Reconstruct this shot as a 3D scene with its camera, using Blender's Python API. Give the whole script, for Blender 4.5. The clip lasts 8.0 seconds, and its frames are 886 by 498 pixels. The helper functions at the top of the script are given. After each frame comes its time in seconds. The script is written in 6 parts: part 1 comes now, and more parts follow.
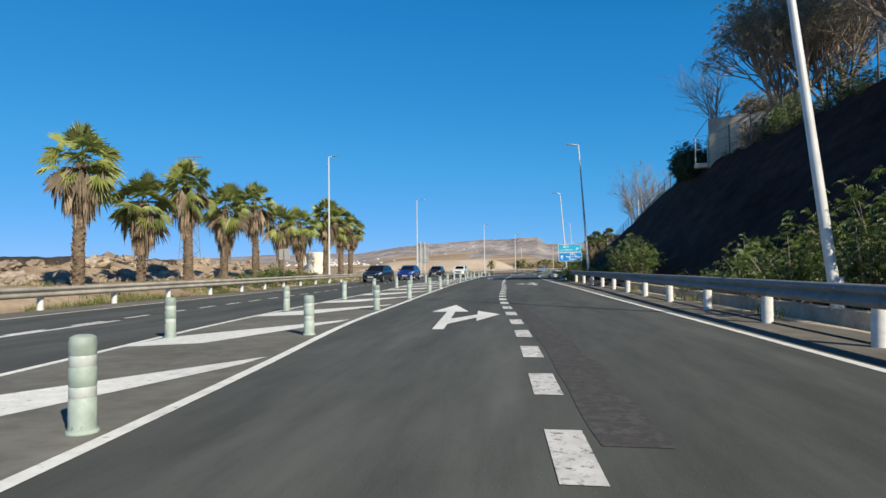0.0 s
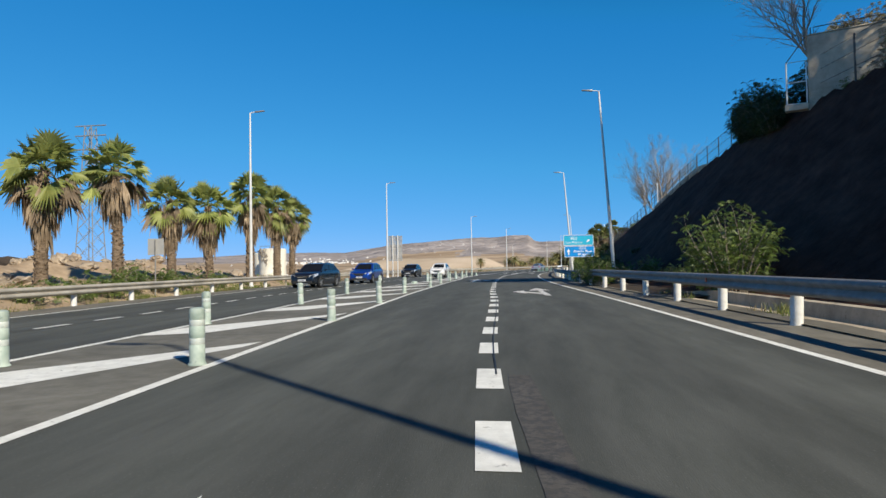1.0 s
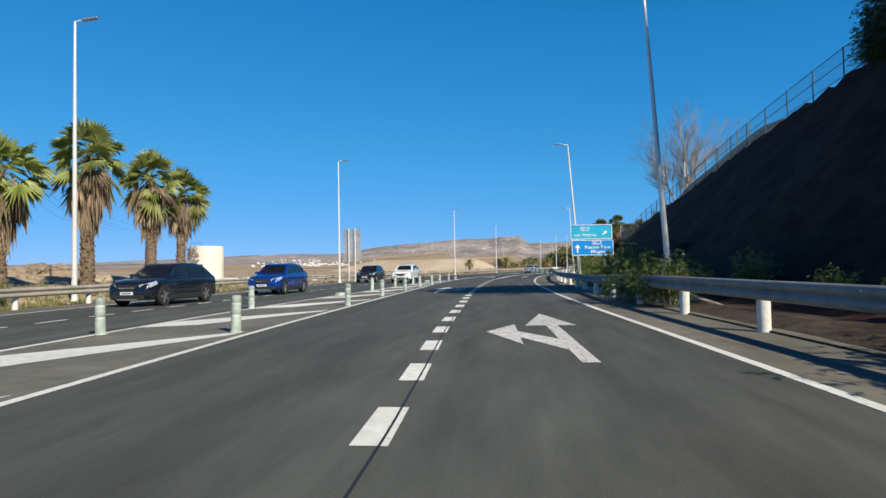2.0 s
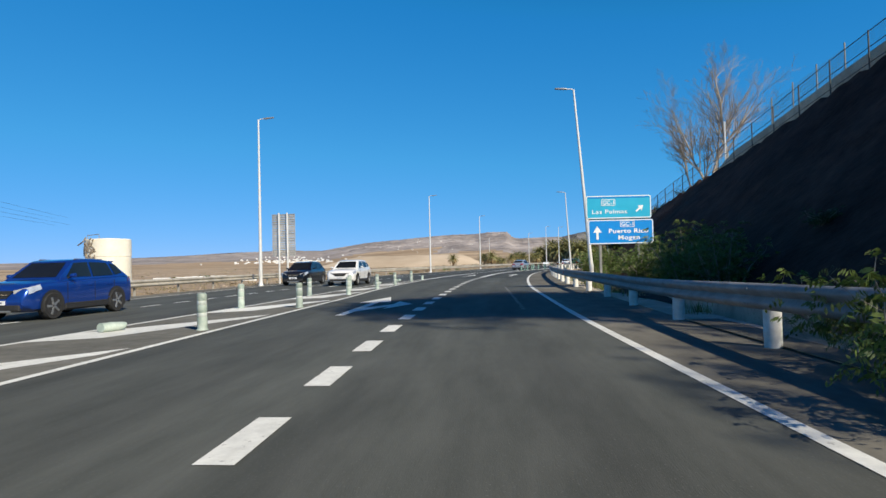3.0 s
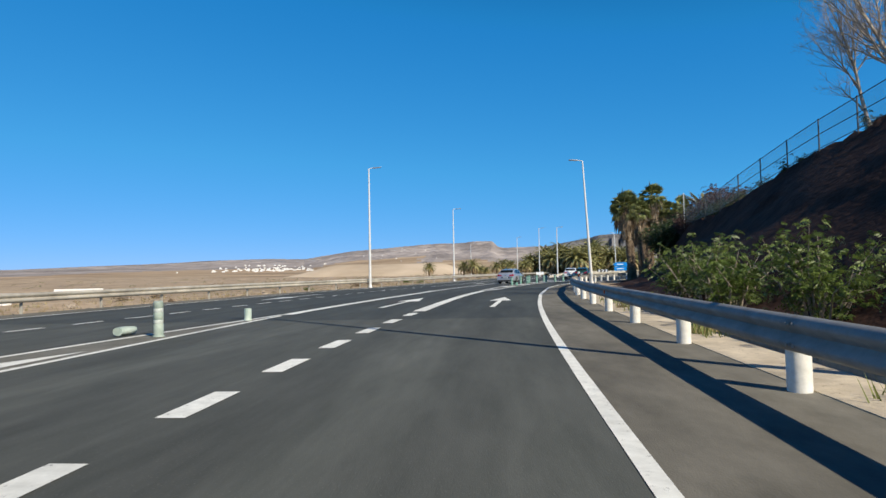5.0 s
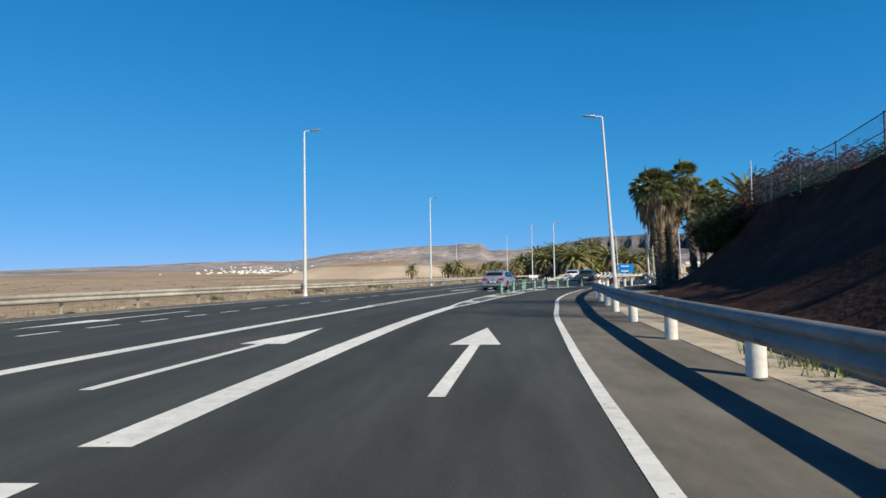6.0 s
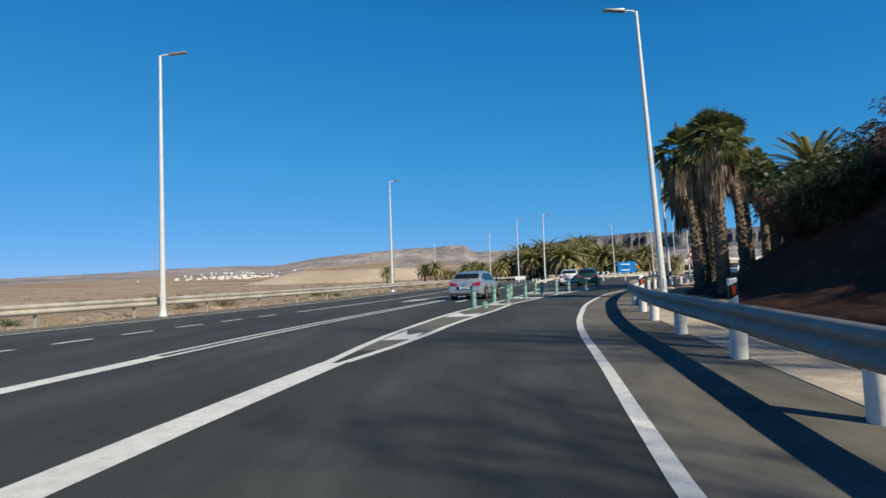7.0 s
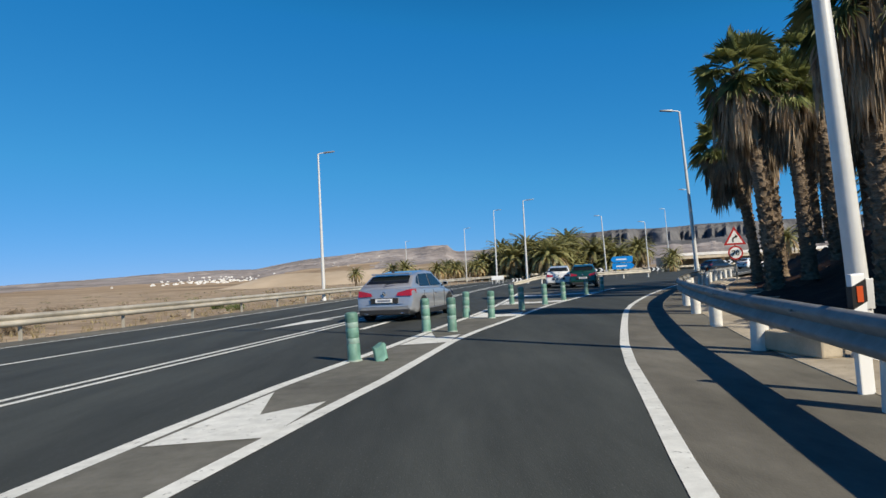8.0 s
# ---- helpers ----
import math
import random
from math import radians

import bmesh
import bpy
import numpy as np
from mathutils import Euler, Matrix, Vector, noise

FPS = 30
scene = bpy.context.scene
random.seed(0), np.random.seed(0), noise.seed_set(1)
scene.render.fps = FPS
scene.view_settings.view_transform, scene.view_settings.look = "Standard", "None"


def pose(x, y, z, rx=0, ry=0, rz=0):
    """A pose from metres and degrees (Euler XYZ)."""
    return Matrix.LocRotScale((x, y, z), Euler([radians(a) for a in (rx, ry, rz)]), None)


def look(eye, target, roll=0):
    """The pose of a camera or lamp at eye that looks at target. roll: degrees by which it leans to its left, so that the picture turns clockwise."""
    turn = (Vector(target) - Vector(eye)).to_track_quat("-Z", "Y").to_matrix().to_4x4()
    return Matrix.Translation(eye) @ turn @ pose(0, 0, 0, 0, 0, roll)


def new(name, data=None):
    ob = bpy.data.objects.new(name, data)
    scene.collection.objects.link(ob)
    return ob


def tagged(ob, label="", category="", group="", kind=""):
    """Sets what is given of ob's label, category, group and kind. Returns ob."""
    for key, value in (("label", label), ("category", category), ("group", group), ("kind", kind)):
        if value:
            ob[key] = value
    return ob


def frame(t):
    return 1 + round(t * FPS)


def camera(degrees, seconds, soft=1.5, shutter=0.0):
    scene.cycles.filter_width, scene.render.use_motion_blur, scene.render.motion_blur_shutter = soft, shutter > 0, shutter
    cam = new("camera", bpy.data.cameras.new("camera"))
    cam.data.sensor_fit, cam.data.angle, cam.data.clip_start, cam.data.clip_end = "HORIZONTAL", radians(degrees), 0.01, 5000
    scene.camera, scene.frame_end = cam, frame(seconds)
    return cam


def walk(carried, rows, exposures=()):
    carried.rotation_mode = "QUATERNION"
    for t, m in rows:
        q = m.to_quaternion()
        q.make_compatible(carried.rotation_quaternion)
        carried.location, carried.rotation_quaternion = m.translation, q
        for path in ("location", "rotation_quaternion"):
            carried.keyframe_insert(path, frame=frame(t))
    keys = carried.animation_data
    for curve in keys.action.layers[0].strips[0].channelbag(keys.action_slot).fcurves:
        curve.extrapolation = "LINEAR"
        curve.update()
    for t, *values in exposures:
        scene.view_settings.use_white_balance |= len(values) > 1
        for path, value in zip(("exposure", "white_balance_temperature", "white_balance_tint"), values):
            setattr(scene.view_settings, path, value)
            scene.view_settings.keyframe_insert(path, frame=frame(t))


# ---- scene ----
cam = camera(71.1, 8.0)
PATH = [
    (0, (-1.591, -0.407, 1.238), (-1.894, 1.569, 1.3), -0.7),
    (0.5, (-2.113, 7.887, 1.239), (-2.402, 9.865, 1.302), -1.1),
    (1, (-2.521, 16.95, 1.238), (-2.793, 18.931, 1.294), -1.0),
    (1.5, (-2.55, 25.678, 1.243), (-2.811, 27.66, 1.3), -0.9),
    (1.7, (-2.576, 29.066, 1.241), (-2.833, 31.049, 1.305), -0.9),
    (2.8, (-2.702, 46.319, 1.239), (-2.911, 48.308, 1.282), -1.4),
    (3, (-2.666, 49.448, 1.238), (-2.87, 51.437, 1.284), -1.4),
    (3.5, (-2.595, 57.346, 1.242), (-2.785, 59.336, 1.295), -1.1),
    (4, (-2.564, 65.509, 1.24), (-2.742, 67.5, 1.302), -1.2),
    (4.5, (-2.523, 72.655, 1.242), (-2.69, 74.647, 1.311), -1.2),
    (5.8, (-2.097, 92.925, 1.239), (-2.227, 94.92, 1.32), -1.0),
    (6, (-1.973, 95.713, 1.239), (-2.094, 97.707, 1.321), -1.0),
    (6.5, (-1.53, 102.925, 1.242), (-1.631, 104.92, 1.33), -1.4),
    (7, (-1.023, 110.255, 1.24), (-1.094, 112.252, 1.328), -1.9),
    (7.5, (-0.368, 116.652, 1.24), (-0.412, 118.65, 1.328), -2.3),
    (8, (0.762, 124.032, 1.24), (0.748, 126.03, 1.326), -3.0),
]
walk(cam, [(t, look(eye, target, roll)) for t, eye, target, roll in PATH], exposures=[(0, 0.22), (3.5, 0.24), (4, 0.38), (4.7, 0.3), (6, 0.14), (7, 0.06), (8, 0.06)])

# ---- world and sun ----
SUN_DIR = Vector((0.685, -0.73, 0.0)).normalized()
SUN_EL = radians(36.3)
world = bpy.data.worlds.new("sky")
scene.world = world
world.use_nodes = True
wn = world.node_tree
sky = wn.nodes.new("ShaderNodeTexSky")
sky.sky_type = "NISHITA"
sky.sun_disc = False
sky.sun_elevation = SUN_EL
sky.sun_rotation = math.atan2(SUN_DIR.x, SUN_DIR.y)
sky.altitude = 30
sky.air_density = 0.6
sky.dust_density = 0.0
sky.ozone_density = 3.0
wn.nodes["Background"].inputs["Strength"].default_value = 0.1135
split = wn.nodes.new("ShaderNodeSeparateColor")
join = wn.nodes.new("ShaderNodeCombineColor")
wn.links.new(sky.outputs[0], split.inputs[0])


def calc(operation, x, y, z=None):
    """A node of arithmetic in the sky; x, y and z are sockets or numbers."""
    node = wn.nodes.new("ShaderNodeMath")
    node.operation = operation
    for k, v in enumerate((x, y, z)):
        if isinstance(v, (int, float)):
            node.inputs[k].default_value = v
        elif v is not None:
            wn.links.new(v, node.inputs[k])
    return node.outputs[0]


# the deep saturated blue of a dry, clear winter sky, darkest overhead
for ch, power, gain, dark, fall in (("Red", 0.9, 0.35, 0.0, 0.0), ("Green", 0.62, 1.265, 1.6, 1.45), ("Blue", 0.43, 2.68, 4.35, 1.9)):
    out = calc("MULTIPLY", calc("POWER", split.outputs[ch], power), gain)
    if ch == "Red":
        out = calc("MAXIMUM", calc("SUBTRACT", out, 0.17), 0.08)
    else:
        out = calc("MULTIPLY_ADD", calc("MAXIMUM", calc("SUBTRACT", dark, out), 0.0), -fall, out)
    if ch == "Green":
        out = calc("MULTIPLY_ADD", calc("MAXIMUM", calc("SUBTRACT", out, 2.75), 0.0), -0.45, out)
    wn.links.new(out, join.inputs[ch])
wn.links.new(join.outputs[0], wn.nodes["Background"].inputs["Color"])
sun_data = bpy.data.lights.new("sun", "SUN")
sun_data.energy = 5.0
sun_data.angle = radians(0.55)
sun_data.color = (1.0, 0.905, 0.735)
sun = new("sun", sun_data)
to_sun = SUN_DIR * math.cos(SUN_EL) + Vector((0, 0, math.sin(SUN_EL)))
sun.matrix_world = look(to_sun * 50, (0, 0, 0))


# ---- materials ----
def mat(name, c1, c2, scale=3.0, rough=0.85, metal=0.0, bump=0.15, bscale=40.0, stretch=(1, 1, 1), big=0.12, bigscale=0.3, worn=None, wornlevel=0.5, rand=0.0, coat=0.0, spec=0.5, world_co=False, trans=0.0):
    m = bpy.data.materials.new(name)
    m.use_nodes = True
    t = m.node_tree
    n, l = t.nodes, t.links
    b = n["Principled BSDF"]
    b.inputs["Roughness"].default_value = rough
    b.inputs["Metallic"].default_value = metal
    b.inputs["Coat Weight"].default_value = coat
    b.inputs["Coat Roughness"].default_value = 0.05
    b.inputs["Specular IOR Level"].default_value = spec
    b.inputs["Transmission Weight"].default_value = trans
    if world_co:
        co = n.new("ShaderNodeNewGeometry").outputs["Position"]
    else:
        co = n.new("ShaderNodeTexCoord").outputs["Object"]
    mp = n.new("ShaderNodeMapping")
    mp.inputs["Scale"].default_value = stretch
    l.new(co, mp.inputs["Vector"])
    n1 = n.new("ShaderNodeTexNoise")
    n1.inputs["Scale"].default_value = scale
    n1.inputs["Detail"].default_value = 6
    n1.inputs["Roughness"].default_value = 0.65
    l.new(mp.outputs[0], n1.inputs["Vector"])
    r1 = n.new("ShaderNodeValToRGB")
    r1.color_ramp.elements[0].position, r1.color_ramp.elements[1].position = 0.32, 0.68
    r1.color_ramp.elements[0].color, r1.color_ramp.elements[1].color = (*c1, 1), (*c2, 1)
    l.new(n1.outputs["Fac"], r1.inputs["Fac"])
    n2 = n.new("ShaderNodeTexNoise")
    n2.inputs["Scale"].default_value = bigscale
    n2.inputs["Detail"].default_value = 3
    l.new(mp.outputs[0], n2.inputs["Vector"])
    mr = n.new("ShaderNodeMapRange")
    mr.inputs["From Min"].default_value, mr.inputs["From Max"].default_value = 0.3, 0.7
    mr.inputs["To Min"].default_value, mr.inputs["To Max"].default_value = 1 - big, 1 + big
    l.new(n2.outputs["Fac"], mr.inputs["Value"])
    hsv = n.new("ShaderNodeHueSaturation")
    l.new(r1.outputs[0], hsv.inputs["Color"])
    val = mr.outputs[0]
    if rand:
        oi = n.new("ShaderNodeObjectInfo")
        m2 = n.new("ShaderNodeMapRange")
        m2.inputs["To Min"].default_value, m2.inputs["To Max"].default_value = 1 - rand, 1 + rand
        l.new(oi.outputs["Random"], m2.inputs["Value"])
        mm = n.new("ShaderNodeMath")
        mm.operation = "MULTIPLY"
        l.new(val, mm.inputs[0])
        l.new(m2.outputs[0], mm.inputs[1])
        val = mm.outputs[0]
    l.new(val, hsv.inputs["Value"])
    col = hsv.outputs[0]
    if worn:
        n3 = n.new("ShaderNodeTexNoise")
        n3.inputs["Scale"].default_value = 9
        n3.inputs["Detail"].default_value = 8
        n3.inputs["Roughness"].default_value = 0.75
        l.new(mp.outputs[0], n3.inputs["Vector"])
        r3 = n.new("ShaderNodeMapRange")
        r3.inputs["From Min"].default_value, r3.inputs["From Max"].default_value = wornlevel, wornlevel + 0.09
        l.new(n3.outputs["Fac"], r3.inputs["Value"])
        mx = n.new("ShaderNodeMix")
        mx.data_type = "RGBA"
        l.new(r3.outputs[0], mx.inputs["Factor"])
        l.new(col, mx.inputs["A"])
        mx.inputs["B"].default_value = (*worn, 1)
        col = mx.outputs["Result"]
    l.new(col, b.inputs["Base Color"])
    if bump:
        n4 = n.new("ShaderNodeTexNoise")
        n4.inputs["Scale"].default_value = bscale
        n4.inputs["Detail"].default_value = 4
        l.new(mp.outputs[0], n4.inputs["Vector"])
        bp = n.new("ShaderNodeBump")
        bp.inputs["Strength"].default_value = bump
        bp.inputs["Distance"].default_value = 0.6 / bscale
        l.new(n4.outputs["Fac"], bp.inputs["Height"])
        l.new(bp.outputs[0], b.inputs["Normal"])
    return m


def leaf_mat(name, c1, c2, rough=0.5, rand=0.15):
    m = mat(name, c1, c2, scale=1.3, rough=rough, bump=0, big=0.2, bigscale=0.6, rand=rand)
    n, l = m.node_tree.nodes, m.node_tree.links
    b = n["Principled BSDF"]
    src = b.inputs["Base Color"].links[0].from_socket
    geo = n.new("ShaderNodeNewGeometry")
    mr = n.new("ShaderNodeMapRange")
    mr.inputs["To Min"].default_value, mr.inputs["To Max"].default_value = 0.6, 1.4
    l.new(geo.outputs["Random Per Island"], mr.inputs["Value"])
    hs = n.new("ShaderNodeHueSaturation")
    l.new(src, hs.inputs["Color"])
    l.new(mr.outputs[0], hs.inputs["Value"])
    l.new(hs.outputs[0], b.inputs["Base Color"])
    tr = n.new("ShaderNodeBsdfTranslucent")
    l.new(hs.outputs[0], tr.inputs["Color"])
    mix = n.new("ShaderNodeMixShader")
    mix.inputs[0].default_value = 0.3
    l.new(b.outputs[0], mix.inputs[1])
    l.new(tr.outputs[0], mix.inputs[2])
    l.new(mix.outputs[0], n["Material Output"].inputs["Surface"])
    return m


ASPHALT = mat("asphalt", (0.056, 0.060, 0.052), (0.088, 0.092, 0.082), scale=2.2, rough=0.88, bump=0.35, bscale=90, stretch=(1, 0.18, 1), big=0.22, bigscale=0.35, spec=0.3)


def add_wheel_tracks(m, lane):
    """Polished wheel tracks and an oily middle, by the surface's own lane coordinate."""
    n, l = m.node_tree.nodes, m.node_tree.links
    b = n["Principled BSDF"]
    src = b.inputs["Base Color"].links[0].from_socket
    uv = n.new("ShaderNodeUVMap")
    uv.uv_map = "lane"
    sep = n.new("ShaderNodeSeparateXYZ")
    l.new(uv.outputs[0], sep.inputs[0])
    wob = n.new("ShaderNodeTexNoise")
    wob.inputs["Scale"].default_value = 0.12
    l.new(uv.outputs[0], wob.inputs["Vector"])
    ad = n.new("ShaderNodeMath")
    ad.operation = "MULTIPLY_ADD"
    l.new(wob.outputs["Fac"], ad.inputs[0])
    ad.inputs[1].default_value = 0.7
    l.new(sep.outputs["X"], ad.inputs[2])
    ph = n.new("ShaderNodeMath")
    ph.operation = "MULTIPLY"
    l.new(ad.outputs[0], ph.inputs[0])
    ph.inputs[1].default_value = 4 * math.pi / lane
    co = n.new("ShaderNodeMath")
    co.operation = "COSINE"
    l.new(ph.outputs[0], co.inputs[0])
    mr = n.new("ShaderNodeMapRange")
    mr.inputs["From Min"].default_value, mr.inputs["From Max"].default_value = -1, 1
    mr.inputs["To Min"].default_value, mr.inputs["To Max"].default_value = 0.92, 1.09
    l.new(co.outputs[0], mr.inputs["Value"])
    # long smears of old repairs
    st = n.new("ShaderNodeMapping")
    st.inputs["Scale"].default_value = (1.6, 0.07, 1)
    l.new(uv.outputs[0], st.inputs["Vector"])
    sn = n.new("ShaderNodeTexNoise")
    sn.inputs["Scale"].default_value = 1.0
    sn.inputs["Detail"].default_value = 7
    sn.inputs["Roughness"].default_value = 0.7
    l.new(st.outputs[0], sn.inputs["Vector"])
    sr = n.new("ShaderNodeMapRange")
    sr.inputs["From Min"].default_value, sr.inputs["From Max"].default_value = 0.35, 0.7
    sr.inputs["To Min"].default_value, sr.inputs["To Max"].default_value = 0.92, 1.14
    l.new(sn.outputs["Fac"], sr.inputs["Value"])
    mu = n.new("ShaderNodeMath")
    mu.operation = "MULTIPLY"
    l.new(mr.outputs[0], mu.inputs[0])
    l.new(sr.outputs[0], mu.inputs[1])
    hs = n.new("ShaderNodeHueSaturation")
    l.new(src, hs.inputs["Color"])
    l.new(mu.outputs[0], hs.inputs["Value"])
    # pale stone chips
    vo = n.new("ShaderNodeTexNoise")
    vo.inputs["Scale"].default_value = 55
    vo.inputs["Detail"].default_value = 2
    l.new(uv.outputs[0], vo.inputs["Vector"])
    vr = n.new("ShaderNodeMapRange")
    vr.inputs["From Min"].default_value, vr.inputs["From Max"].default_value = 0.62, 0.75
    vr.inputs["To Max"].default_value = 0.5
    l.new(vo.outputs["Fac"], vr.inputs["Value"])
    mx = n.new("ShaderNodeMix")
    mx.data_type = "RGBA"
    l.new(vr.outputs[0], mx.inputs["Factor"])
    l.new(hs.outputs[0], mx.inputs["A"])
    mx.inputs["B"].default_value = (0.17, 0.165, 0.155, 1)
    l.new(mx.outputs["Result"], b.inputs["Base Color"])


add_wheel_tracks(ASPHALT, 3.7)
ASPHALT_DARK = mat("darker_asphalt", (0.038, 0.042, 0.038), (0.058, 0.063, 0.057), scale=2.2, rough=0.86, bump=0.35, bscale=90, stretch=(1, 0.18, 1), big=0.22, bigscale=0.35, spec=0.3)
add_wheel_tracks(ASPHALT_DARK, 3.7)
TAR = mat("tar_joint", (0.014, 0.014, 0.015), (0.028, 0.028, 0.028), scale=6, rough=0.6, bump=0.1, bscale=40, spec=0.4)
SCRAPED = mat("scraped_asphalt", (0.062, 0.059, 0.054), (0.10, 0.095, 0.087), scale=4, rough=0.95, bump=0.3, bscale=60, worn=(0.055, 0.055, 0.056), wornlevel=0.46, world_co=True, spec=0.25)
SCUFF = mat("pale_scuff", (0.10, 0.10, 0.095), (0.24, 0.235, 0.22), scale=3, rough=0.95, bump=0.1, bscale=60, worn=(0.072, 0.075, 0.068), wornlevel=0.49, world_co=True)
SHOULDER = mat("dusty_asphalt", (0.115, 0.108, 0.088), (0.18, 0.168, 0.138), scale=2.5, rough=0.95, bump=0.4, bscale=70, stretch=(1, 0.4, 1), big=0.25, bigscale=0.5, spec=0.25)
GORE = mat("gore_asphalt", (0.115, 0.112, 0.094), (0.175, 0.170, 0.146), scale=3, rough=0.95, bump=0.4, bscale=70, big=0.2, bigscale=0.5, spec=0.25)
PAINT = mat("road_paint", (0.60, 0.60, 0.55), (0.80, 0.80, 0.74), scale=5, rough=0.75, bump=0.1, bscale=60, worn=(0.16, 0.155, 0.14), wornlevel=0.59, world_co=True)
PAINT_OLD = mat("worn_road_paint", (0.5, 0.49, 0.46), (0.68, 0.67, 0.63), scale=5, rough=0.75, bump=0.1, bscale=60, worn=(0.075, 0.073, 0.07), wornlevel=0.53, world_co=True)
SAND = mat("dry_soil", (0.25, 0.185, 0.12), (0.47, 0.36, 0.245), scale=0.8, rough=0.95, bump=0.5, bscale=9, big=0.25, bigscale=0.05, spec=0.15)
DESERT = mat("desert_hills", (0.23, 0.165, 0.105), (0.45, 0.345, 0.235), scale=0.012, rough=1, bump=0.25, bscale=0.09, stretch=(0.35, 1.6, 1), big=0.3, bigscale=0.004, spec=0.05)
# cool grey puts the haze over the far cliffs into their base colour
CRAG = mat("hazy_grey_cliff", (0.10, 0.10, 0.105), (0.19, 0.185, 0.185), scale=0.02, rough=1, bump=0.8, bscale=0.05, stretch=(1, 1, 0.35), big=0.3, bigscale=0.006, spec=0.05)
# paled and greyed: distance haze is mixed into this rock colour
MOUNT = mat("hazy_volcanic_rock", (0.235, 0.205, 0.19), (0.37, 0.33, 0.305), scale=0.012, rough=1, bump=0.9, bscale=0.02, big=0.3, bigscale=0.003, spec=0.05)
# base colour lowered to carry shade that the sun leaves off the slope
CLIFF = mat("shaded_slope_rock", (0.032, 0.017, 0.0125), (0.072, 0.040, 0.029), scale=1.1, rough=0.95, bump=0.5, bscale=4, stretch=(1, 1, 1.6), big=0.35, bigscale=0.18, spec=0.1)
DARKGROUND = mat("dark_ground", (0.035, 0.028, 0.022), (0.085, 0.066, 0.05), scale=1.2, rough=0.95, bump=0.7, bscale=6, big=0.3, bigscale=0.2, spec=0.15)
CONC = mat("concrete", (0.42, 0.36, 0.27), (0.60, 0.52, 0.40), scale=2.5, rough=0.92, bump=0.3, bscale=30, big=0.2, bigscale=0.5, worn=(0.26, 0.21, 0.15), wornlevel=0.6, spec=0.25)
DUSTCONC = mat("dusty_concrete", (0.38, 0.325, 0.245), (0.57, 0.49, 0.37), scale=2.2, rough=0.95, bump=0.4, bscale=30, big=0.25, bigscale=0.5, worn=(0.22, 0.175, 0.125), wornlevel=0.58, spec=0.2)
RUBBLE = mat("rubble_rock", (0.24, 0.19, 0.14), (0.42, 0.35, 0.27), scale=1.5, rough=0.95, bump=0.6, bscale=12, big=0.2, bigscale=0.4, rand=0.25, spec=0.2)
GALV = mat("galvanized_steel", (0.19, 0.19, 0.18), (0.29, 0.285, 0.27), scale=3, rough=0.7, metal=0.2, bump=0.05, bscale=20, big=0.12, bigscale=0.7)
GALV_OLD = mat("weathered_steel_rail", (0.40, 0.365, 0.30), (0.56, 0.515, 0.43), scale=2, rough=0.6, metal=0.3, bump=0.08, bscale=15, big=0.2, bigscale=0.7)
POLE = mat("pale_painted_steel", (0.62, 0.62, 0.60), (0.74, 0.74, 0.72), scale=2, rough=0.4, metal=0.1, bump=0.03, bscale=15, big=0.05)
POSTW = mat("white_painted_post", (0.60, 0.59, 0.55), (0.80, 0.79, 0.75), scale=6, rough=0.6, bump=0.15, bscale=25, worn=(0.3, 0.28, 0.25), wornlevel=0.66)
BOLL = mat("pale_green_plastic", (0.27, 0.35, 0.30), (0.44, 0.50, 0.445), scale=4, rough=0.6, bump=0.08, bscale=20, big=0.2, bigscale=2, worn=(0.15, 0.21, 0.18), wornlevel=0.6, rand=0.16)
BOLL_DK = mat("green_plastic", (0.09, 0.21, 0.165), (0.19, 0.35, 0.285), scale=4, rough=0.55, bump=0.08, bscale=20, big=0.2, bigscale=2, worn=(0.06, 0.12, 0.095), wornlevel=0.6, rand=0.15)
BAND = mat("reflective_band", (0.42, 0.47, 0.44), (0.58, 0.62, 0.58), scale=8, rough=0.35, bump=0.02, worn=(0.2, 0.28, 0.24), wornlevel=0.58, big=0.12)
BAND_GREEN = mat("faded_green_band", (0.22, 0.36, 0.31), (0.36, 0.48, 0.42), scale=8, rough=0.35, bump=0.02, big=0.15)
LUM = mat("lamp_housing", (0.25, 0.26, 0.27), (0.34, 0.35, 0.36), scale=4, rough=0.45, metal=0.4, bump=0)
TRUNK = mat("palm_trunk_bark", (0.11, 0.08, 0.055), (0.27, 0.205, 0.145), scale=4, rough=0.95, bump=1.0, bscale=9, stretch=(1, 1, 2.5), big=0.2, bigscale=0.8, spec=0.1)
BARK = mat("grey_bark", (0.20, 0.165, 0.13), (0.36, 0.31, 0.25), scale=5, rough=0.95, bump=0.5, bscale=20, spec=0.1)
PALEBARK = mat("pale_twig_bark", (0.30, 0.24, 0.18), (0.50, 0.42, 0.33), scale=5, rough=0.95, bump=0.4, bscale=20, spec=0.1)
FAN = leaf_mat("fan_leaf", (0.17, 0.22, 0.055), (0.38, 0.40, 0.125))
# FAN darkened: the shade on the tall palms is put into the leaf colour
FAN_SHADED = leaf_mat("shaded_fan_leaf", (0.10, 0.125, 0.04), (0.25, 0.255, 0.09))
FAN_DEAD = leaf_mat("dead_fan_leaf", (0.22, 0.155, 0.10), (0.50, 0.40, 0.28), rough=0.8)
DATE = leaf_mat("date_frond", (0.17, 0.175, 0.06), (0.40, 0.37, 0.16))
DATE_DRY = leaf_mat("dry_date_frond", (0.26, 0.19, 0.085), (0.48, 0.36, 0.19), rough=0.8)
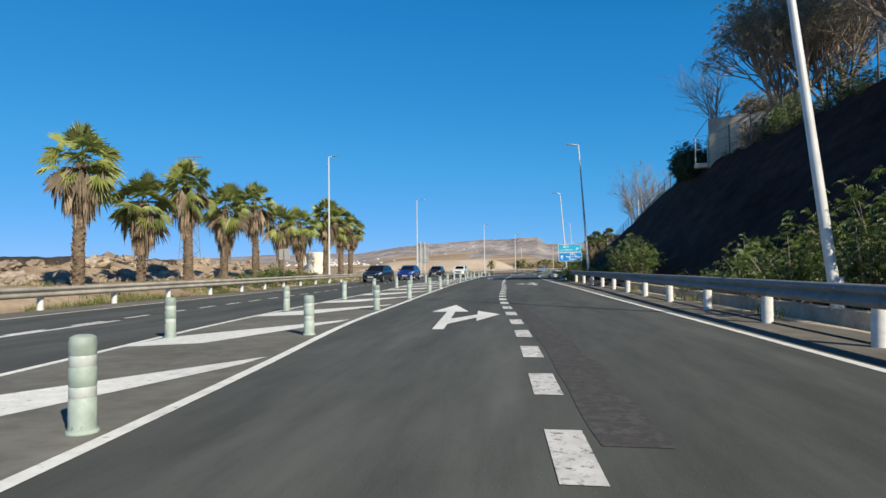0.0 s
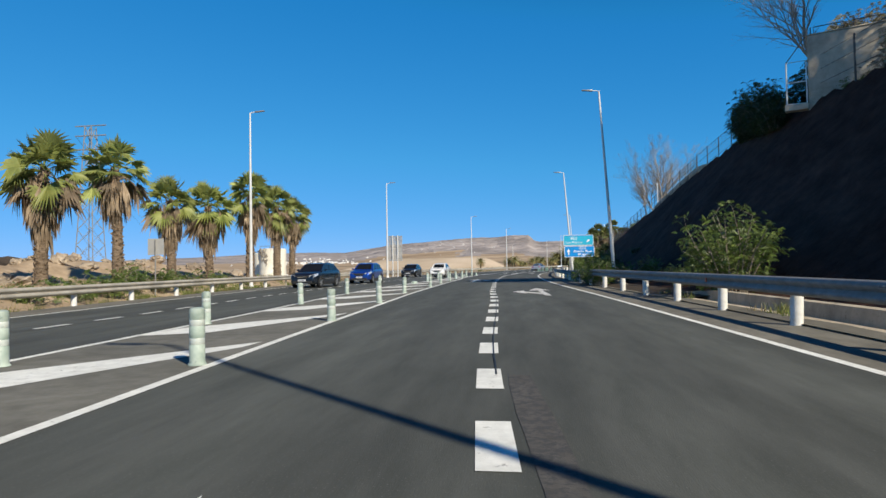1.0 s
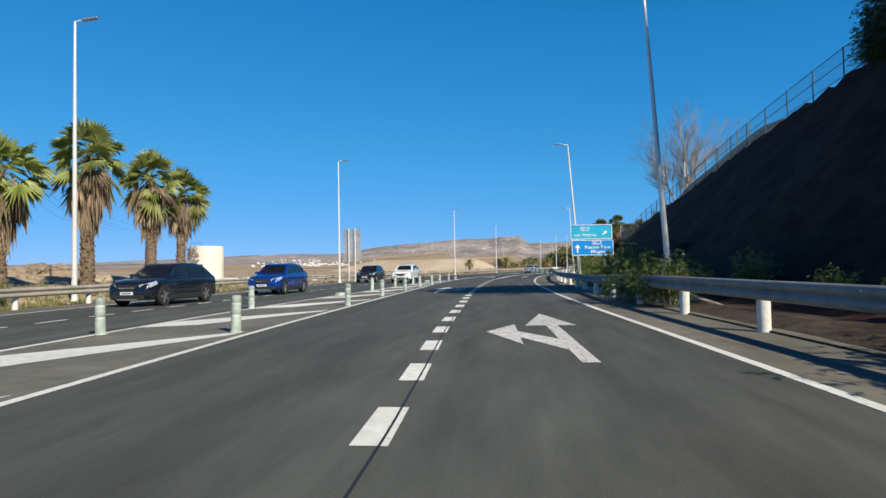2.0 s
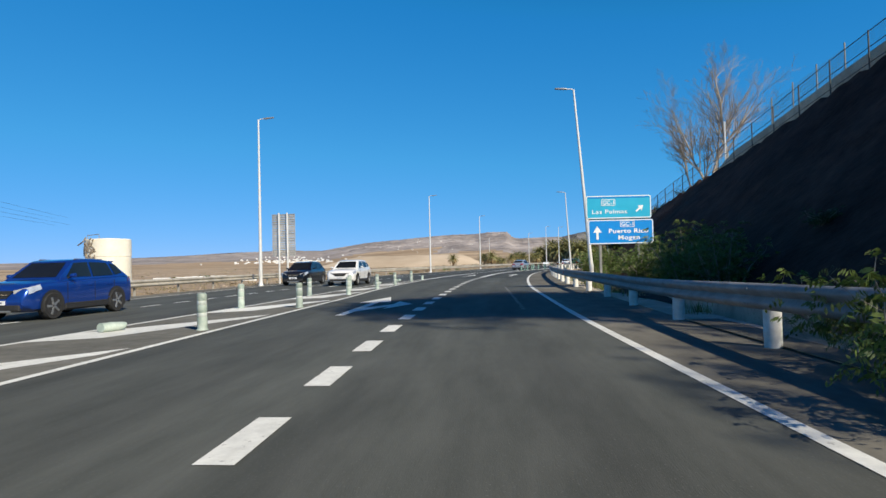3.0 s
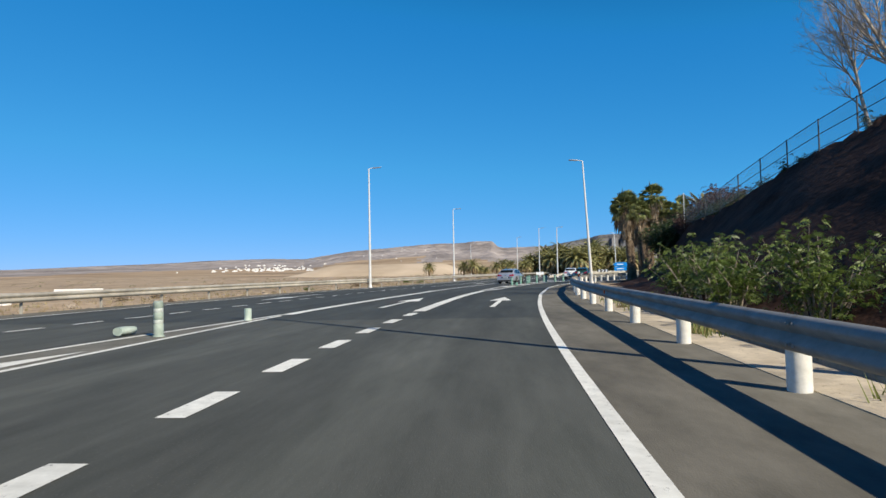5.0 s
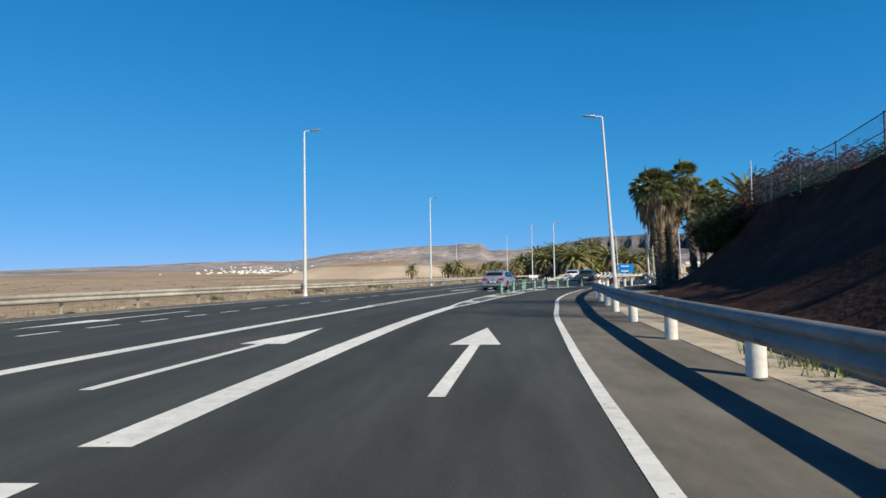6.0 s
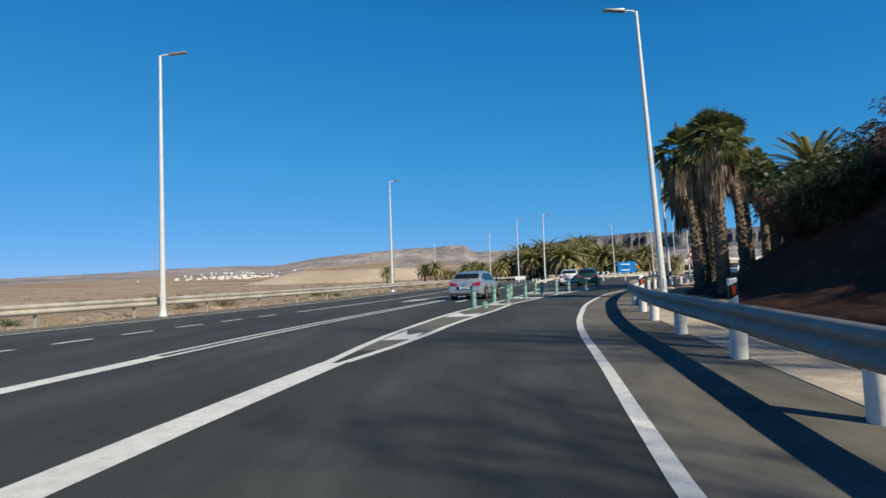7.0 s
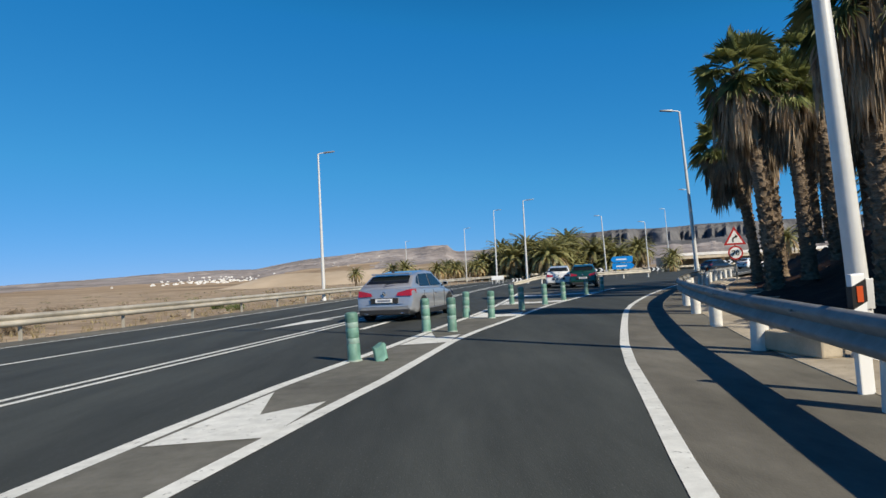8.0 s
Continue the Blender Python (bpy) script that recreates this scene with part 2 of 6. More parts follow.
SHRUB = leaf_mat("shrub_leaf", (0.065, 0.115, 0.02), (0.17, 0.22, 0.05))
# for dark-leaved plants; on crest bushes and hedge it also carries their shade
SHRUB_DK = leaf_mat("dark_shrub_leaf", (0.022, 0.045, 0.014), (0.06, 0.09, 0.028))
DRY = leaf_mat("dry_leaf", (0.20, 0.15, 0.10), (0.38, 0.30, 0.20), rough=0.85)
OLIVE = leaf_mat("olive_leaf", (0.19, 0.18, 0.095), (0.36, 0.33, 0.20), rough=0.8)
MAUVE = leaf_mat("reddish_leaf", (0.09, 0.05, 0.045), (0.17, 0.09, 0.075), rough=0.8)
GRASS = leaf_mat("verge_grass", (0.07, 0.12, 0.02), (0.22, 0.23, 0.07), rough=0.8)
STRAW = leaf_mat("dry_grass", (0.28, 0.22, 0.11), (0.45, 0.37, 0.2), rough=0.9)
TANKM = mat("tank_paint", (0.70, 0.66, 0.54), (0.84, 0.80, 0.68), scale=0.8, rough=0.85, bump=0.15, bscale=6, worn=(0.36, 0.28, 0.18), wornlevel=0.62, big=0.12)
WHITE = mat("white_plaster", (0.72, 0.70, 0.66), (0.82, 0.80, 0.76), scale=2, rough=0.9, bump=0.05)
TEAL = mat("teal_sign_film", (0.02, 0.38, 0.60), (0.03, 0.43, 0.66), scale=2, rough=0.35, bump=0, big=0.06)
BLUE = mat("blue_sign_film", (0.004, 0.22, 0.64), (0.006, 0.26, 0.70), scale=2, rough=0.35, bump=0, big=0.06)
SIGNW = mat("white_sign_film", (0.78, 0.79, 0.79), (0.86, 0.87, 0.87), scale=2, rough=0.35, bump=0, big=0.04)
SIGNB = mat("black_sign_film", (0.015, 0.015, 0.016), (0.025, 0.025, 0.027), scale=2, rough=0.4, bump=0)
SIGNR = mat("red_sign_film", (0.42, 0.02, 0.02), (0.5, 0.03, 0.03), scale=2, rough=0.4, bump=0)
ALU = mat("bare_aluminium_sign_back", (0.46, 0.45, 0.42), (0.58, 0.56, 0.52), scale=2, rough=0.55, metal=0.35, bump=0.05)
RUBBER = mat("tyre_rubber", (0.012, 0.012, 0.012), (0.025, 0.025, 0.025), scale=10, rough=0.85, bump=0.2, bscale=60)
RIM = mat("alloy_rim", (0.40, 0.41, 0.42), (0.5, 0.51, 0.52), scale=6, rough=0.3, metal=0.8, bump=0)
RIM_DK = mat("dark_alloy_rim", (0.05, 0.05, 0.055), (0.09, 0.09, 0.095), scale=6, rough=0.3, metal=0.6, bump=0)
GLASS = mat("tinted_car_glass", (0.008, 0.011, 0.013), (0.014, 0.018, 0.02), scale=1, rough=0.06, bump=0, spec=0.45)
PLASTIC = mat("black_bumper_plastic", (0.018, 0.018, 0.019), (0.03, 0.03, 0.031), scale=12, rough=0.6, bump=0.1, bscale=80)
REDLENS = mat("red_tail_lens", (0.30, 0.008, 0.016), (0.42, 0.012, 0.022), scale=8, rough=0.15, bump=0, coat=0.6)
CLEARLENS = mat("clear_headlamp_lens", (0.45, 0.47, 0.5), (0.7, 0.72, 0.75), scale=10, rough=0.1, metal=0.4, bump=0, coat=0.8)
PLATE = mat("plate_white", (0.72, 0.73, 0.74), (0.8, 0.81, 0.82), scale=4, rough=0.4, bump=0)
PLATEBAR = mat("plate_bars", (0.18, 0.2, 0.26), (0.25, 0.27, 0.33), scale=4, rough=0.5, bump=0)
CHROME = mat("chrome", (0.6, 0.6, 0.61), (0.68, 0.68, 0.69), scale=4, rough=0.15, metal=1, bump=0)
FENCE = mat("green_fence_mesh", (0.12, 0.21, 0.22), (0.19, 0.29, 0.30), scale=3, rough=0.5, metal=0.2, bump=0)
FENCEPOST = mat("dark_fence_post", (0.05, 0.055, 0.055), (0.1, 0.1, 0.1), scale=5, rough=0.6, metal=0.3, bump=0.1)
ORANGE = mat("amber_reflector", (0.5, 0.07, 0.02), (0.6, 0.1, 0.03), scale=5, rough=0.3, bump=0)


def car_paint(name, c, metal=0.5):
    d = tuple(v * 0.93 for v in c)
    return mat(name, d, c, scale=3, rough=0.28, metal=metal, bump=0, big=0.03, coat=1.0)


SILVER = car_paint("silver_metallic", (0.44, 0.46, 0.50), 0.5)
NAVY = car_paint("dark_blue_grey_paint", (0.012, 0.02, 0.035), 0.4)
BLUECAR = car_paint("bright_blue_paint", (0.008, 0.055, 0.32), 0.45)
BLACKCAR = car_paint("black_paint", (0.008, 0.010, 0.014), 0.3)
WHITECAR = car_paint("white_paint", (0.78, 0.78, 0.77), 0.0)
GREENCAR = car_paint("dark_green_paint", (0.012, 0.07, 0.05), 0.3)


# ---- mesh helpers ----
class M:
    def __init__(self):
        self.v, self.f = [], []

    def add(self, vs, fs):
        k = len(self.v)
        self.v += [tuple(p) for p in vs]
        self.f += [tuple(i + k for i in q) for q in fs]
        return self

    def box(self, x0, x1, y0, y1, z0, z1, b=0.0):
        if b <= 0:
            vs = [(x, y, z) for z in (z0, z1) for y in (y0, y1) for x in (x0, x1)]
            return self.add(vs, [(0, 2, 3, 1), (4, 5, 7, 6), (0, 1, 5, 4), (2, 6, 7, 3), (0, 4, 6, 2), (1, 3, 7, 5)])
        bm = bmesh.new()
        bmesh.ops.create_cube(bm, size=1)
        for v in bm.verts:
            v.co = Vector(((x0 + x1) / 2 + v.co.x * (x1 - x0), (y0 + y1) / 2 + v.co.y * (y1 - y0), (z0 + z1) / 2 + v.co.z * (z1 - z0)))
        bmesh.ops.bevel(bm, geom=bm.edges[:], offset=b, segments=2, profile=0.5, affect="EDGES")
        return self.take(bm)

    def take(self, bm):
        bm.verts.index_update()
        self.add([v.co[:] for v in bm.verts], [[v.index for v in q.verts] for q in bm.faces])
        bm.free()
        return self

    def tube(self, pts, rad, n=8, cap=True):
        pts = [Vector(p) for p in pts]
        if not hasattr(rad, "__len__"):
            rad = [rad] * len(pts)
        vs, fs = [], []
        for i, p in enumerate(pts):
            d = (pts[min(i + 1, len(pts) - 1)] - pts[max(i - 1, 0)]).normalized()
            a = d.cross(Vector((0, 1, 0)) if abs(d.y) < 0.9 else Vector((1, 0, 0))).normalized()
            c = d.cross(a)
            for k in range(n):
                w = 2 * math.pi * k / n
                vs.append(p + (a * math.cos(w) + c * math.sin(w)) * rad[i])
        for i in range(len(pts) - 1):
            for k in range(n):
                fs.append((i * n + k, i * n + (k + 1) % n, (i + 1) * n + (k + 1) % n, (i + 1) * n + k))
        if cap:
            fs.append(tuple(range(n - 1, -1, -1)))
            fs.append(tuple((len(pts) - 1) * n + k for k in range(n)))
        return self.add(vs, fs)

    def lathe(self, prof, n=16, at=(0, 0, 0)):
        vs, fs = [], []
        for r, z in prof:
            for k in range(n):
                w = 2 * math.pi * k / n
                vs.append((at[0] + r * math.cos(w), at[1] + r * math.sin(w), at[2] + z))
        for i in range(len(prof) - 1):
            for k in range(n):
                fs.append((i * n + k, i * n + (k + 1) % n, (i + 1) * n + (k + 1) % n, (i + 1) * n + k))
        fs.append(tuple(range(n - 1, -1, -1)))
        fs.append(tuple((len(prof) - 1) * n + k for k in range(n)))
        return self.add(vs, fs)

    def prism(self, poly, z0, z1):
        """A flat polygon in x, y with thickness."""
        n = len(poly)
        vs = [(x, y, z0) for x, y in poly] + [(x, y, z1) for x, y in poly]
        fs = [tuple(range(n - 1, -1, -1)), tuple(range(n, 2 * n))]
        fs += [(i, (i + 1) % n, n + (i + 1) % n, n + i) for i in range(n)]
        return self.add(vs, fs)

    def move(self, m):
        self.v = [tuple(m @ Vector(p)) for p in self.v]
        return self


def mesh_of(name, m, material, smooth=None):
    me = bpy.data.meshes.new(name)
    me.from_pydata(m.v, [], m.f)
    me.materials.append(material)
    if smooth is not None:
        me.polygons.foreach_set("use_smooth", [True] * len(me.polygons))
        me.set_sharp_from_angle(angle=radians(smooth))
    me.update()
    return me


def part(name, m, material, parent=None, label="", smooth=None, at=None):
    ob = new(name, m if isinstance(m, bpy.types.Mesh) else mesh_of(name, m, material, smooth))
    if parent:
        ob.parent = parent
    if at is not None:
        ob.matrix_basis = at
    if label:
        ob["label"] = label
    return ob


def thing(name, label, category, group="", at=None, kind=""):
    ob = new(name)
    ob.empty_display_size = 0.3
    if at is not None:
        ob.matrix_basis = at
    return tagged(ob, label, category, group, kind)


def curve_of(table):
    ys = np.array([a for a, _ in table], float)
    xs = np.array([b for _, b in table], float)
    d = np.gradient(xs, ys)

    def at(y):
        y = min(max(y, ys[0]), ys[-1])
        i = int(min(max(np.searchsorted(ys, y) - 1, 0), len(ys) - 2))
        h = ys[i + 1] - ys[i]
        t = (y - ys[i]) / h
        return float((2 * t**3 - 3 * t**2 + 1) * xs[i] + (t**3 - 2 * t**2 + t) * h * d[i] + (-2 * t**3 + 3 * t**2) * xs[i + 1] + (t**3 - t**2) * h * d[i + 1])

    return at


def sm(a, b, x):
    t = min(max((x - a) / (b - a), 0.0), 1.0)
    return t * t * (3 - 2 * t)


def fbm(x, y, z=0.0, octaves=4):
    return noise.fractal(Vector((x, y, z)), 0.9, 2.1, octaves)


def span(a, b, step):
    n = max(1, round((b - a) / step))
    return [a + (b - a) * i / n for i in range(n + 1)]


# ---- plan of the road, x by y ----
edge_right = curve_of([(-40, 5.0), (-10, 3.3), (7.5, 2.3), (15, 1.85), (24, 1.25), (32, 0.8), (42, 0.2), (53, -0.55), (63, -1.1), (72, -1.38), (80, -1.53), (88, -1.4), (98, -1.02), (104, -0.66), (109, -0.26), (113, 0.08), (119, 0.82), (123, 1.3), (126, 1.78), (130, 2.6), (133, 3.25), (137, 4.35), (143, 6.2), (148, 8.2), (155, 11.4), (165, 16.6), (180, 25.5), (200, 39.0), (240, 68.0)])
divider = curve_of([(-40, 1.6), (-10, -0.5), (0, -1.15), (10, -1.8), (26, -3.12), (34, -3.5), (40, -3.8), (46, -4.2), (55, -4.62), (62, -4.95), (73, -5.2), (82, -5.28), (92, -5.2), (101, -4.74), (108, -4.3), (114, -3.78), (121, -2.85)])
isle_left = curve_of([(119, -3.25), (123, -2.9), (127, -2.3), (131.5, -1.45), (135.5, -0.4), (138.5, 0.3), (145, 1.9), (150, 2.9), (165, 5.6), (185, 9.8), (210, 16.5), (250, 31)])
isle_right = curve_of([(119, -2.95), (123, -1.95), (125, -1.6), (128, -0.95), (132, 0.05), (136, 0.9), (140.5, 2.4), (146, 4.3), (150, 6.0), (165, 12.6), (180, 20.5), (200, 33), (240, 61)])
gore_right = curve_of([(-40, -1.0), (-10, -3.6), (6.5, -5.1), (13, -5.9), (22, -6.5), (27.5, -6.88), (36, -7.4), (46, -8.0), (55, -8.35), (65, -8.65), (73, -8.85), (81, -9.2), (89, -9.15), (97, -8.98), (101, -8.8), (107, -8.2), (111, -7.75), (116, -7.05), (123, -6.15), (129, -5.1), (135, -3.85), (140, -2.75), (150, -0.8), (165, 1.75), (185, 5.9), (210, 12.5), (250, 27)])
gore_left = curve_of([(-40, -4.6), (-10, -6.6), (6.5, -8.1), (12.7, -8.95), (18, -9.4), (25, -9.85), (34, -10.35), (45, -11.2), (55, -11.45), (61, -11.35), (70, -11.05), (76, -10.98), (82.5, -10.85), (90, -10.4), (97, -9.4), (100, -8.95)])
edge_left = curve_of([(-40, -12.5), (-10, -13.9), (0, -14.7), (13, -15.8), (25, -16.6), (33, -17.0), (43, -18.0), (55, -18.7), (65, -19.0), (80, -18.9), (92, -18.7), (100, -18.1), (111, -16.8), (116, -16.1), (121, -15.3), (125, -14.5), (132, -12.7), (140, -10.4), (150, -8.2), (165, -5.7), (185, -1.5), (210, 5), (250, 19.5)])


def rail_right(y):
    return edge_right(y) + 1.0 + 0.55 * sm(5, 40, y) + 0.3 * sm(55, 75, y) - 0.18 * sm(92, 112, y) - 0.1 * sm(130, 142, y)


def rail_left(y):
    return edge_left(y) - 1.7


def left_divider(y):
    return 0.5 * ((gore_left(y) if y < 99 else gore_right(y)) + edge_left(y))


def strip(m, left, right, y0, y1, step, z=0.0, thick=0.0):
    ys = span(y0, y1, step)
    vs, fs = [], []
    for y in ys:
        vs += [(left(y), y, z), (right(y), y, z)]
    for i in range(len(ys) - 1):
        fs.append((2 * i, 2 * i + 1, 2 * i + 3, 2 * i + 2))
    return m.add(vs, fs)


def line(m, centre, width, y0, y1, z=0.006, step=2.0):
    return strip(m, lambda y: centre(y) - width / 2, lambda y: centre(y) + width / 2, y0, y1, step, z)


# ---- road ----
road = thing("road", "dark grey dual carriageway asphalt with worn white markings", "road", kind="structure")
def carriageway(y0, y1, material, label):
    mm = M()
    ys = span(y0, y1, 3.0)
    cols = 14
    for y in ys:
        a, b = edge_left(y) - 1.0, edge_right(y) + 0.05
        mm.v += [(a + (b - a) * k / cols, y, 0.0) for k in range(cols + 1)]
    for i in range(len(ys) - 1):
        for k in range(cols):
            q = i * (cols + 1) + k
            mm.f.append((q, q + 1, q + cols + 2, q + cols + 1))
    way = part("carriageway", mm, material, road, label)
    lane_uv = way.data.uv_layers.new(name="lane")
    for lp in way.data.loops:
        px, py, _ = way.data.vertices[lp.vertex_index].co
        lane_uv.data[lp.index].uv = (px - divider(py), py)


carriageway(-40, 97, ASPHALT, "grey worn asphalt with polished wheel tracks")
carriageway(97, 250, ASPHALT_DARK, "darker asphalt")
part("right_shoulder", strip(M(), lambda y: edge_right(y) + 0.04, lambda y: rail_right(y) + 0.28, -40, 240, 1.5, 0.002), SHOULDER, road, "pale dusty asphalt shoulder")
part("left_shoulder", strip(M(), lambda y: edge_left(y) - 1.9, lambda y: edge_left(y) - 0.3, -40, 250, 2, 0.003), SHOULDER, road, "pale dusty asphalt shoulder")
part("gore_surface", strip(M(), lambda y: gore_left(y) + 0.02, lambda y: gore_right(y) - 0.02, -40, 99.5, 1.5, 0.003), GORE, road, "pale dusty asphalt between the carriageways")
part("island_surface", strip(M(), lambda y: isle_left(y) + 0.03, lambda y: isle_right(y) - 0.03, 121, 160, 1.5, 0.003), GORE, road, "pale dusty asphalt island between diverging lanes")
part("edge_line", line(M(), lambda y: edge_right(y), 0.15, -40, 240), PAINT, road)
part("edge_line", line(M(), edge_left, 0.15, -40, 250), PAINT, road)
part("gore_line", line(M(), lambda y: gore_right(y) + 0.02, 0.15, -40, 99), PAINT, road)
part("gore_line", line(M(), lambda y: gore_left(y), 0.15, -40, 99.5), PAINT, road)
part("centre_line", line(M(), lambda y: gore_right(y) + 0.02, 0.38, 99.5, 121), PAINT, road, "broad solid white centre line")
part("centre_line", line(M(), lambda y: gore_right(y) - 0.16, 0.13, 121, 250), PAINT, road)
part("centre_line", line(M(), lambda y: gore_right(y) + 0.16, 0.13, 121, 250), PAINT, road)
part("lane_line", line(M(), divider, 0.42, 100.2, 119.5), PAINT, road, "broad solid white line between the lanes")
part("island_line", line(M(), lambda y: isle_left(y) + 0.06, 0.17, 119.5, 160), PAINT, road)
part("island_line", line(M(), lambda y: isle_right(y) - 0.06, 0.17, 119.5, 160), PAINT, road)


def dash(centre, y, length, width, material, name="lane_dash"):
    mm = M()
    x0, x1 = centre(y - length / 2), centre(y + length / 2)
    w = width / 2
    mm.add([(x0 - w, y - length / 2, 0.007), (x0 + w, y - length / 2, 0.007), (x1 + w, y + length / 2, 0.007), (x1 - w, y + length / 2, 0.007)], [(0, 1, 2, 3)])
    return part(name, mm, material, road)


k = -12
while 26.3 + 2.5 * k < 99.5:
    dash(divider, 26.3 + 2.5 * k, 1.2, 0.28, PAINT_OLD if k < -2 else PAINT)
    k += 1
y = -12.0
while y < 134:
    dash(left_divider, y, 1.15, 0.15, PAINT)
    y += 2.1
part("lane_line", line(M(), left_divider, 0.15, 135, 250), PAINT, road)


def wander(base, amp, seed):
    return lambda y: base(y) + amp * fbm(y * 0.22, seed, 3, 3)


part("paving_joint", line(M(), wander(lambda y: divider(y) + 0.08, 0.03, 1.5), 0.022, 24, 52, 0.0105, 0.5), TAR, road, "dark tarred paving joint")
part("paving_joint", line(M(), wander(left_divider, 0.2, 8.5), 0.022, 0, 100, 0.0045, 0.5), TAR, road, "dark tarred paving joint")
part("scraped_strip", strip(M(), lambda y: divider(y) + 0.22 + 0.05 * fbm(y * 0.5, 2), lambda y: divider(y) + 0.50 + 0.25 * (1 - sm(8, 22, y)) + 0.08 * fbm(y * 0.6, 5), 4, 24, 0.6, 0.0045), SCRAPED, road, "pale scraped trace of removed paint")
part("scuffed_line", strip(M(), lambda y: -2.42 - 0.035 * (y - 70) - 0.05 - 0.04 * fbm(y * 0.9, 3), lambda y: -2.42 - 0.035 * (y - 70) + 0.05 + 0.04 * fbm(y * 0.9, 8), 65.5, 80, 0.4, 0.0046), SCUFF, road, "pale scuffed trace of an old line")
for yc, xc, w, ln in ((107.5, -6.4, 0.7, 1.6),):
    mm = M()
    ring_ = [(xc + w * math.cos(2 * math.pi * k / 24) * (1 + 0.25 * fbm(k * 0.7, yc)), yc + ln * math.sin(2 * math.pi * k / 24) * (1 + 0.2 * fbm(k * 0.9, yc, 2)), 0.0048) for k in range(24)]
    part("worn_patch", mm.add(ring_, [tuple(range(24))]), SCRAPED, road)


def flat_mark(name, polys, x, y, turn, material=PAINT):
    """Painted shapes with local y along the traffic."""
    mm = M()
    c, s = math.cos(turn), math.sin(turn)
    for poly in polys:
        pts = [(x + px * c - py * s, y + px * s + py * c, 0.0085) for px, py in poly]
        mm.add(pts, [tuple(range(len(pts)))])
    return part(name, mm, material, road)


STRAIGHT = [[(-0.09, 0), (0.09, 0), (0.09, 4.59), (-0.09, 4.59)], [(-0.45, 4.6), (0.45, 4.6), (0.0, 8.0)]]


def fork(side):
    s = side
    a = [(-0.12, 0), (0.12, 0), (0.12, 4.99), (-0.12, 4.99)]
    head = [(-0.55, 5.0), (0.5, 5.0), (0.0, 8.2)]
    arm = [(0.121 * s, 1.2), (0.75 * s, 2.9), (0.75 * s, 3.9), (0.121 * s, 2.6)]
    tip = [(0.751 * s, 1.9), (0.751 * s, 5.3), (1.35 * s, 3.9)]
    return [q if s > 0 or i < 2 else q[::-1] for i, q in enumerate((a, head, arm, tip))]


flat_mark("lane_arrow", fork(1), -3.62, 12.0, 0.085, PAINT)
flat_mark("lane_arrow", fork(-1), -1.75, 42.0, 0.05, PAINT_OLD)
flat_mark("lane_arrow", fork(1), -6.83, 64.5, 0.03)
flat_mark("lane_arrow", STRAIGHT, -2.45, 102.0, -0.075)
flat_mark("lane_arrow", STRAIGHT, -6.45, 102.5, -0.085)
flat_mark("lane_arrow", STRAIGHT, -13.2, 119.0, math.pi - 0.12)
flat_mark("lane_arrow", STRAIGHT, -12.2, 14.0, math.pi + 0.07)
flat_mark("lane_arrow", STRAIGHT, -1.5, 139.6, -0.21)
flat_mark("lane_arrow", STRAIGHT, -2.2, 148.8, math.pi - 0.284)
flat_mark("lane_arrow", STRAIGHT, -13.2, 93.0, math.pi)

# wide diagonal bars of the gore
y = -9.6
while y < 88:
    gl, gr = gore_left(y) + 0.08, gore_right(y + 4.4) - 0.25
    poly = [(gl, y - 0.55), (gore_left(y - 0.2) + 1.2, y + 0.05), (gr, y + 4.2), (gr + 0.02, y + 4.9), (gl, y + 0.95)]
    flat_mark("gore_bar", [poly], 0, 0, 0)
    y += 6.35
for y in (122.6, 129.0, 135.5, 141.5, 147.9, 154.4):
    a, b = isle_left, isle_right
    flat_mark("island_bar", [[(a(y) + 0.2, y), (b(y + 0.4) - 0.18, y + 0.1), (b(y + 1.5) - 0.25, y + 1.5), (0.5 * (a(y + 1) + b(y + 1)), y + 1.0), (a(y + 2) + 0.25, y + 2.2)]], 0, 0, 0)

# kerb and gutter behind the right shoulder
def soiled(y):
    """How far the dark fill, soil and shade in one colour, covers the drain channel."""
    return sm(38, 44, y) * (1 - sm(50, 55, y))


m = M()
ys = span(-40, 170, 1.5)
for y in ys:
    q = soiled(y)
    wall = 0.28 * (1 - q) * (1 - 0.9 * sm(100, 112, y))
    prof = [(0.28, -0.05), (0.28, 0.012), (0.36, 0.02), (1.05, 0.03), (1.1, 0.0), (1.55, -0.12 + 0.14 * q), (1.6, wall + 0.02 * q), (1.78, wall + 0.02), (1.8, 0.0)]
    for dx, z in prof:
        m.v.append((rail_right(y) + dx, y, z))
for i in range(len(ys) - 1):
    for k in range(len(prof) - 1):
        q = i * len(prof) + k
        m.f.append((q, q + 1, q + len(prof) + 1, q + len(prof)))
# dark sheet over the drain: litter, with the shrubs' shade in its colour
soil = M()
ys = span(39, 55, 0.5)
for y in ys:
    for k in range(9):
        u = k / 8
        soil.v.append((rail_right(y) + 0.32 + 0.12 * fbm(y * 0.25, 4) * (1 - u) + 0.5 * (1 - soiled(y)) + 1.75 * u, y, 0.022 + 0.10 * u * soiled(y) + 0.05 * math.sin(math.pi * u) * (1 + fbm(y * 1.1, u * 3, 2))))
soil.f = [(j * 9 + i, j * 9 + i + 1, (j + 1) * 9 + i + 1, (j + 1) * 9 + i) for j in range(len(ys) - 1) for i in range(8)]
part("shaded_soil_fill", soil, DARKGROUND, road, "dark soil and litter over the drain, shade included in its colour")
litter = M()
ys = span(66, 77.5, 0.3)
for y in ys:
    full = sm(66, 69, y) * (1 - sm(75.6, 77.5, y))
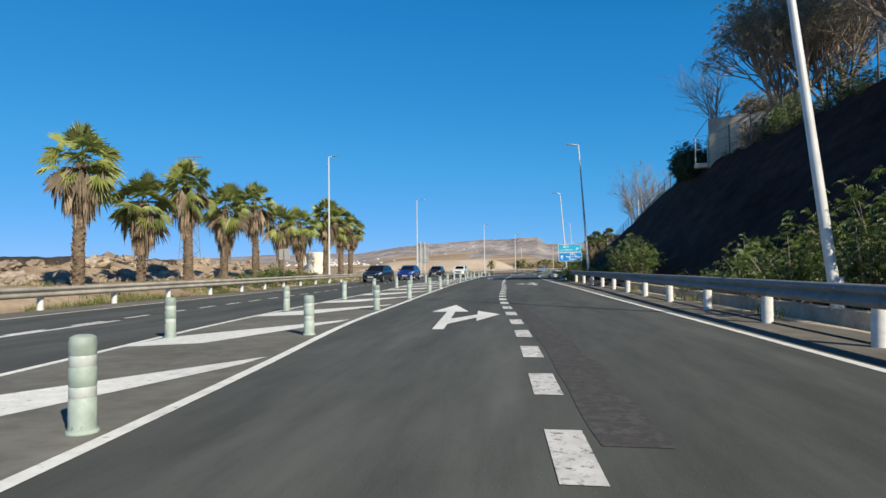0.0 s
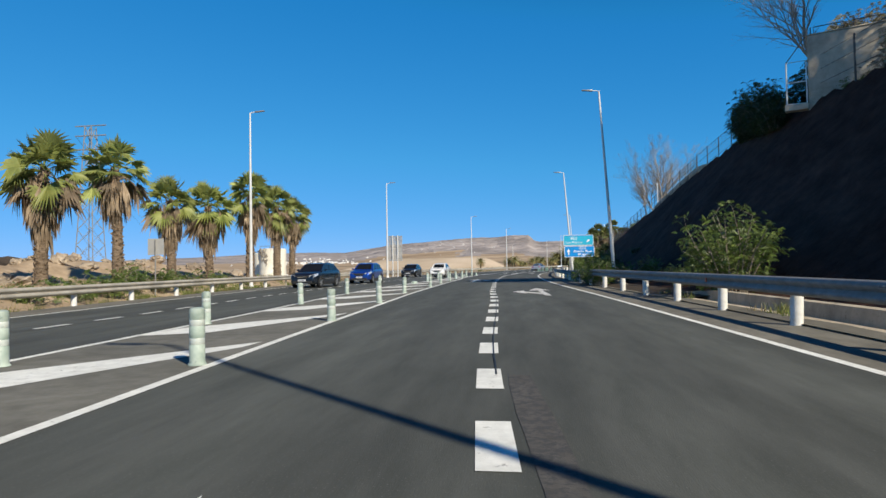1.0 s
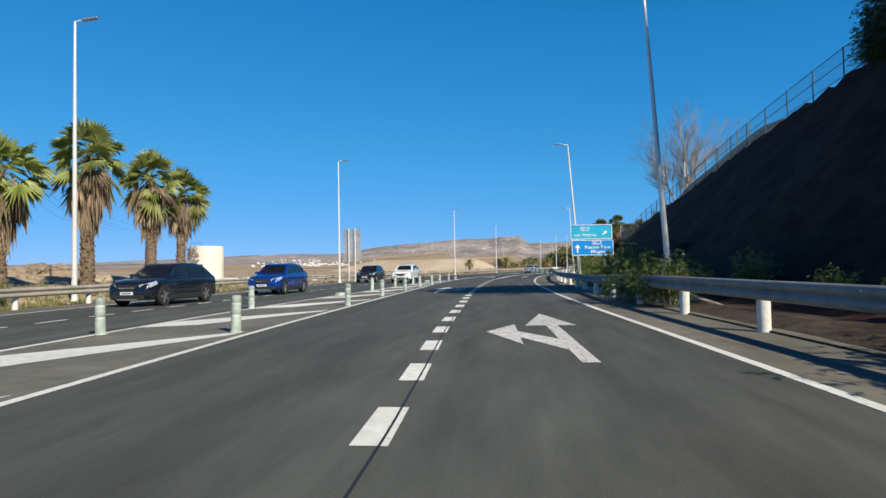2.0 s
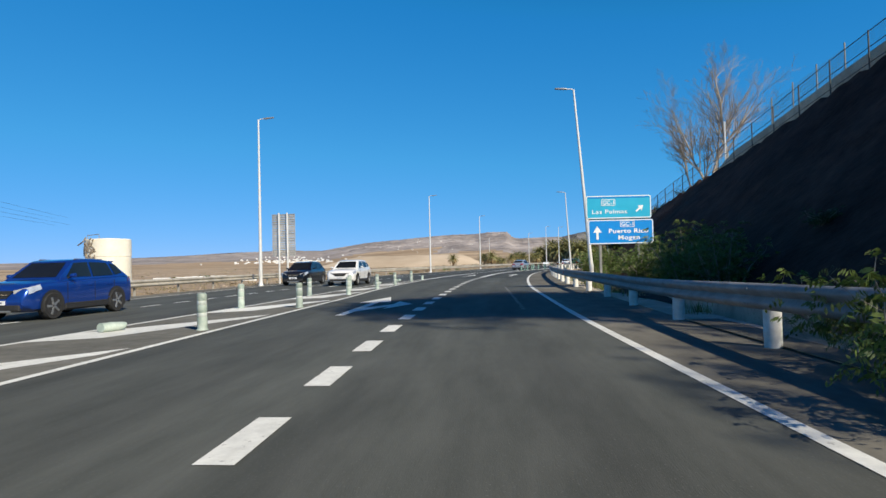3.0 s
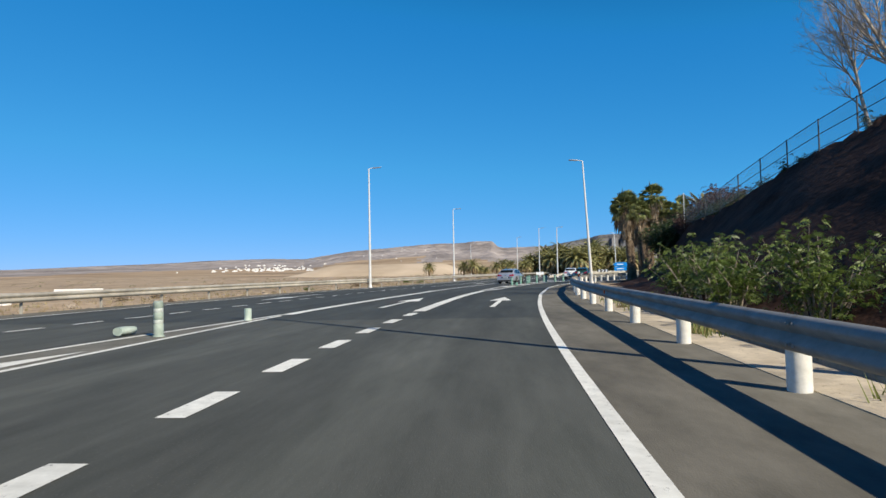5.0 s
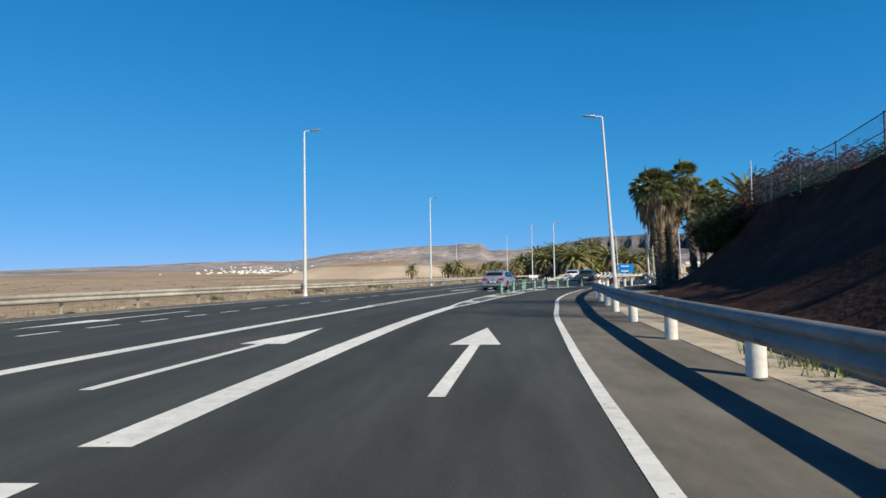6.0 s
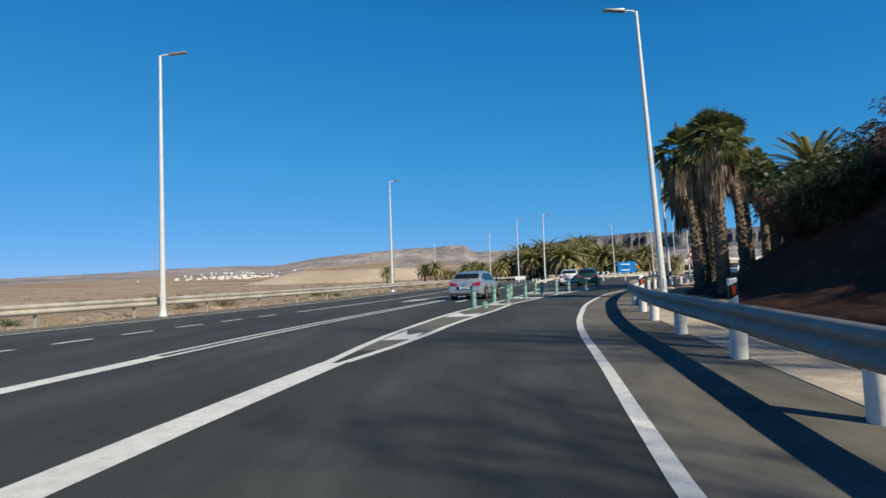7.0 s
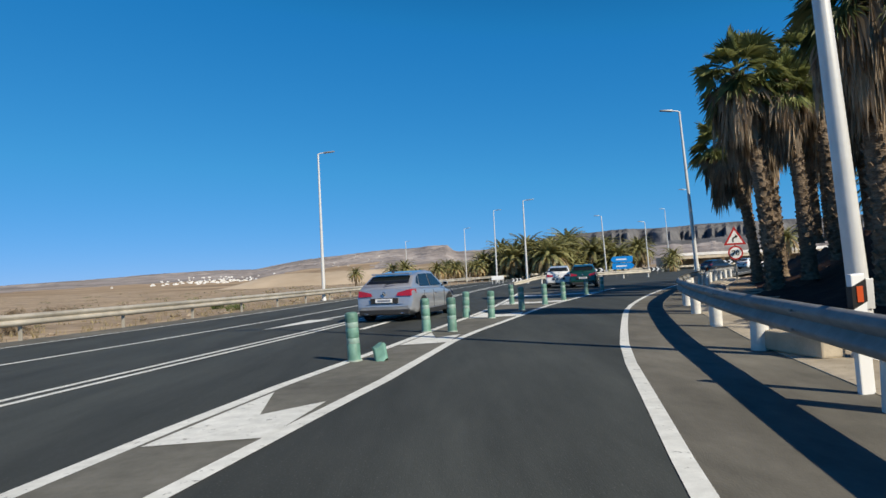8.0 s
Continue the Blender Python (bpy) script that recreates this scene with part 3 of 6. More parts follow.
    edge = 0.78 + 0.3 * fbm(y * 0.55, 6.0, 2)
    for k in range(13):
        u = k / 12
        litter.v.append((rail_right(y) + edge + (1.77 - edge) * u, y, -0.15 + full * (0.175 + 0.05 * fbm(y * 1.7, u * 4, 3) + 0.1 * u)))
litter.f = [(j * 13 + i, j * 13 + i + 1, (j + 1) * 13 + i + 1, (j + 1) * 13 + i) for j in range(len(ys) - 1) for i in range(12)]
part("leaf_litter", litter, DARKGROUND, road, "dark soil and dry leaf litter over the drain", smooth=50)
part("right_verge", strip(M(), lambda y: rail_right(y) + 0.2, lambda y: rail_right(y) + 0.8 + 0.12 * fbm(y * 0.4, 7), -40, 62, 0.8, 0.036), SHOULDER, road, "dusty verge under the guardrail")
gutter = part("gutter_kerb", m, DUSTCONC)
tagged(gutter, "dusty beige concrete kerb and drain channel behind the guardrail", "kerb", kind="structure")


# ---- ground, slope and distance ----
def ground_z(x, y):
    yy = min(max(y, -40), 250)
    d = (edge_left(yy) - 2.3) - x
    if d < 0:
        return -0.35
    near = 1 - sm(66, 92, y)
    z = -0.12 + 0.8 * near * sm(0.5, 4, d)
    z += near * sm(7.5, 11, d) * (1 - sm(16, 30, d)) * (1.0 + 0.75 * fbm(x * 0.3, y * 0.3))
    z += near * sm(9, 14, d) * 0.6 * fbm(x * 0.9, y * 0.9, 3)
    far = sm(8, 120, d)
    z += -1.6 * far * (1 - 0.7 * near) + sm(30, 200, d) * 1.5 * fbm(x * 0.012, y * 0.012, 5) + sm(1, 6, d) * 0.09 * fbm(x * 0.7, y * 0.7)
    z += sm(120, 700, d) * (3.0 + 5.0 * fbm(x * 0.004, y * 0.004, 9))
    return z


def grow(a, first, ratio, end):
    out, s = [a], first
    while out[-1] < end:
        out.append(out[-1] + s)
        s *= ratio
    return out


gx = [-v for v in grow(21, 1.0, 1.055, 4800)][::-1] + span(-20, 20, 2.0) + grow(22, 2.5, 1.2, 4800)
gy = [-v for v in grow(41, 4, 1.35, 2500)][::-1] + span(-40, 150, 1.6) + grow(152, 2.5, 1.075, 4800)
m = M()
m.v = [(x, y, ground_z(x, y)) for y in gy for x in gx]
nx = len(gx)
m.f = [(j * nx + i, j * nx + i + 1, (j + 1) * nx + i + 1, (j + 1) * nx + i) for j in range(len(gy) - 1) for i in range(nx - 1)]
tagged(part("ground", m, SAND, smooth=50), "dry tan stony soil with low desert mounds", "ground", kind="structure")

m = M()
ys = span(-30, 66, 0.7)
for y in ys:
    x0 = edge_left(y) - 13.5
    h = 1 - sm(54, 65, y)
    for k in range(13):
        u = k / 12
        m.v.append((x0 - 7 * u, y, -0.4 + h * (2.65 + 0.35 * fbm(y * 0.12, 3)) * math.sin(math.pi * min(1, 0.08 + 0.92 * u)) ** 0.6 + 0.22 * h * fbm(y * 0.8, u * 6, 4)))
m.f = [(j * 13 + i, j * 13 + i + 1, (j + 1) * 13 + i + 1, (j + 1) * 13 + i) for j in range(len(ys) - 1) for i in range(12)]
tagged(part("dark_berm", m, DARKGROUND, smooth=50), "long dark berm behind the palms", "berm", kind="structure")

RIDGE = [(-75, 0.010), (-55, 0.012), (-39.3, 0.0146), (-33.7, 0.0185), (-29.6, 0.0205), (-25.3, 0.0245), (-20.6, 0.0262), (-17.2, 0.025), (-13.2, 0.036), (-8.1, 0.043), (-5, 0.0468), (-3, 0.0462), (-1.8, 0.049), (0.05, 0.049), (0.5, 0.0405), (1.0, 0.038), (5, 0.0384), (7.4, 0.0465), (9.9, 0.055), (12.4, 0.056), (14.3, 0.0585), (16, 0.0585), (18, 0.0565), (25, 0.057), (40, 0.05), (75, 0.03)]
RA = np.array([a for a, _ in RIDGE])
RE = np.array([e for _, e in RIDGE])
ORIGIN = Vector((0, 90, 0))


def mountain_z(az, r):
    e = float(np.interp(az, RA, RE))
    a = radians(az)
    x, y = r * math.sin(a), r * math.cos(a)
    top = 3600.0
    rise = sm(700, top, r) ** 1.25
    fall = 1 - 0.75 * sm(top + 100, 4700, r)
    rough = fbm(x * 0.0016, y * 0.0016, 2, 6)
    ridge = 1 - abs(fbm(x * 0.0028, y * 0.0028, 7, 5))
    z = top * e * rise * fall
    z += rise * (1 - sm(3000, 3650, r)) * e * 700 * rough + rise * (1 - sm(3100, 3650, r)) * e * 500 * (ridge - 0.75)
    z += rise * sm(1000, 1800, r) * (1 - sm(3250, 3600, r)) * e * 420 * (0.5 - abs(fbm(x * 0.0045 + 0.6 * rough, y * 0.0045, 11, 5)))
    z += rise * e * 90 * fbm(x * 0.006, y * 0.006, 4, 4)
    if r <= top + 60:
        z = min(z, r * e * (0.985 + 0.03 * fbm(x * 0.01, y * 0.01, 3, 3)))
        # fluted cliffs above a talus slope
        crag = sm(4.5, 8.5, az)
        if crag > 0:
            foot = 3180 + 230 * fbm(az * 0.55, 2.0, 5, 4) + 60 * fbm(az * 3.1, 4.0, 1, 3)
            level = 0.60 + 0.07 * fbm(az * 0.3, 9.0, 2, 3)
            f = level * sm(800, foot, r) ** 1.15 + (0.97 - level) * (0.75 * sm(foot, foot + 70, r) + 0.25 * sm(foot + 150, foot + 210, r))
            f += 0.05 * rise * fbm(x * 0.004, y * 0.004, 6, 5)
            z += (min(r * e * f, r * e * (0.985 + 0.03 * fbm(x * 0.01, y * 0.01, 3, 3))) - z) * crag
    return z - 2.5 * (1 - sm(450, 900, r))


m = M()
azs = list(np.arange(-75, -44, 1.0)) + list(np.arange(-44, 40, 0.22)) + list(np.arange(40, 75.01, 1.0))
rs = span(450, 2850, 50) + span(2870, 3640, 18) + span(3680, 4700, 60)
for r in rs:
    for az in azs:
        a = radians(az)
        m.v.append((ORIGIN.x + r * math.sin(a), ORIGIN.y + r * math.cos(a), mountain_z(az, r)))
na = len(azs)
m.f = [(j * na + i, j * na + i + 1, (j + 1) * na + i + 1, (j + 1) * na + i) for j in range(len(rs) - 1) for i in range(na - 1)]
ob = part("mountain_range", m, MOUNT, smooth=60)
ob.data.materials.append(DESERT)
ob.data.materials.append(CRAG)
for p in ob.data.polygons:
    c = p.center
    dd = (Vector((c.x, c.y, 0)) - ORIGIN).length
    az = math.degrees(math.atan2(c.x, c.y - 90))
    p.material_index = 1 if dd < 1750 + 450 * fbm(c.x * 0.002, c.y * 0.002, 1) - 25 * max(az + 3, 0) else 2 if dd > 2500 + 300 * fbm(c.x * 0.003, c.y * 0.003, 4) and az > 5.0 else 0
tagged(ob, "bare brown volcanic mountains beyond a tan desert plain", "mountains", kind="structure")

# pale sand ridge in the middle distance
m = M()
for j in range(25):
    for i in range(61):
        u, v = i / 60, j / 24
        x, y = -230 + 215 * u, 640 + 170 * v
        z = -3 + 13 * math.sin(math.pi * min(1, v * 1.15)) ** 0.8 * sm(0, 0.35, u) * (1 - sm(0.82, 1, u)) * (1 + 0.18 * fbm(x * 0.01, y * 0.01, 8))
        m.v.append((x, y, z))
m.f = [(j * 61 + i, j * 61 + i + 1, (j + 1) * 61 + i + 1, (j + 1) * 61 + i) for j in range(24) for i in range(60)]
DUNE = mat("pale_sand", (0.42, 0.33, 0.23), (0.52, 0.42, 0.31), scale=0.02, rough=1, bump=0.2, bscale=0.3, big=0.12, bigscale=0.01, spec=0.05)
tagged(part("sand_ridge", m, DUNE, smooth=60), "pale graded sand ridge on the plain", "hill", kind="structure")

# white houses far off on the slope
rnd = random.Random(5)
m = M()
for i in range(120):
    cl = rnd.random()
    az = rnd.gauss(-20.5, 2.6) if cl < 0.74 else rnd.gauss(-9, 2.4)
    r = rnd.uniform(1450, 1950) if cl < 0.74 else rnd.uniform(1750, 2350)
    a = radians(az)
    x, y, z = ORIGIN.x + r * math.sin(a), ORIGIN.y + r * math.cos(a), mountain_z(az, r)
    w, d, h = rnd.uniform(2.5, 7.5), rnd.uniform(3, 6), rnd.choice((1.8, 2.2, 2.8))
    if cl >= 0.74:
        w, d, h = w * 0.45, d * 0.6, h * 0.5
    m.box(x - w / 2, x + w / 2, y - d / 2, y + d / 2, z - 3, z + h)
    m.box(x - w / 4, x + w / 5, y - d / 3, y + d / 3, z + h, z + h + 0.9)
tagged(part("village_houses", m, WHITE), "cluster of small white flat-roofed houses far away", "houses", kind="stuff")

# cut slope on the right
crest_x = curve_of([(-40, 15.5), (20, 14.4), (30, 13.8), (39, 12.8), (54, 12.2), (62, 12.3), (80, 12.2), (100, 12.2), (110, 12.3), (123, 12.3), (129, 12.6), (134, 13.4), (150, 18), (172, 25)])
crest_z = curve_of([(-66, 0.0), (-52, 8.5), (-40, 9.6), (20, 9.5), (30, 9.4), (39, 9.0), (48, 9.3), (54, 9.6), (62, 9.6), (76, 8.8), (90, 7.55), (104, 6.6), (110, 6.2), (117, 5.35), (121.5, 4.75), (126, 4.55), (130, 4.3), (133, 3.8), (145, 2.4), (160, 1.2), (172, 0.4)])


def slope_point(y, u):
    x0 = rail_right(y) + 1.85
    x1, z1 = crest_x(y), crest_z(y)
    n1 = fbm(y * 0.16, u * 3.2, 1, 5)
    n2 = fbm(y * 0.9, u * 9, 6, 4)
    if u <= 1:
        bulge = math.sin(math.pi * u)
        x = x0 + (x1 - x0) * (0.12 + 0.88 * u if u > 0.02 else u * 7) + bulge * 0.55 * n1 + 0.16 * n2 * sm(0, 0.1, u)
        z = z1 * u ** (1.12 + 0.95 * sm(104, 124, y)) + bulge * 0.25 * n1 + 0.12 * n2 * sm(0, 0.1, u) + 0.05
        z += 0.3 * sm(0.8, 1, u) * (1 - sm(1.0, 1.02, u)) * n2
        return x, y, z
    d = u - 1
    if d > 1:
        return x1 + 62, y, -1.5
    return x1 + d * 60, y, z1 + 0.25 * fbm(d * 20, y * 0.2) - 0.8 * sm(0.15, 0.8, d)


us = [0, 0.01] + [i / 26 for i in range(1, 27)] + [1.02, 1.06, 1.12, 1.2, 1.35, 1.6, 2.0, 2.05]
ys = span(-66, 172, 0.8)
m = M()
m.v = [slope_point(y, u) for y in ys for u in us]
nu = len(us)
m.f = [(j * nu + i, j * nu + i + 1, (j + 1) * nu + i + 1, (j + 1) * nu + i) for j in range(len(ys) - 1) for i in range(nu - 1)]
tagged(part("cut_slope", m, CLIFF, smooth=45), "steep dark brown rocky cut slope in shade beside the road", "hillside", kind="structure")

# pale dirt apron where the slope ends
m = M()
strip(m, lambda y: rail_right(y) + 1.75, lambda y: rail_right(y) + 1.85 + 6 * sm(112, 140, y), 100, 170, 2, 0.06)
tagged(part("dirt_apron", m, SAND), "pale dusty bare soil beside the guardrail", "ground", kind="structure")


def slope_top(y):
    return crest_x(y), crest_z(y)


# ---- guardrails ----
W = [(0.0, 0.43), (0.05, 0.46), (0.075, 0.50), (0.075, 0.53), (0.02, 0.58), (0.0, 0.605), (0.02, 0.63), (0.075, 0.68), (0.075, 0.71), (0.05, 0.75), (0.0, 0.78)]


def beam(along, y0, y1, facing, lift=0.0):
    mm = M()
    ys = span(y0, y1, 1.0)
    prof = [(a, z) for a, z in W] + [(a - 0.012, z) for a, z in W[::-1]]
    n = len(prof)
    for y in ys:
        lz = lift(y) if callable(lift) else lift
        for a, z in prof:
            mm.v.append((along(y) + facing * a, y, z + lz))
    for i in range(len(ys) - 1):
        for k in range(n):
            q, w = i * n + k, i * n + (k + 1) % n
            mm.f.append((q, w, w + n, q + n))
    return mm


BOLT = mesh_of("bolt", M().box(-0.012, 0.012, -0.014, 0.014, -0.014, 0.014, 0.004), GALV)


def bolted_beams(rail, along, y0, y1, facing, material, lift=0.0, bolts=False):
    """Four-metre beams, each lapped 2 cm over the last, with splice bolts."""
    y, k = y0, 0
    while y < y1:
        e = min(y + 4.0, y1)
        off = 0.006 * (k % 2)
        part("beam", beam(lambda q: along(q) + facing * off, y, e + 0.16, facing, lift), material, rail, smooth=50)
        if bolts:
            lz = lift(e) if callable(lift) else lift
            for dy in (-0.06, 0.06):
                for z in (0.50, 0.70):
                    part("bolt", BOLT, None, rail, at=pose(along(e) + facing * 0.086, e + dy, z + lz))
        y, k = e, k + 1


def post_mesh(r, h, material, name):
    mm = M().lathe([(r * 0.96, -0.1), (r, 0.0), (r, h - 0.03), (r * 0.94, h), (0.02, h + 0.004)], 14)
    return mesh_of(name, mm, material, 40)


def kerb_lift(y):
    return 0.15 * (1 - sm(52, 66, y))


rail = thing("guardrail", "grey galvanized steel guardrail on stout white round posts", "guardrail")
bolted_beams(rail, lambda y: rail_right(y) - 0.02, -29.6, 176, -1, GALV, kerb_lift, True)
pm = post_mesh(0.115, 0.60, POSTW, "post")
pm_tall = post_mesh(0.115, 0.75, POSTW, "post")
for y in [-26.4 + 4.0 * k for k in range(19)] + [49.8, 54.0, 58.2, 62.3] + [66.4 + 4.08 * k for k in range(12)] + [115.2, 118.8, 122.2, 125.6, 128.9, 132.6, 136.0, 139.2, 142.2] + [145.1 + 2.75 * k for k in range(11)]:
    part("post", pm_tall if y < 58 else pm, None, rail, at=pose(rail_right(y) + 0.15, y, 0.0, random.uniform(-1.5, 1.5), random.uniform(-1.5, 1.5)))
for y in (34.0, 82.0, 98.0):
    m = M().box(rail_right(y) - 0.13, rail_right(y) - 0.10, y - 0.05, y + 0.05, 0.56 + kerb_lift(y), 0.66 + kerb_lift(y))
    part("reflector", m, ORANGE, rail, "small amber reflector")

rail = thing("guardrail", "weathered steel guardrail along the far carriageway edge", "guardrail")
bolted_beams(rail, rail_left, -34, 235, 1, GALV_OLD)
pm = post_mesh(0.105, 0.56, POSTW, "post")
pm2 = mesh_of("post", M().box(-0.05, 0.05, -0.03, 0.03, -0.2, 0.74, 0.008), GALV_OLD)
y = -30.0
while y < 235:
    part("post", pm if y < 62 else pm2, None, rail, at=pose(rail_left(y) - 0.14, y, 0.0, 0, 0, random.uniform(-4, 4)))
    y += 4.0


# ---- street lamps ----
def street_lamp(x, y, h, side, lean, z=0.0):
    """A tapered pole with a short arm and a flat head; side: -1 arm to the left, 1 to the right; lean: metres at the top."""
    t = thing("street_lamp", "tall pale tapered steel street lamp with flat head", "street lamp", "street lamps along the road", pose(x, y, z))
    part("pole", M().tube([(0, 0, 0), (lean * 0.03, 0, 0.3), (lean, 0, h)], [0.125, 0.12, 0.055], 14), POLE, t, smooth=40)
    part("base_collar", M().lathe([(0.17, 0), (0.17, 0.05), (0.14, 0.1), (0.13, 0.32)], 14), POLE, t, smooth=30)
    part("door_plate", M().box(-0.05, 0.05, -0.135, -0.12, 0.6, 0.95, 0.004), POLE, t)
    part("arm", M().tube([(lean, 0, h - 0.05), (lean + side * 0.12, 0, h + 0.02), (lean + side * 0.55, 0, h + 0.06)], [0.04, 0.035, 0.03], 8), POLE, t, smooth=40)
    head = M().box(-0.36, 0.36, -0.15, 0.15, -0.05, 0.05, 0.03)
    head.v = [(px, py * (1 - 0.35 * abs(px) / 0.36), pz * (1 - 0.4 * max(px * side, 0) / 0.36)) for px, py, pz in head.v]
    part("head", head.move(pose(lean + side * 0.75, 0, h + 0.07, 0, -4 * side)), LUM, t, "flat grey lamp head", 40)
    return t


for x, y, h in ((-22.3, 59.3, 12.6), (-19.4, 90.3, 11.4), (-13.2, 134.75, 10.6), (-7.6, 165.3, 9.85), (-16.9, 24.0 - 60, 12.0), (7.5, 211, 10.0), (8.75, 187.5, 8.5), (4.0, 237, 9.6), (-8.5, 262, 9.3)):
    street_lamp(x, y, h, 1, 0.02, 0.0)
for x, y, h, lean in ((4.75, 14.0, 12.8, -1.4), (3.05, 58.5, 12.6, -0.75), (2.35, 86.8, 11.4, -0.8), (5.62, 131.4, 10.1, -0.5), (15.0, 159.6, 10.0, -0.45), (24.5, 217.5, 9.0, -0.3), (33.75, 226.5, 8.4, -0.2), (46.3, 252, 12.6, -0.3), (30.9, 200, 10.2, -0.3)):
    street_lamp(x, y, h, -1, lean, 0.0)


# ---- flexible bollards ----
def bollard(x, y, body, tilt=0.0, group="bollards in the painted gore", label="pale green plastic bollard with two reflective bands", rz=0.0):
    t = thing("bollard", label, "bollard", group, pose(x, y, 0.004, tilt, tilt * 0.6, rz))
    part("body", BM[body], None, t)
    part("base_ring", BRING, None, t)
    for b in BBAND if body == "pale" else BBAND_GREEN:
        part("band", b, None, t)
    return t


prof = [(0.112, 0.0), (0.105, 0.03), (0.1, 0.05), (0.1, 0.26), (0.094, 0.27), (0.094, 0.36), (0.1, 0.37), (0.1, 0.50), (0.094, 0.51), (0.094, 0.60), (0.1, 0.61), (0.1, 0.70), (0.092, 0.735), (0.06, 0.752), (0.0, 0.755)]
BM = {k: mesh_of("body", M().lathe(prof[:-1], 20), mt, 40) for k, mt in (("pale", BOLL), ("green", BOLL_DK))}
BRING = mesh_of("base_ring", M().lathe([(0.12, 0.0), (0.12, 0.012), (0.113, 0.022), (0.108, 0.022)], 20), BOLL, 40)
BBAND = [mesh_of("band", M().lathe([(0.0955, z0), (0.0975, z0 + 0.004), (0.0975, z1 - 0.004), (0.0955, z1)], 20), BAND, 40) for z0, z1 in ((0.275, 0.355), (0.515, 0.595))]
BBAND_GREEN = [mesh_of("band", M().lathe([(0.0955, z0), (0.0975, z0 + 0.004), (0.0975, z1 - 0.004), (0.0955, z1)], 20), BAND_GREEN, 40) for z0, z1 in ((0.275, 0.355), (0.515, 0.595))]
rnd = random.Random(11)
right_row = [(-5.1, 3.95), (-5.92, 10.9), (-6.45, 17.9), (-6.85, 24.6), (-7.14, 31.1), (-7.7, 38.1), (-8.4, 46.0), (-8.55, 54.8), (-8.85, 61.5), (-8.96, 67.75), (-9.32, 75.0), (-9.35, 80.9), (-9.5, 86.9), (-9.45, 93.0)]
left_row = [(-7.6, 3.2), (-8.4, 10.3), (-9.2, 17.6), (-9.55, 24.4), (-9.9, 30.4), (-10.4, 37.7), (-11.1, 45.6), (-11.4, 53.4), (-10.85, 67.85), (-10.98, 74.9), (-10.85, 81.2)]
for x, y in right_row + left_row:
    bollard(x, y, "pale", rnd.uniform(-1.5, 1.5), rz=rnd.uniform(0, 360))
for x, y in ((-0.75, 133.6), (0.2, 138.0), (0.78, 137.7), (1.2, 141.8), (1.88, 141.2), (3.05, 144.0), (4.2, 146.6), (5.32, 149.0), (3.15, 148.1), (7.2, 153.4), (8.9, 157.2)):
    bollard(x, y, "green", rnd.uniform(-1.5, 1.5), "bollards on the lane island", "faded green plastic bollard with reflective bands", rnd.uniform(0, 360))
# a broken bollard stump lying beside its base, and flattened ones in the gore
t = thing("bollard_stump", "crushed green plastic bollard lying on the island", "bollard", at=pose(-0.32, 133.5, 0.004, 0, 0, 25))
bm_ = M().lathe([(0.1, 0.0), (0.1, 0.34), (0.085, 0.36)], 16)
bm_.v = [(px * (1 + 0.25 * pz), py + 0.35 * pz, pz * 0.62 + 0.04 * math.sin(px * 30)) for px, py, pz in bm_.v]
part("body", bm_, BOLL_DK, t, smooth=40)
for x, y, rz in ((-10.85, 61.2, 70), (-10.85, 87.3, 60), (-10.42, 93.1, 85)):
    t = thing("bollard_stump", "flattened pale bollard lying in the painted gore", "bollard", at=pose(x, y, 0.01, 0, 0, rz))
    s = M().lathe([(0.10, 0.0), (0.11, 0.25), (0.09, 0.5), (0.05, 0.56)], 14)
    s.v = [(pz, px * 1.2, max(0.0, 0.095 + py * 0.9 + 0.02 * math.sin(pz * 25))) for px, py, pz in s.v]
    part("body", s, BOLL, t, smooth=50)

t = thing("bollard_stump", "short broken pale bollard standing on the gore", "bollard", at=pose(-9.25, 97.3, 0.004))
part("body", M().lathe([(0.112, 0.0), (0.105, 0.03), (0.1, 0.05), (0.1, 0.30), (0.085, 0.33), (0.06, 0.30)], 16), BOLL, t, smooth=40)

# ---- signs ----
def words(text, width, height, material, parent, x, z, y=-0.003, bold=0.02, label=""):
    """Raised lettering on a face in x, z, drawn to a width and a capital height, each letter an object."""
    cu = bpy.data.curves.new("letter", "FONT")
    cu.body, cu.size, cu.extrude, cu.offset, cu.space_character = text, 1.0, 0.01, bold, 1.08
    tmp = bpy.data.objects.new("letter", cu)
    scene.collection.objects.link(tmp)
    me = bpy.data.meshes.new_from_object(tmp.evaluated_get(bpy.context.evaluated_depsgraph_get()))
    bpy.data.objects.remove(tmp)
    xs = [v.co.x for v in me.vertices]
    x0, sx, sz = min(xs), width / (max(xs) - min(xs)), height / 0.70
    owner = list(range(len(me.vertices)))

    def root(i):
        while owner[i] != i:
            i = owner[i]
        return i

    for e in me.edges:
        a, b = root(e.vertices[0]), root(e.vertices[1])
        if a != b:
            owner[b] = a
    pieces = {}
    for i in range(len(owner)):
        pieces.setdefault(root(i), []).append(i)
    letters = []
    for ids in sorted(pieces.values(), key=lambda q: min(xs[i] for i in q)):
        lo, hi = min(xs[i] for i in ids), max(xs[i] for i in ids)
        if letters and lo < letters[-1][2] - 0.03:
            letters[-1][0].extend(ids)
            letters[-1][2] = max(hi, letters[-1][2])
        else:
            letters.append([list(ids), lo, hi])
    for ids, _, _ in letters:
        at = {i: k for k, i in enumerate(ids)}
        mm = M()
        mm.v = [((me.vertices[i].co.x - x0) * sx + x, y - me.vertices[i].co.z * 0.3, me.vertices[i].co.y * sz + z) for i in ids]
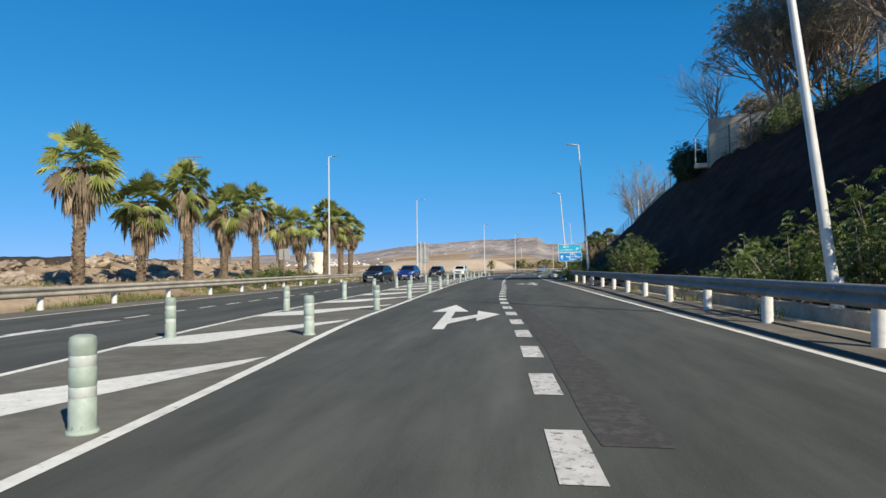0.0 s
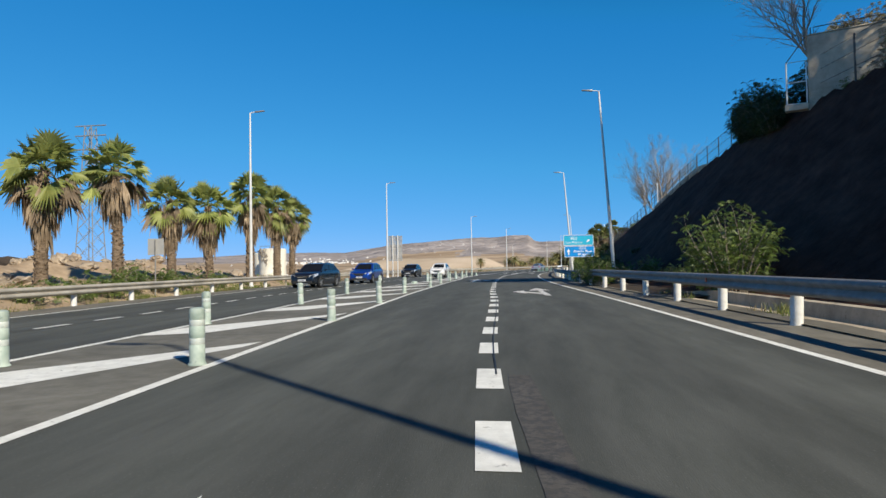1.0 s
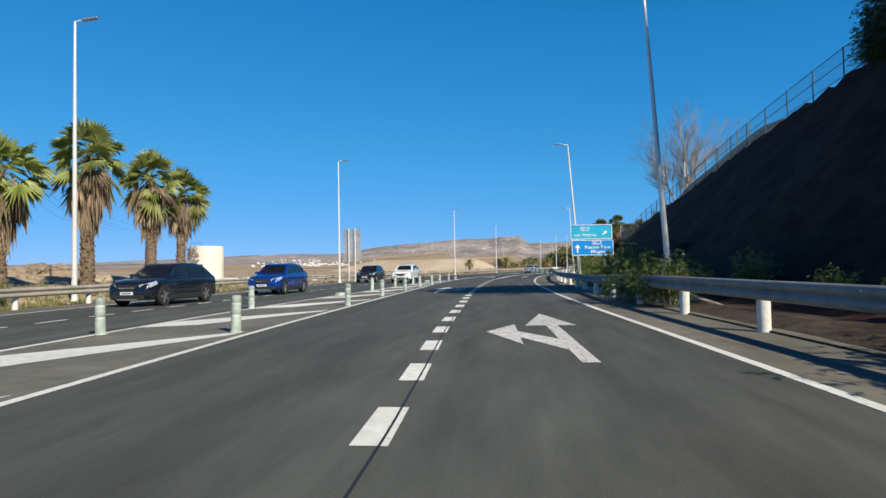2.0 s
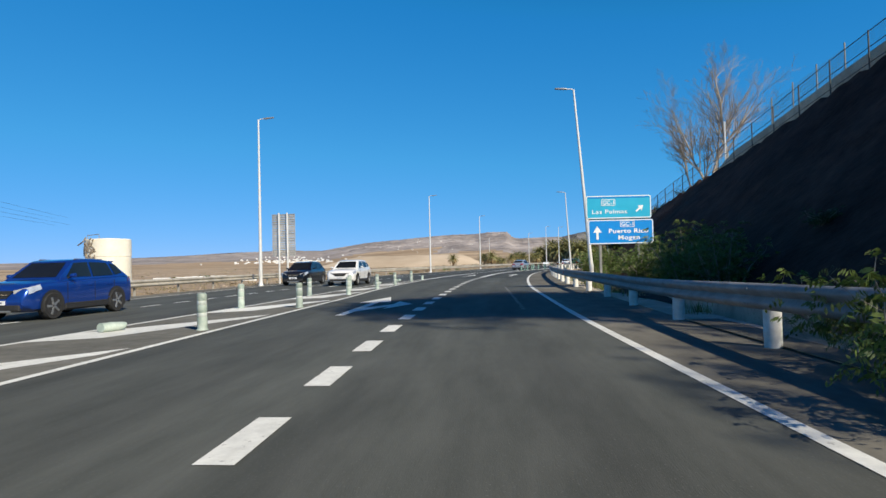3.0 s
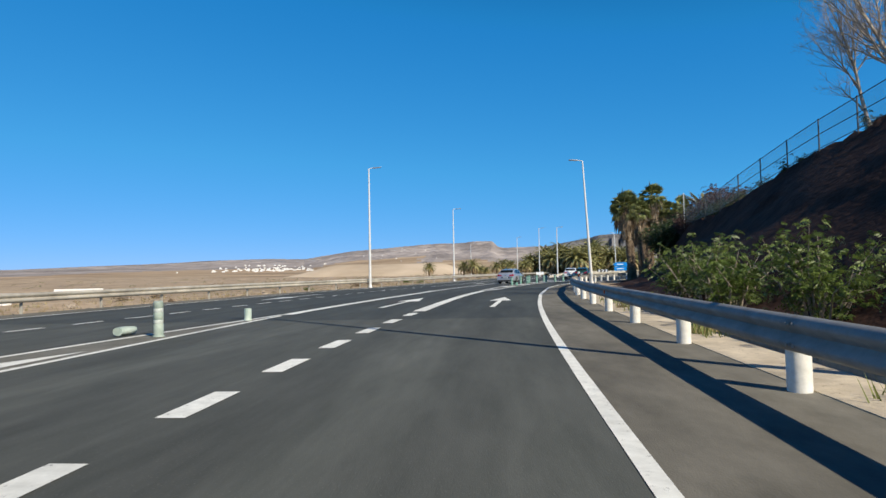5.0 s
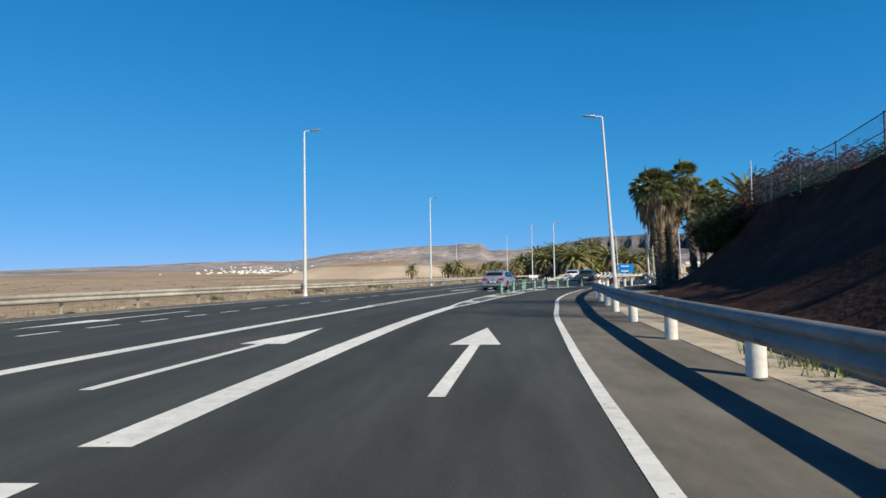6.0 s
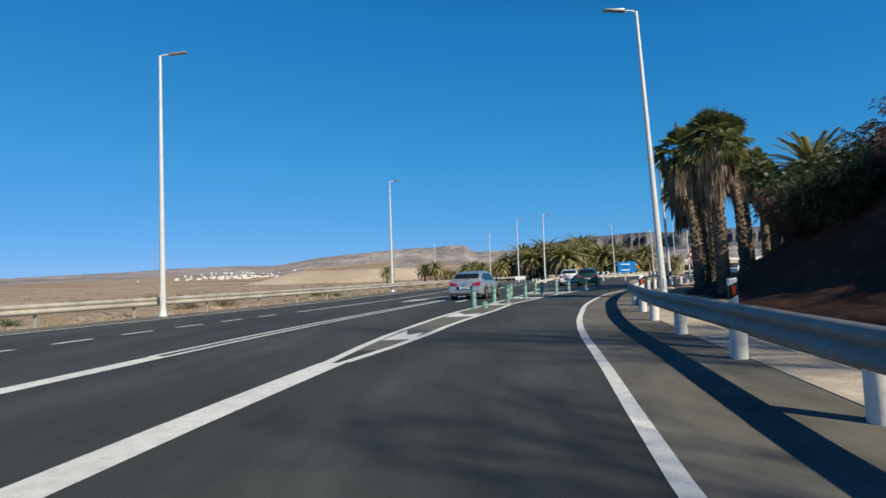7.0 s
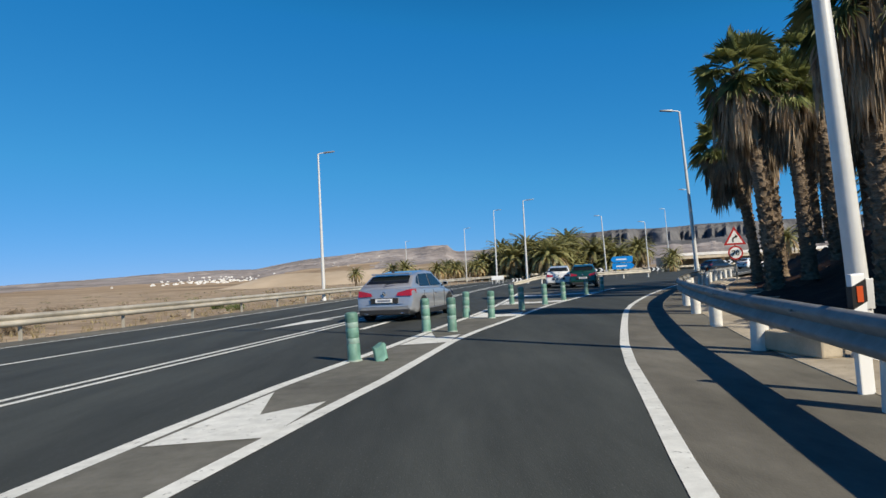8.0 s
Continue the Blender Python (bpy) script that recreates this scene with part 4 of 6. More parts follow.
        mm.f = [tuple(at[i] for i in p.vertices) for p in me.polygons if p.vertices[0] in at]
        part("letter", mm, material, parent, label)
    bpy.data.meshes.remove(me)


def rounded(w, h, r, n=5):
    pts = []
    for cx, cy, a0 in ((w - r, r, -90), (w - r, h - r, 0), (r, h - r, 90), (r, r, 180)):
        for k in range(n + 1):
            a = radians(a0 + 90 * k / n)
            pts.append((cx + r * math.cos(a), cy + r * math.sin(a)))
    return pts


def upright(poly, y0, y1, x=0.0, z=0.0):
    """A polygon in x, z, thick along y."""
    mm = M().prism(poly, y0, y1)
    mm.v = [(px + x, pz, py + z) for px, py, pz in mm.v]
    mm.f = [f[::-1] for f in mm.f]
    return mm


def ring(w, h, r, t, y0, y1, x=0.0, z=0.0):
    a = rounded(w, h, r)
    b = [(px + t, pz + t) for px, pz in rounded(w - 2 * t, h - 2 * t, max(r - t, 0.01))]
    n = len(a)
    mm = M()
    vs = [(px + x, y, pz + z) for y in (y0, y1) for poly in (a, b) for px, pz in poly]
    fs = []
    for i in range(n):
        j = (i + 1) % n
        fs += [(i, j, n + j, n + i), (2 * n + i, 3 * n + i, 3 * n + j, 2 * n + j), (i, 2 * n + i, 2 * n + j, j), (n + i, n + j, 3 * n + j, 3 * n + i)]
    return mm.add(vs, fs)


sign = thing("direction_sign", "teal over blue motorway direction sign on two steel posts", "road sign", at=pose(0.82, 76.9, -0.22, 0, 0, 6) @ Matrix.Scale(1.085, 4))
upper = part("panel", upright(rounded(2.62, 0.93, 0.08), 0.0, 0.03, 0, 2.97), TEAL, sign, "teal upper panel")
lower = part("panel", upright(rounded(2.62, 0.98, 0.08), 0.0, 0.03, 0.06, 1.95), BLUE, sign, "blue lower panel")
part("border", ring(2.60, 0.91, 0.08, 0.035, -0.006, -0.001, 0.01, 2.98), SIGNW, sign)
part("border", ring(2.60, 0.96, 0.08, 0.035, -0.006, -0.001, 0.07, 1.96), SIGNW, sign)
part("top_strip", upright([(0.06, 0), (2.56, 0), (2.52, 0.055), (0.1, 0.055)], -0.004, -0.001, 0, 3.79), BLUE, sign, "blue strip along the upper edge")
part("number_frame", ring(0.56, 0.26, 0.04, 0.018, -0.006, -0.001, 0.62, 3.49), SIGNW, sign)
words("GC-1", 0.46, 0.155, SIGNW, upper, 0.67, 3.54)
words("Las Palmas", 1.40, 0.17, SIGNW, upper, 0.24, 3.17, bold=0.004)
part("number_frame", ring(0.58, 0.26, 0.04, 0.018, -0.006, -0.001, 1.35, 2.62), SIGNW, sign)
words("GC-1", 0.48, 0.155, SIGNW, lower, 1.40, 2.67)
words("Puerto Rico", 1.58, 0.175, SIGNW, lower, 0.89, 2.385)
words("Mogan", 0.86, 0.175, SIGNW, lower, 1.26, 2.12)
arrow = [(-0.045, 0), (0.045, 0), (0.045, 0.28), (0.17, 0.28), (0.0, 0.54), (-0.17, 0.28), (-0.045, 0.28)]
part("arrow", upright(arrow, -0.006, -0.001, 0.43, 2.14), SIGNW, sign, "white arrow pointing up")
c45 = math.cos(radians(50))
s45 = math.sin(radians(50))
part("arrow", upright([(px * 0.72 * c45 + pz * 0.72 * s45, -px * 0.72 * s45 + pz * 0.72 * c45) for px, pz in arrow], -0.006, -0.001, 2.0, 3.24), SIGNW, sign, "white arrow pointing diagonally up")
for px in (0.55, 2.1):
    part("post", M().box(px - 0.05, px + 0.05, 0.05, 0.14, -0.3, 3.85, 0.01), GALV, sign)

# tall sign board seen from the back
board = thing("sign_board", "tall sign board seen from behind, slatted aluminium panels", "road sign", at=pose(-19.35, 94.7, 0.0, 0, 0, -4))
k = 0
z = 2.05
while z < 5.2:
    part("slat", M().box(-0.92, 0.92, -0.02, 0.015, z, z + 0.155, 0.006), ALU, board)
    k += 1
    if k in (5, 6, 9, 12, 13):
        z += 0.178
        continue
    part("slat_lip", M().box(-0.92, 0.92, -0.05, -0.02, z + 0.118, z + 0.155), ALU, board)
    z += 0.178
for px in (-0.33, 0.33):
    part("post", M().tube([(px, -0.12, -0.5), (px, -0.12, 5.32)], 0.07, 12), POLE, board, smooth=40)

small = thing("road_sign", "small grey sign seen from behind on a thin post", "road sign", at=pose(-21.8, 47.0, 0.2))
part("panel", M().box(-0.45, 0.45, -0.012, 0.012, 1.9, 2.75, 0.005), ALU, small)
part("post", M().tube([(0, -0.05, -0.3), (0, -0.05, 2.7)], 0.035, 10), GALV, small)

# curve warning above a speed limit
warn = thing("road_sign", "curve warning triangle above a round speed limit sign", "road sign", at=pose(16.0, 157.0, -0.08, 0, 0, -10) @ Matrix.Scale(0.82, 4))
part("post", M().box(-0.04, 0.04, 0.02, 0.07, -0.7, 3.6, 0.006), GALV, warn)
part("triangle_border", upright([(-0.68, 0), (0.68, 0), (0, 1.18)], -0.02, 0.0, 0, 2.62), SIGNR, warn)
part("triangle_face", upright([(-0.49, 0), (0.49, 0), (0, 0.85)], -0.026, -0.021, 0, 2.73), SIGNW, warn)
part("curve_symbol", upright([(-0.16, 0), (-0.07, 0), (-0.07, 0.18), (0.06, 0.3), (0.06, 0.22), (0.2, 0.36), (0.06, 0.5), (0.06, 0.42), (-0.16, 0.24)], -0.032, -0.027, 0, 2.8), SIGNB, warn)
disc = [(0.46 * math.cos(2 * math.pi * k / 28), 0.46 * math.sin(2 * math.pi * k / 28)) for k in range(28)]
part("disc_border", upright(disc, -0.02, 0.0, 0, 2.1), SIGNR, warn)
face = part("disc_face", upright([(a * 0.78, b * 0.78) for a, b in disc], -0.026, -0.021, 0, 2.1), SIGNW, warn)
words("70", 0.46, 0.32, SIGNB, face, -0.23, 1.94, -0.03)


def marker(x, y):
    t = thing("delineator_post", "white delineator post with black band and red reflector", "delineator", "delineators behind the guardrail", pose(x, y, 0.02, 2, -3, 8))
    part("body", M().box(-0.07, 0.07, -0.03, 0.03, -0.1, 1.05, 0.012), SIGNW, t)
    b = M().add([(-0.073, -0.033, 0.74), (0.073, -0.033, 0.80), (0.073, -0.033, 1.0), (-0.073, -0.033, 0.94), (-0.073, 0.033, 0.74), (0.073, 0.033, 0.80), (0.073, 0.033, 1.0), (-0.073, 0.033, 0.94)], [(0, 1, 2, 3), (7, 6, 5, 4), (0, 4, 5, 1), (1, 5, 6, 2), (2, 6, 7, 3), (3, 7, 4, 0)])
    part("band", b, SIGNB, t)
    part("reflector", M().box(-0.03, 0.03, -0.04, -0.034, 0.8, 0.94), ORANGE, t)


marker(3.02, 119.8)
marker(4.4, 129.6)
marker(13.2, 154.0)


def chevron_sign(x, y, z, w, h, n, rz):
    t = thing("chevron_sign", "black and white chevron board on short posts", "road sign", "chevron boards at the bend", pose(x, y, z, 0, 0, rz))
    part("panel", upright([(0, 0), (w, 0), (w, h), (0, h)], 0, 0.03), SIGNB, t)
    for k in range(n):
        a, s = k * w / n, w / n
        part("chevron", upright([(a + 0.08 * s, 0.03), (a + 0.5 * s, 0.03), (a + 0.95 * s, h / 2), (a + 0.5 * s, h - 0.03), (a + 0.08 * s, h - 0.03), (a + 0.53 * s, h / 2)], -0.008, -0.002), SIGNW, t)
    for px in (0.2 * w, 0.8 * w):
        part("post", M().box(px - 0.03, px + 0.03, 0.03, 0.08, -z - 0.4, h), GALV, t)


chevron_sign(17.0, 197, 0.16, 1.95, 0.5, 3, -12)
chevron_sign(17.0, 197, 0.70, 1.95, 0.5, 3, -12)
chevron_sign(8.3, 199, 0.05, 1.3, 0.45, 3, -8)
chevron_sign(12.3, 202, 0.05, 1.3, 0.45, 3, -8)
chevron_sign(27.5, 208, 0.4, 1.7, 0.5, 3, -12)
chevron_sign(40.0, 215, 0.8, 2.2, 0.6, 3, -12)
t = thing("white_sign", "white horizontal sign panel on four legs", "road sign", at=pose(6.25, 194, -0.25))
part("panel", M().box(-0.7, 0.7, 0, 0.04, 0.7, 1.15, 0.01), SIGNW, t)
for px in (-0.6, -0.2, 0.2, 0.6):
    part("leg", M().box(px - 0.025, px + 0.025, 0.04, 0.08, -0.3, 1.2), POLE, t)
t = thing("direction_sign", "two stacked blue arrow direction signs on a post", "road sign", at=pose(21.4, 198, -0.6, 0, 0, -8) @ Matrix.Scale(0.8, 4))
part("panel", upright([(-1.6, 0.45), (-1.2, 0), (1.6, 0), (1.6, 0.9), (-1.2, 0.9)], 0, 0.04, 0, 2.9), BLUE, t, "blue arrow panel")
part("panel", upright([(-1.6, 0), (1.2, 0), (1.6, 0.45), (1.2, 0.9), (-1.6, 0.9)], 0, 0.04, 0.2, 1.9), BLUE, t, "blue arrow panel")
for zz in (2.25, 3.25):
    part("lettering_bar", M().box(-0.8, 0.7, -0.008, -0.001, zz, zz + 0.2), SIGNW, t)
for px in (-0.8, 0.8):
    part("post", M().box(px - 0.04, px + 0.04, 0.04, 0.12, -0.3, 3.7), GALV, t)

# short guardrail on the island, a far barrier, and the overpass
rail = thing("guardrail", "pale guardrail with a buried end on the island between the roads", "guardrail", at=pose(6.7, 181.0, 0.0, 0, 0, -62.4))
part("beam", beam(lambda y: 0.0, 0.0, 17.0, 1, lambda y: -0.45 * (1 - sm(0.0, 3.2, y))), GALV_OLD, rail, smooth=50)
island_post = post_mesh(0.08, 0.7, POSTW, "post")
for y in (3.2, 6.6, 10.0, 13.4, 16.8):
    part("post", island_post, None, rail, at=pose(-0.12, y, 0.0))
rail = thing("guardrail", "distant pale guardrail across the end of the road", "guardrail")
part("beam", beam(lambda y: 0.0, 0, 68, 1), GALV_OLD, rail, at=pose(14, 226, 0.06, 0, 0, -76))
for x0 in np.arange(14, 80, 3.0):
    part("post", mesh_of("post", M().box(-0.07, 0.07, -0.07, 0.07, -0.4, 0.6), POSTW), None, rail, at=pose(x0, 226.2 + (x0 - 14) * 0.25, 0))
t = thing("overpass", "low pale concrete road overpass with a dark underpass", "bridge", at=pose(75, 263, -0.6, 0, 0, -3))
part("deck", M().box(-24, 40, -5, 5, 2.7, 3.4, 0.06), CONC, t)
part("parapet", M().box(-24, 40, -5.1, -4.9, 3.4, 4.0), WHITE, t, "white parapet")
# wall added behind the piers so that the underpass shows dark
part("back_wall", M().box(-24, 40, 4.0, 4.6, 0, 2.7), CONC, t)
part("abutment", M().box(-26, -24, -5, 5, -0.5, 3.4, 0.05), CONC, t)
for px in (-14, -2, 10, 22, 34):
    part("pier", M().lathe([(0.5, -0.5), (0.5, 2.7)], 14, (px, -3.5, 0)), CONC, t, smooth=40)

# water tank, pylon, walls
t = thing("storage_tank", "weathered cream cylindrical storage tank with stains", "tank", at=pose(-39.9, 104.2, -0.6))
part("shell", M().lathe([(1.92, -1.0), (1.92, 0.02), (1.95, 0.04), (1.95, 1.6), (1.92, 1.62), (1.92, 3.2), (1.95, 3.22), (1.95, 4.78), (1.88, 4.85), (1.8, 4.85)], 36), TANKM, t, smooth=30)
part("roof", M().lathe([(1.86, 4.84), (1.0, 4.92), (0.05, 4.95)], 36), TANKM, t, smooth=40)
part("rail", M().tube([(-1.8, -0.4, 4.85), (-1.8, -0.4, 5.25), (0.3, -1.75, 5.25), (0.3, -1.75, 4.85)], 0.03, 6), BARK, t)
part("pipe", M().tube([(-1.0, -1.75, 5.0), (-1.2, -1.85, 4.6), (-2.2, -1.2, 4.3)], 0.06, 8), BARK, t)
rnd = random.Random(77)
for k in range(16):
    a = radians(rnd.uniform(-175, -75))
    z = rnd.uniform(3.3, 4.9)
    pts = []
    for _ in range(6):
        pts.append((2.0 * math.cos(a), 2.0 * math.sin(a), z))
        a += rnd.gauss(0.02, 0.07)
        z += rnd.gauss(-0.16, 0.16)
    part("dry_vine", M().tube(pts, [0.05, 0.06, 0.05, 0.045, 0.035, 0.02], 5), BARK, t, "dark dry vine clinging to the tank")
t = thing("storage_tank", "smaller cream cylindrical tank behind palms", "tank", at=pose(-43.5, 108.5, -0.6))
part("shell", M().lathe([(1.2, -1.0), (1.2, 4.3), (1.1, 4.4)], 28), TANKM, t, smooth=30)

t = thing("pylon", "slender grey lattice power pylon", "pylon", at=pose(-46.2, 74.0, -0.5))
for sx in (-1, 1):
    for sy in (-1, 1):
        part("leg", M().tube([(sx * 1.1, sy * 1.1, 0), (sx * 0.35, sy * 0.35, 16.5)], 0.05, 6), GALV, t)
mm = M()
for k in range(11):
    z0, z1 = 1.5 * k, 1.5 * (k + 1)
    w0, w1 = 1.1 - 0.75 * z0 / 16.5, 1.1 - 0.75 * z1 / 16.5
    for sx, sy, ex, ey in ((-1, -1, 1, -1), (1, -1, 1, 1), (1, 1, -1, 1), (-1, 1, -1, -1)):
        mm.tube([(sx * w0, sy * w0, z0), (ex * w1, ey * w1, z1)], 0.025, 4)
        mm.tube([(ex * w0, ey * w0, z0), (sx * w1, sy * w1, z1)], 0.025, 4)
part("bracing", mm, GALV, t)
for zz in (14.2, 15.6, 16.6):
    part("cross_arm", M().tube([(-1.7, 0, zz), (1.7, 0, zz)], 0.06, 6), GALV, t)
mm = M()
for zz in (14.2, 15.6):
    for sx in (-1.6, 1.6):
        mm.tube([(-46.2 + sx, 74.0, zz - 0.6), (-70 + sx, 120, zz - 4.5), (-95 + sx, 170, zz - 3)], 0.015, 4)
tagged(part("power_cable", mm, PLASTIC), "thin dark power cables from the pylon", "cable", kind="stuff")


# ---- plants ----
def fan_leaf(m, base, az, el, stalk, size, droop, rnd, blades=19, spread=104):
    """One palmate leaf: a curved stalk and a pleated fan that splits into drooping fingers."""
    d = Vector((math.cos(el) * math.cos(az), math.cos(el) * math.sin(az), math.sin(el)))
    side = Vector((-math.sin(az), math.cos(az), 0))
    nrm = d.cross(side).normalized()
    roll = rnd.gauss(0, 0.5)
    side, nrm = side * math.cos(roll) + nrm * math.sin(roll), nrm * math.cos(roll) - side * math.sin(roll)
    hub = base + d * stalk + Vector((0, 0, -0.13 * stalk * (1 + droop)))
    mid = base + d * stalk * 0.5 + Vector((0, 0, 0.02))
    w0 = side * 0.022
    m.add([base - w0, base + w0, mid + w0, mid - w0, hub + w0 * 0.7, hub - w0 * 0.7], [(0, 1, 2, 3), (3, 2, 4, 5)])
    d2 = (d + Vector((0, 0, -droop * 0.45))).normalized()
    vs, fs = [hub], []
    lens = [size * (0.70 + 0.30 * math.cos(radians(-spread + 2 * spread * k / (blades - 1)) * 0.8)) for k in range(blades)]
    for k in range(blades + 1):
        a = radians(-spread + 2 * spread * (k - 0.5) / (blades - 1))
        ln = lens[min(k, blades - 1)] * 0.55
        vs.append(hub + (d2 * math.cos(a) + side * math.sin(a)) * ln - nrm * 0.035 * size - Vector((0, 0, droop * ln * 0.12)))
    for k in range(blades):
        a = radians(-spread + 2 * spread * k / (blades - 1) + rnd.uniform(-3, 3))
        ln = lens[k] * rnd.uniform(0.88, 1.08)
        vs.append(hub + (d2 * math.cos(a) + side * math.sin(a)) * ln + nrm * 0.02 * size - Vector((0, 0, (0.12 + droop * 0.42) * ln * rnd.uniform(0.5, 1.4))))
        fs += [(0, 1 + k, blades + 2 + k), (0, blades + 2 + k, 2 + k)]
    m.add(vs, fs)


def hang_leaf(m, base, az, el, stalk, size, rnd):
    """One dead leaf, folded and hanging straight down in ragged strands."""
    d = Vector((math.cos(el) * math.cos(az), math.cos(el) * math.sin(az), math.sin(el)))
    side = Vector((-math.sin(az), math.cos(az), 0))
    hub = base + d * stalk
    m.add([base - side * 0.018, base + side * 0.018, hub + side * 0.014, hub - side * 0.014], [(0, 1, 2, 3)])
    vs, fs = [hub], []
    sway = side * rnd.gauss(0, 0.14) + d * rnd.uniform(-0.02, 0.16)
    for k in range(7):
        a = (k - 3) / 3 + rnd.uniform(-0.15, 0.15)
        out = side * a * 0.24 + d * rnd.uniform(-0.06, 0.14) + sway
        w = (side * rnd.uniform(0.5, 1) + d * rnd.uniform(-0.6, 0.6)).normalized() * size * 0.033
        p = hub + out * size * 0.6 - Vector((0, 0, size * 0.5))
        tip = hub + out * size * rnd.uniform(0.5, 0.9) - Vector((0, 0, size * rnd.uniform(0.75, 1.3)))
        q = len(vs)
        vs += [p + w, tip, p - w]
        fs += [(0, q, q + 1), (0, q + 1, q + 2)]
    m.add(vs, fs)


def fan_palm(height, crown, skirt, seed, lean=(0, 0), girth=0.3, leaf=None, leaves=38, dead=80, blade=0.52):
    """height: the growing point; crown: the leaves' reach; skirt: how far the dead leaves hang below the growing point."""
    leaf = leaf or FAN
    rnd = random.Random(seed)
    t = M()
    pts, rad = [], []
    n = 30
    for i in range(n + 1):
        u = i / n
        pts.append((lean[0] * u * u + 0.03 * math.sin(5 * u + seed), lean[1] * u * u, height * u))
        rad.append(girth * (1.22 - 0.42 * u ** 0.6) * (1.05 if i % 2 else 0.95) * (1.3 if i == 0 else 1))
    t.tube(pts, rad, 12)
    # spiral of old leaf bases
    for i in range(int(height * 30)):
        u = (i + rnd.random()) / (height * 30)
        az = i * 2.39996 + rnd.uniform(-0.3, 0.3)
        r = girth * (1.22 - 0.42 * u ** 0.6)
        p = Vector((lean[0] * u * u, lean[1] * u * u, height * u))
        d = Vector((math.cos(az), math.sin(az), 0))
        s = Vector((-d.y, d.x, 0))
        a = p + d * r * 0.88
        out = d * rnd.uniform(0.05, 0.13)
        t.add([a - s * 0.075, a + s * 0.075, a + out + Vector((0, 0, 0.13)) + s * 0.03, a + out + Vector((0, 0, 0.13)) - s * 0.03, a + Vector((0, 0, 0.2))], [(0, 1, 2, 3), (3, 2, 4), (0, 3, 4), (1, 4, 2)])
    top = Vector((lean[0], lean[1], height))
    c, s = M(), M()
    for i in range(leaves):
        u = i / (leaves - 1)
        el = radians(86 - 122 * u ** 0.82 + rnd.uniform(-14, 14))
        az = i * 2.39996 + rnd.uniform(-0.35, 0.35)
        fan_leaf(s if u > 0.8 and rnd.random() < 0.45 else c, top + Vector((0, 0, 0.15 - 0.3 * u)), az, el, crown * 0.52 * rnd.uniform(0.65, 1.2), crown * blade * rnd.uniform(0.75, 1.15), 0.15 + 0.8 * u, rnd)
    for i in range(dead):
        u = rnd.random() ** 1.15
        az = rnd.uniform(0, 6.283)
        el = radians(-20 - 52 * u + rnd.uniform(-10, 10))
        hang_leaf(s, top + Vector((0, 0, -0.05 - 0.62 * skirt * u)), az, el, crown * (0.56 - 0.33 * u) * rnd.uniform(0.6, 1.15), min(skirt, 2.4) * 0.42 * rnd.uniform(0.45, 1.4), rnd)
    return mesh_of("trunk", t, TRUNK, 50), mesh_of("crown", c, leaf), mesh_of("dead_skirt", s, FAN_DEAD)


def place_palm(kind, x, y, z, rz, scale, label, group):
    t = thing("fan_palm", label, "palm tree", group, Matrix.LocRotScale((x, y, z), Euler((0, 0, radians(rz))), (scale,) * 3))
    part("trunk", kind[0], None, t)
    part("crown", kind[1], None, t)
    part("dead_skirt", kind[2], None, t, "hanging skirt of dry brown leaves")
    return t


FAN_KINDS = ((5.4, 1.75, 2.1), (4.4, 1.8, 2.3), (6.0, 1.85, 2.9), (5.2, 1.85, 3.1))
FP = [fan_palm(h, r, sk, 1 + i, ((0.15, 0), (-0.1, 0.1), (0.1, 0.1), (-0.12, 0))[i], (0.22, 0.2, 0.26, 0.24)[i], None, 34, 105 + 14 * i) for i, (h, r, sk) in enumerate(FAN_KINDS)]
rnd = random.Random(3)
for i, (x, y, top, k) in enumerate(((-21.75, 24.3, 7.6, 0), (-23.4, 31.1, 6.5, 1), (-23.7, 36.3, 8.2, 2), (-24.6, 42.5, 7.4, 3), (-24.8, 48.2, 8.3, 0), (-24.7, 53.2, 7.0, 3), (-24.8, 58.0, 7.3, 1), (-23.5, 61.7, 8.4, 2), (-23.7, 67.3, 8.1, 2), (-23.4, 69.9, 7.4, 0))):
    base = ground_z(x, y) - 0.1
    place_palm(FP[k], x, y, base, rnd.uniform(0, 360), (top - base) / (FAN_KINDS[k][0] + 0.74 * FAN_KINDS[k][1]), "fan palm with green crown and brown dead-leaf skirt", "fan palms along the far verge")
TALL = [fan_palm(6.9, 1.5, 2.35, 7, (-0.45, -0.2), 0.23, FAN_SHADED, 54, 170, 0.5), fan_palm(6.9, 1.46, 2.1, 8, (-0.6, 0.1), 0.21, FAN_SHADED, 54, 150, 0.5), fan_palm(7.2, 1.42, 2.4, 9, (-0.45, 0.15), 0.22, FAN_SHADED, 52, 170, 0.5), fan_palm(6.6, 1.45, 2.3, 10, (-1.25, 0.1), 0.19, FAN_SHADED, 52, 150, 0.5)]
TALL_H = (6.9, 6.9, 7.2, 6.6)
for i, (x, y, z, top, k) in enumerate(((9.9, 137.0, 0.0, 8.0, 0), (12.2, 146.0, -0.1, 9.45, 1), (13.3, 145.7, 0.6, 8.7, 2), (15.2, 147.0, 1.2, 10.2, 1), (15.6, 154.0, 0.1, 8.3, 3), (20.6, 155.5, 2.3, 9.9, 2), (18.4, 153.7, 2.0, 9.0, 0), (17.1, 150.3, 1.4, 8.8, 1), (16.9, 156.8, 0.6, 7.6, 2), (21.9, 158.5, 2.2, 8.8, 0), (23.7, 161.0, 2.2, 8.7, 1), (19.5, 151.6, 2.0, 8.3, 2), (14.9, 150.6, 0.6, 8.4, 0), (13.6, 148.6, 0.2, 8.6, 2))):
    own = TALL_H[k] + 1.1
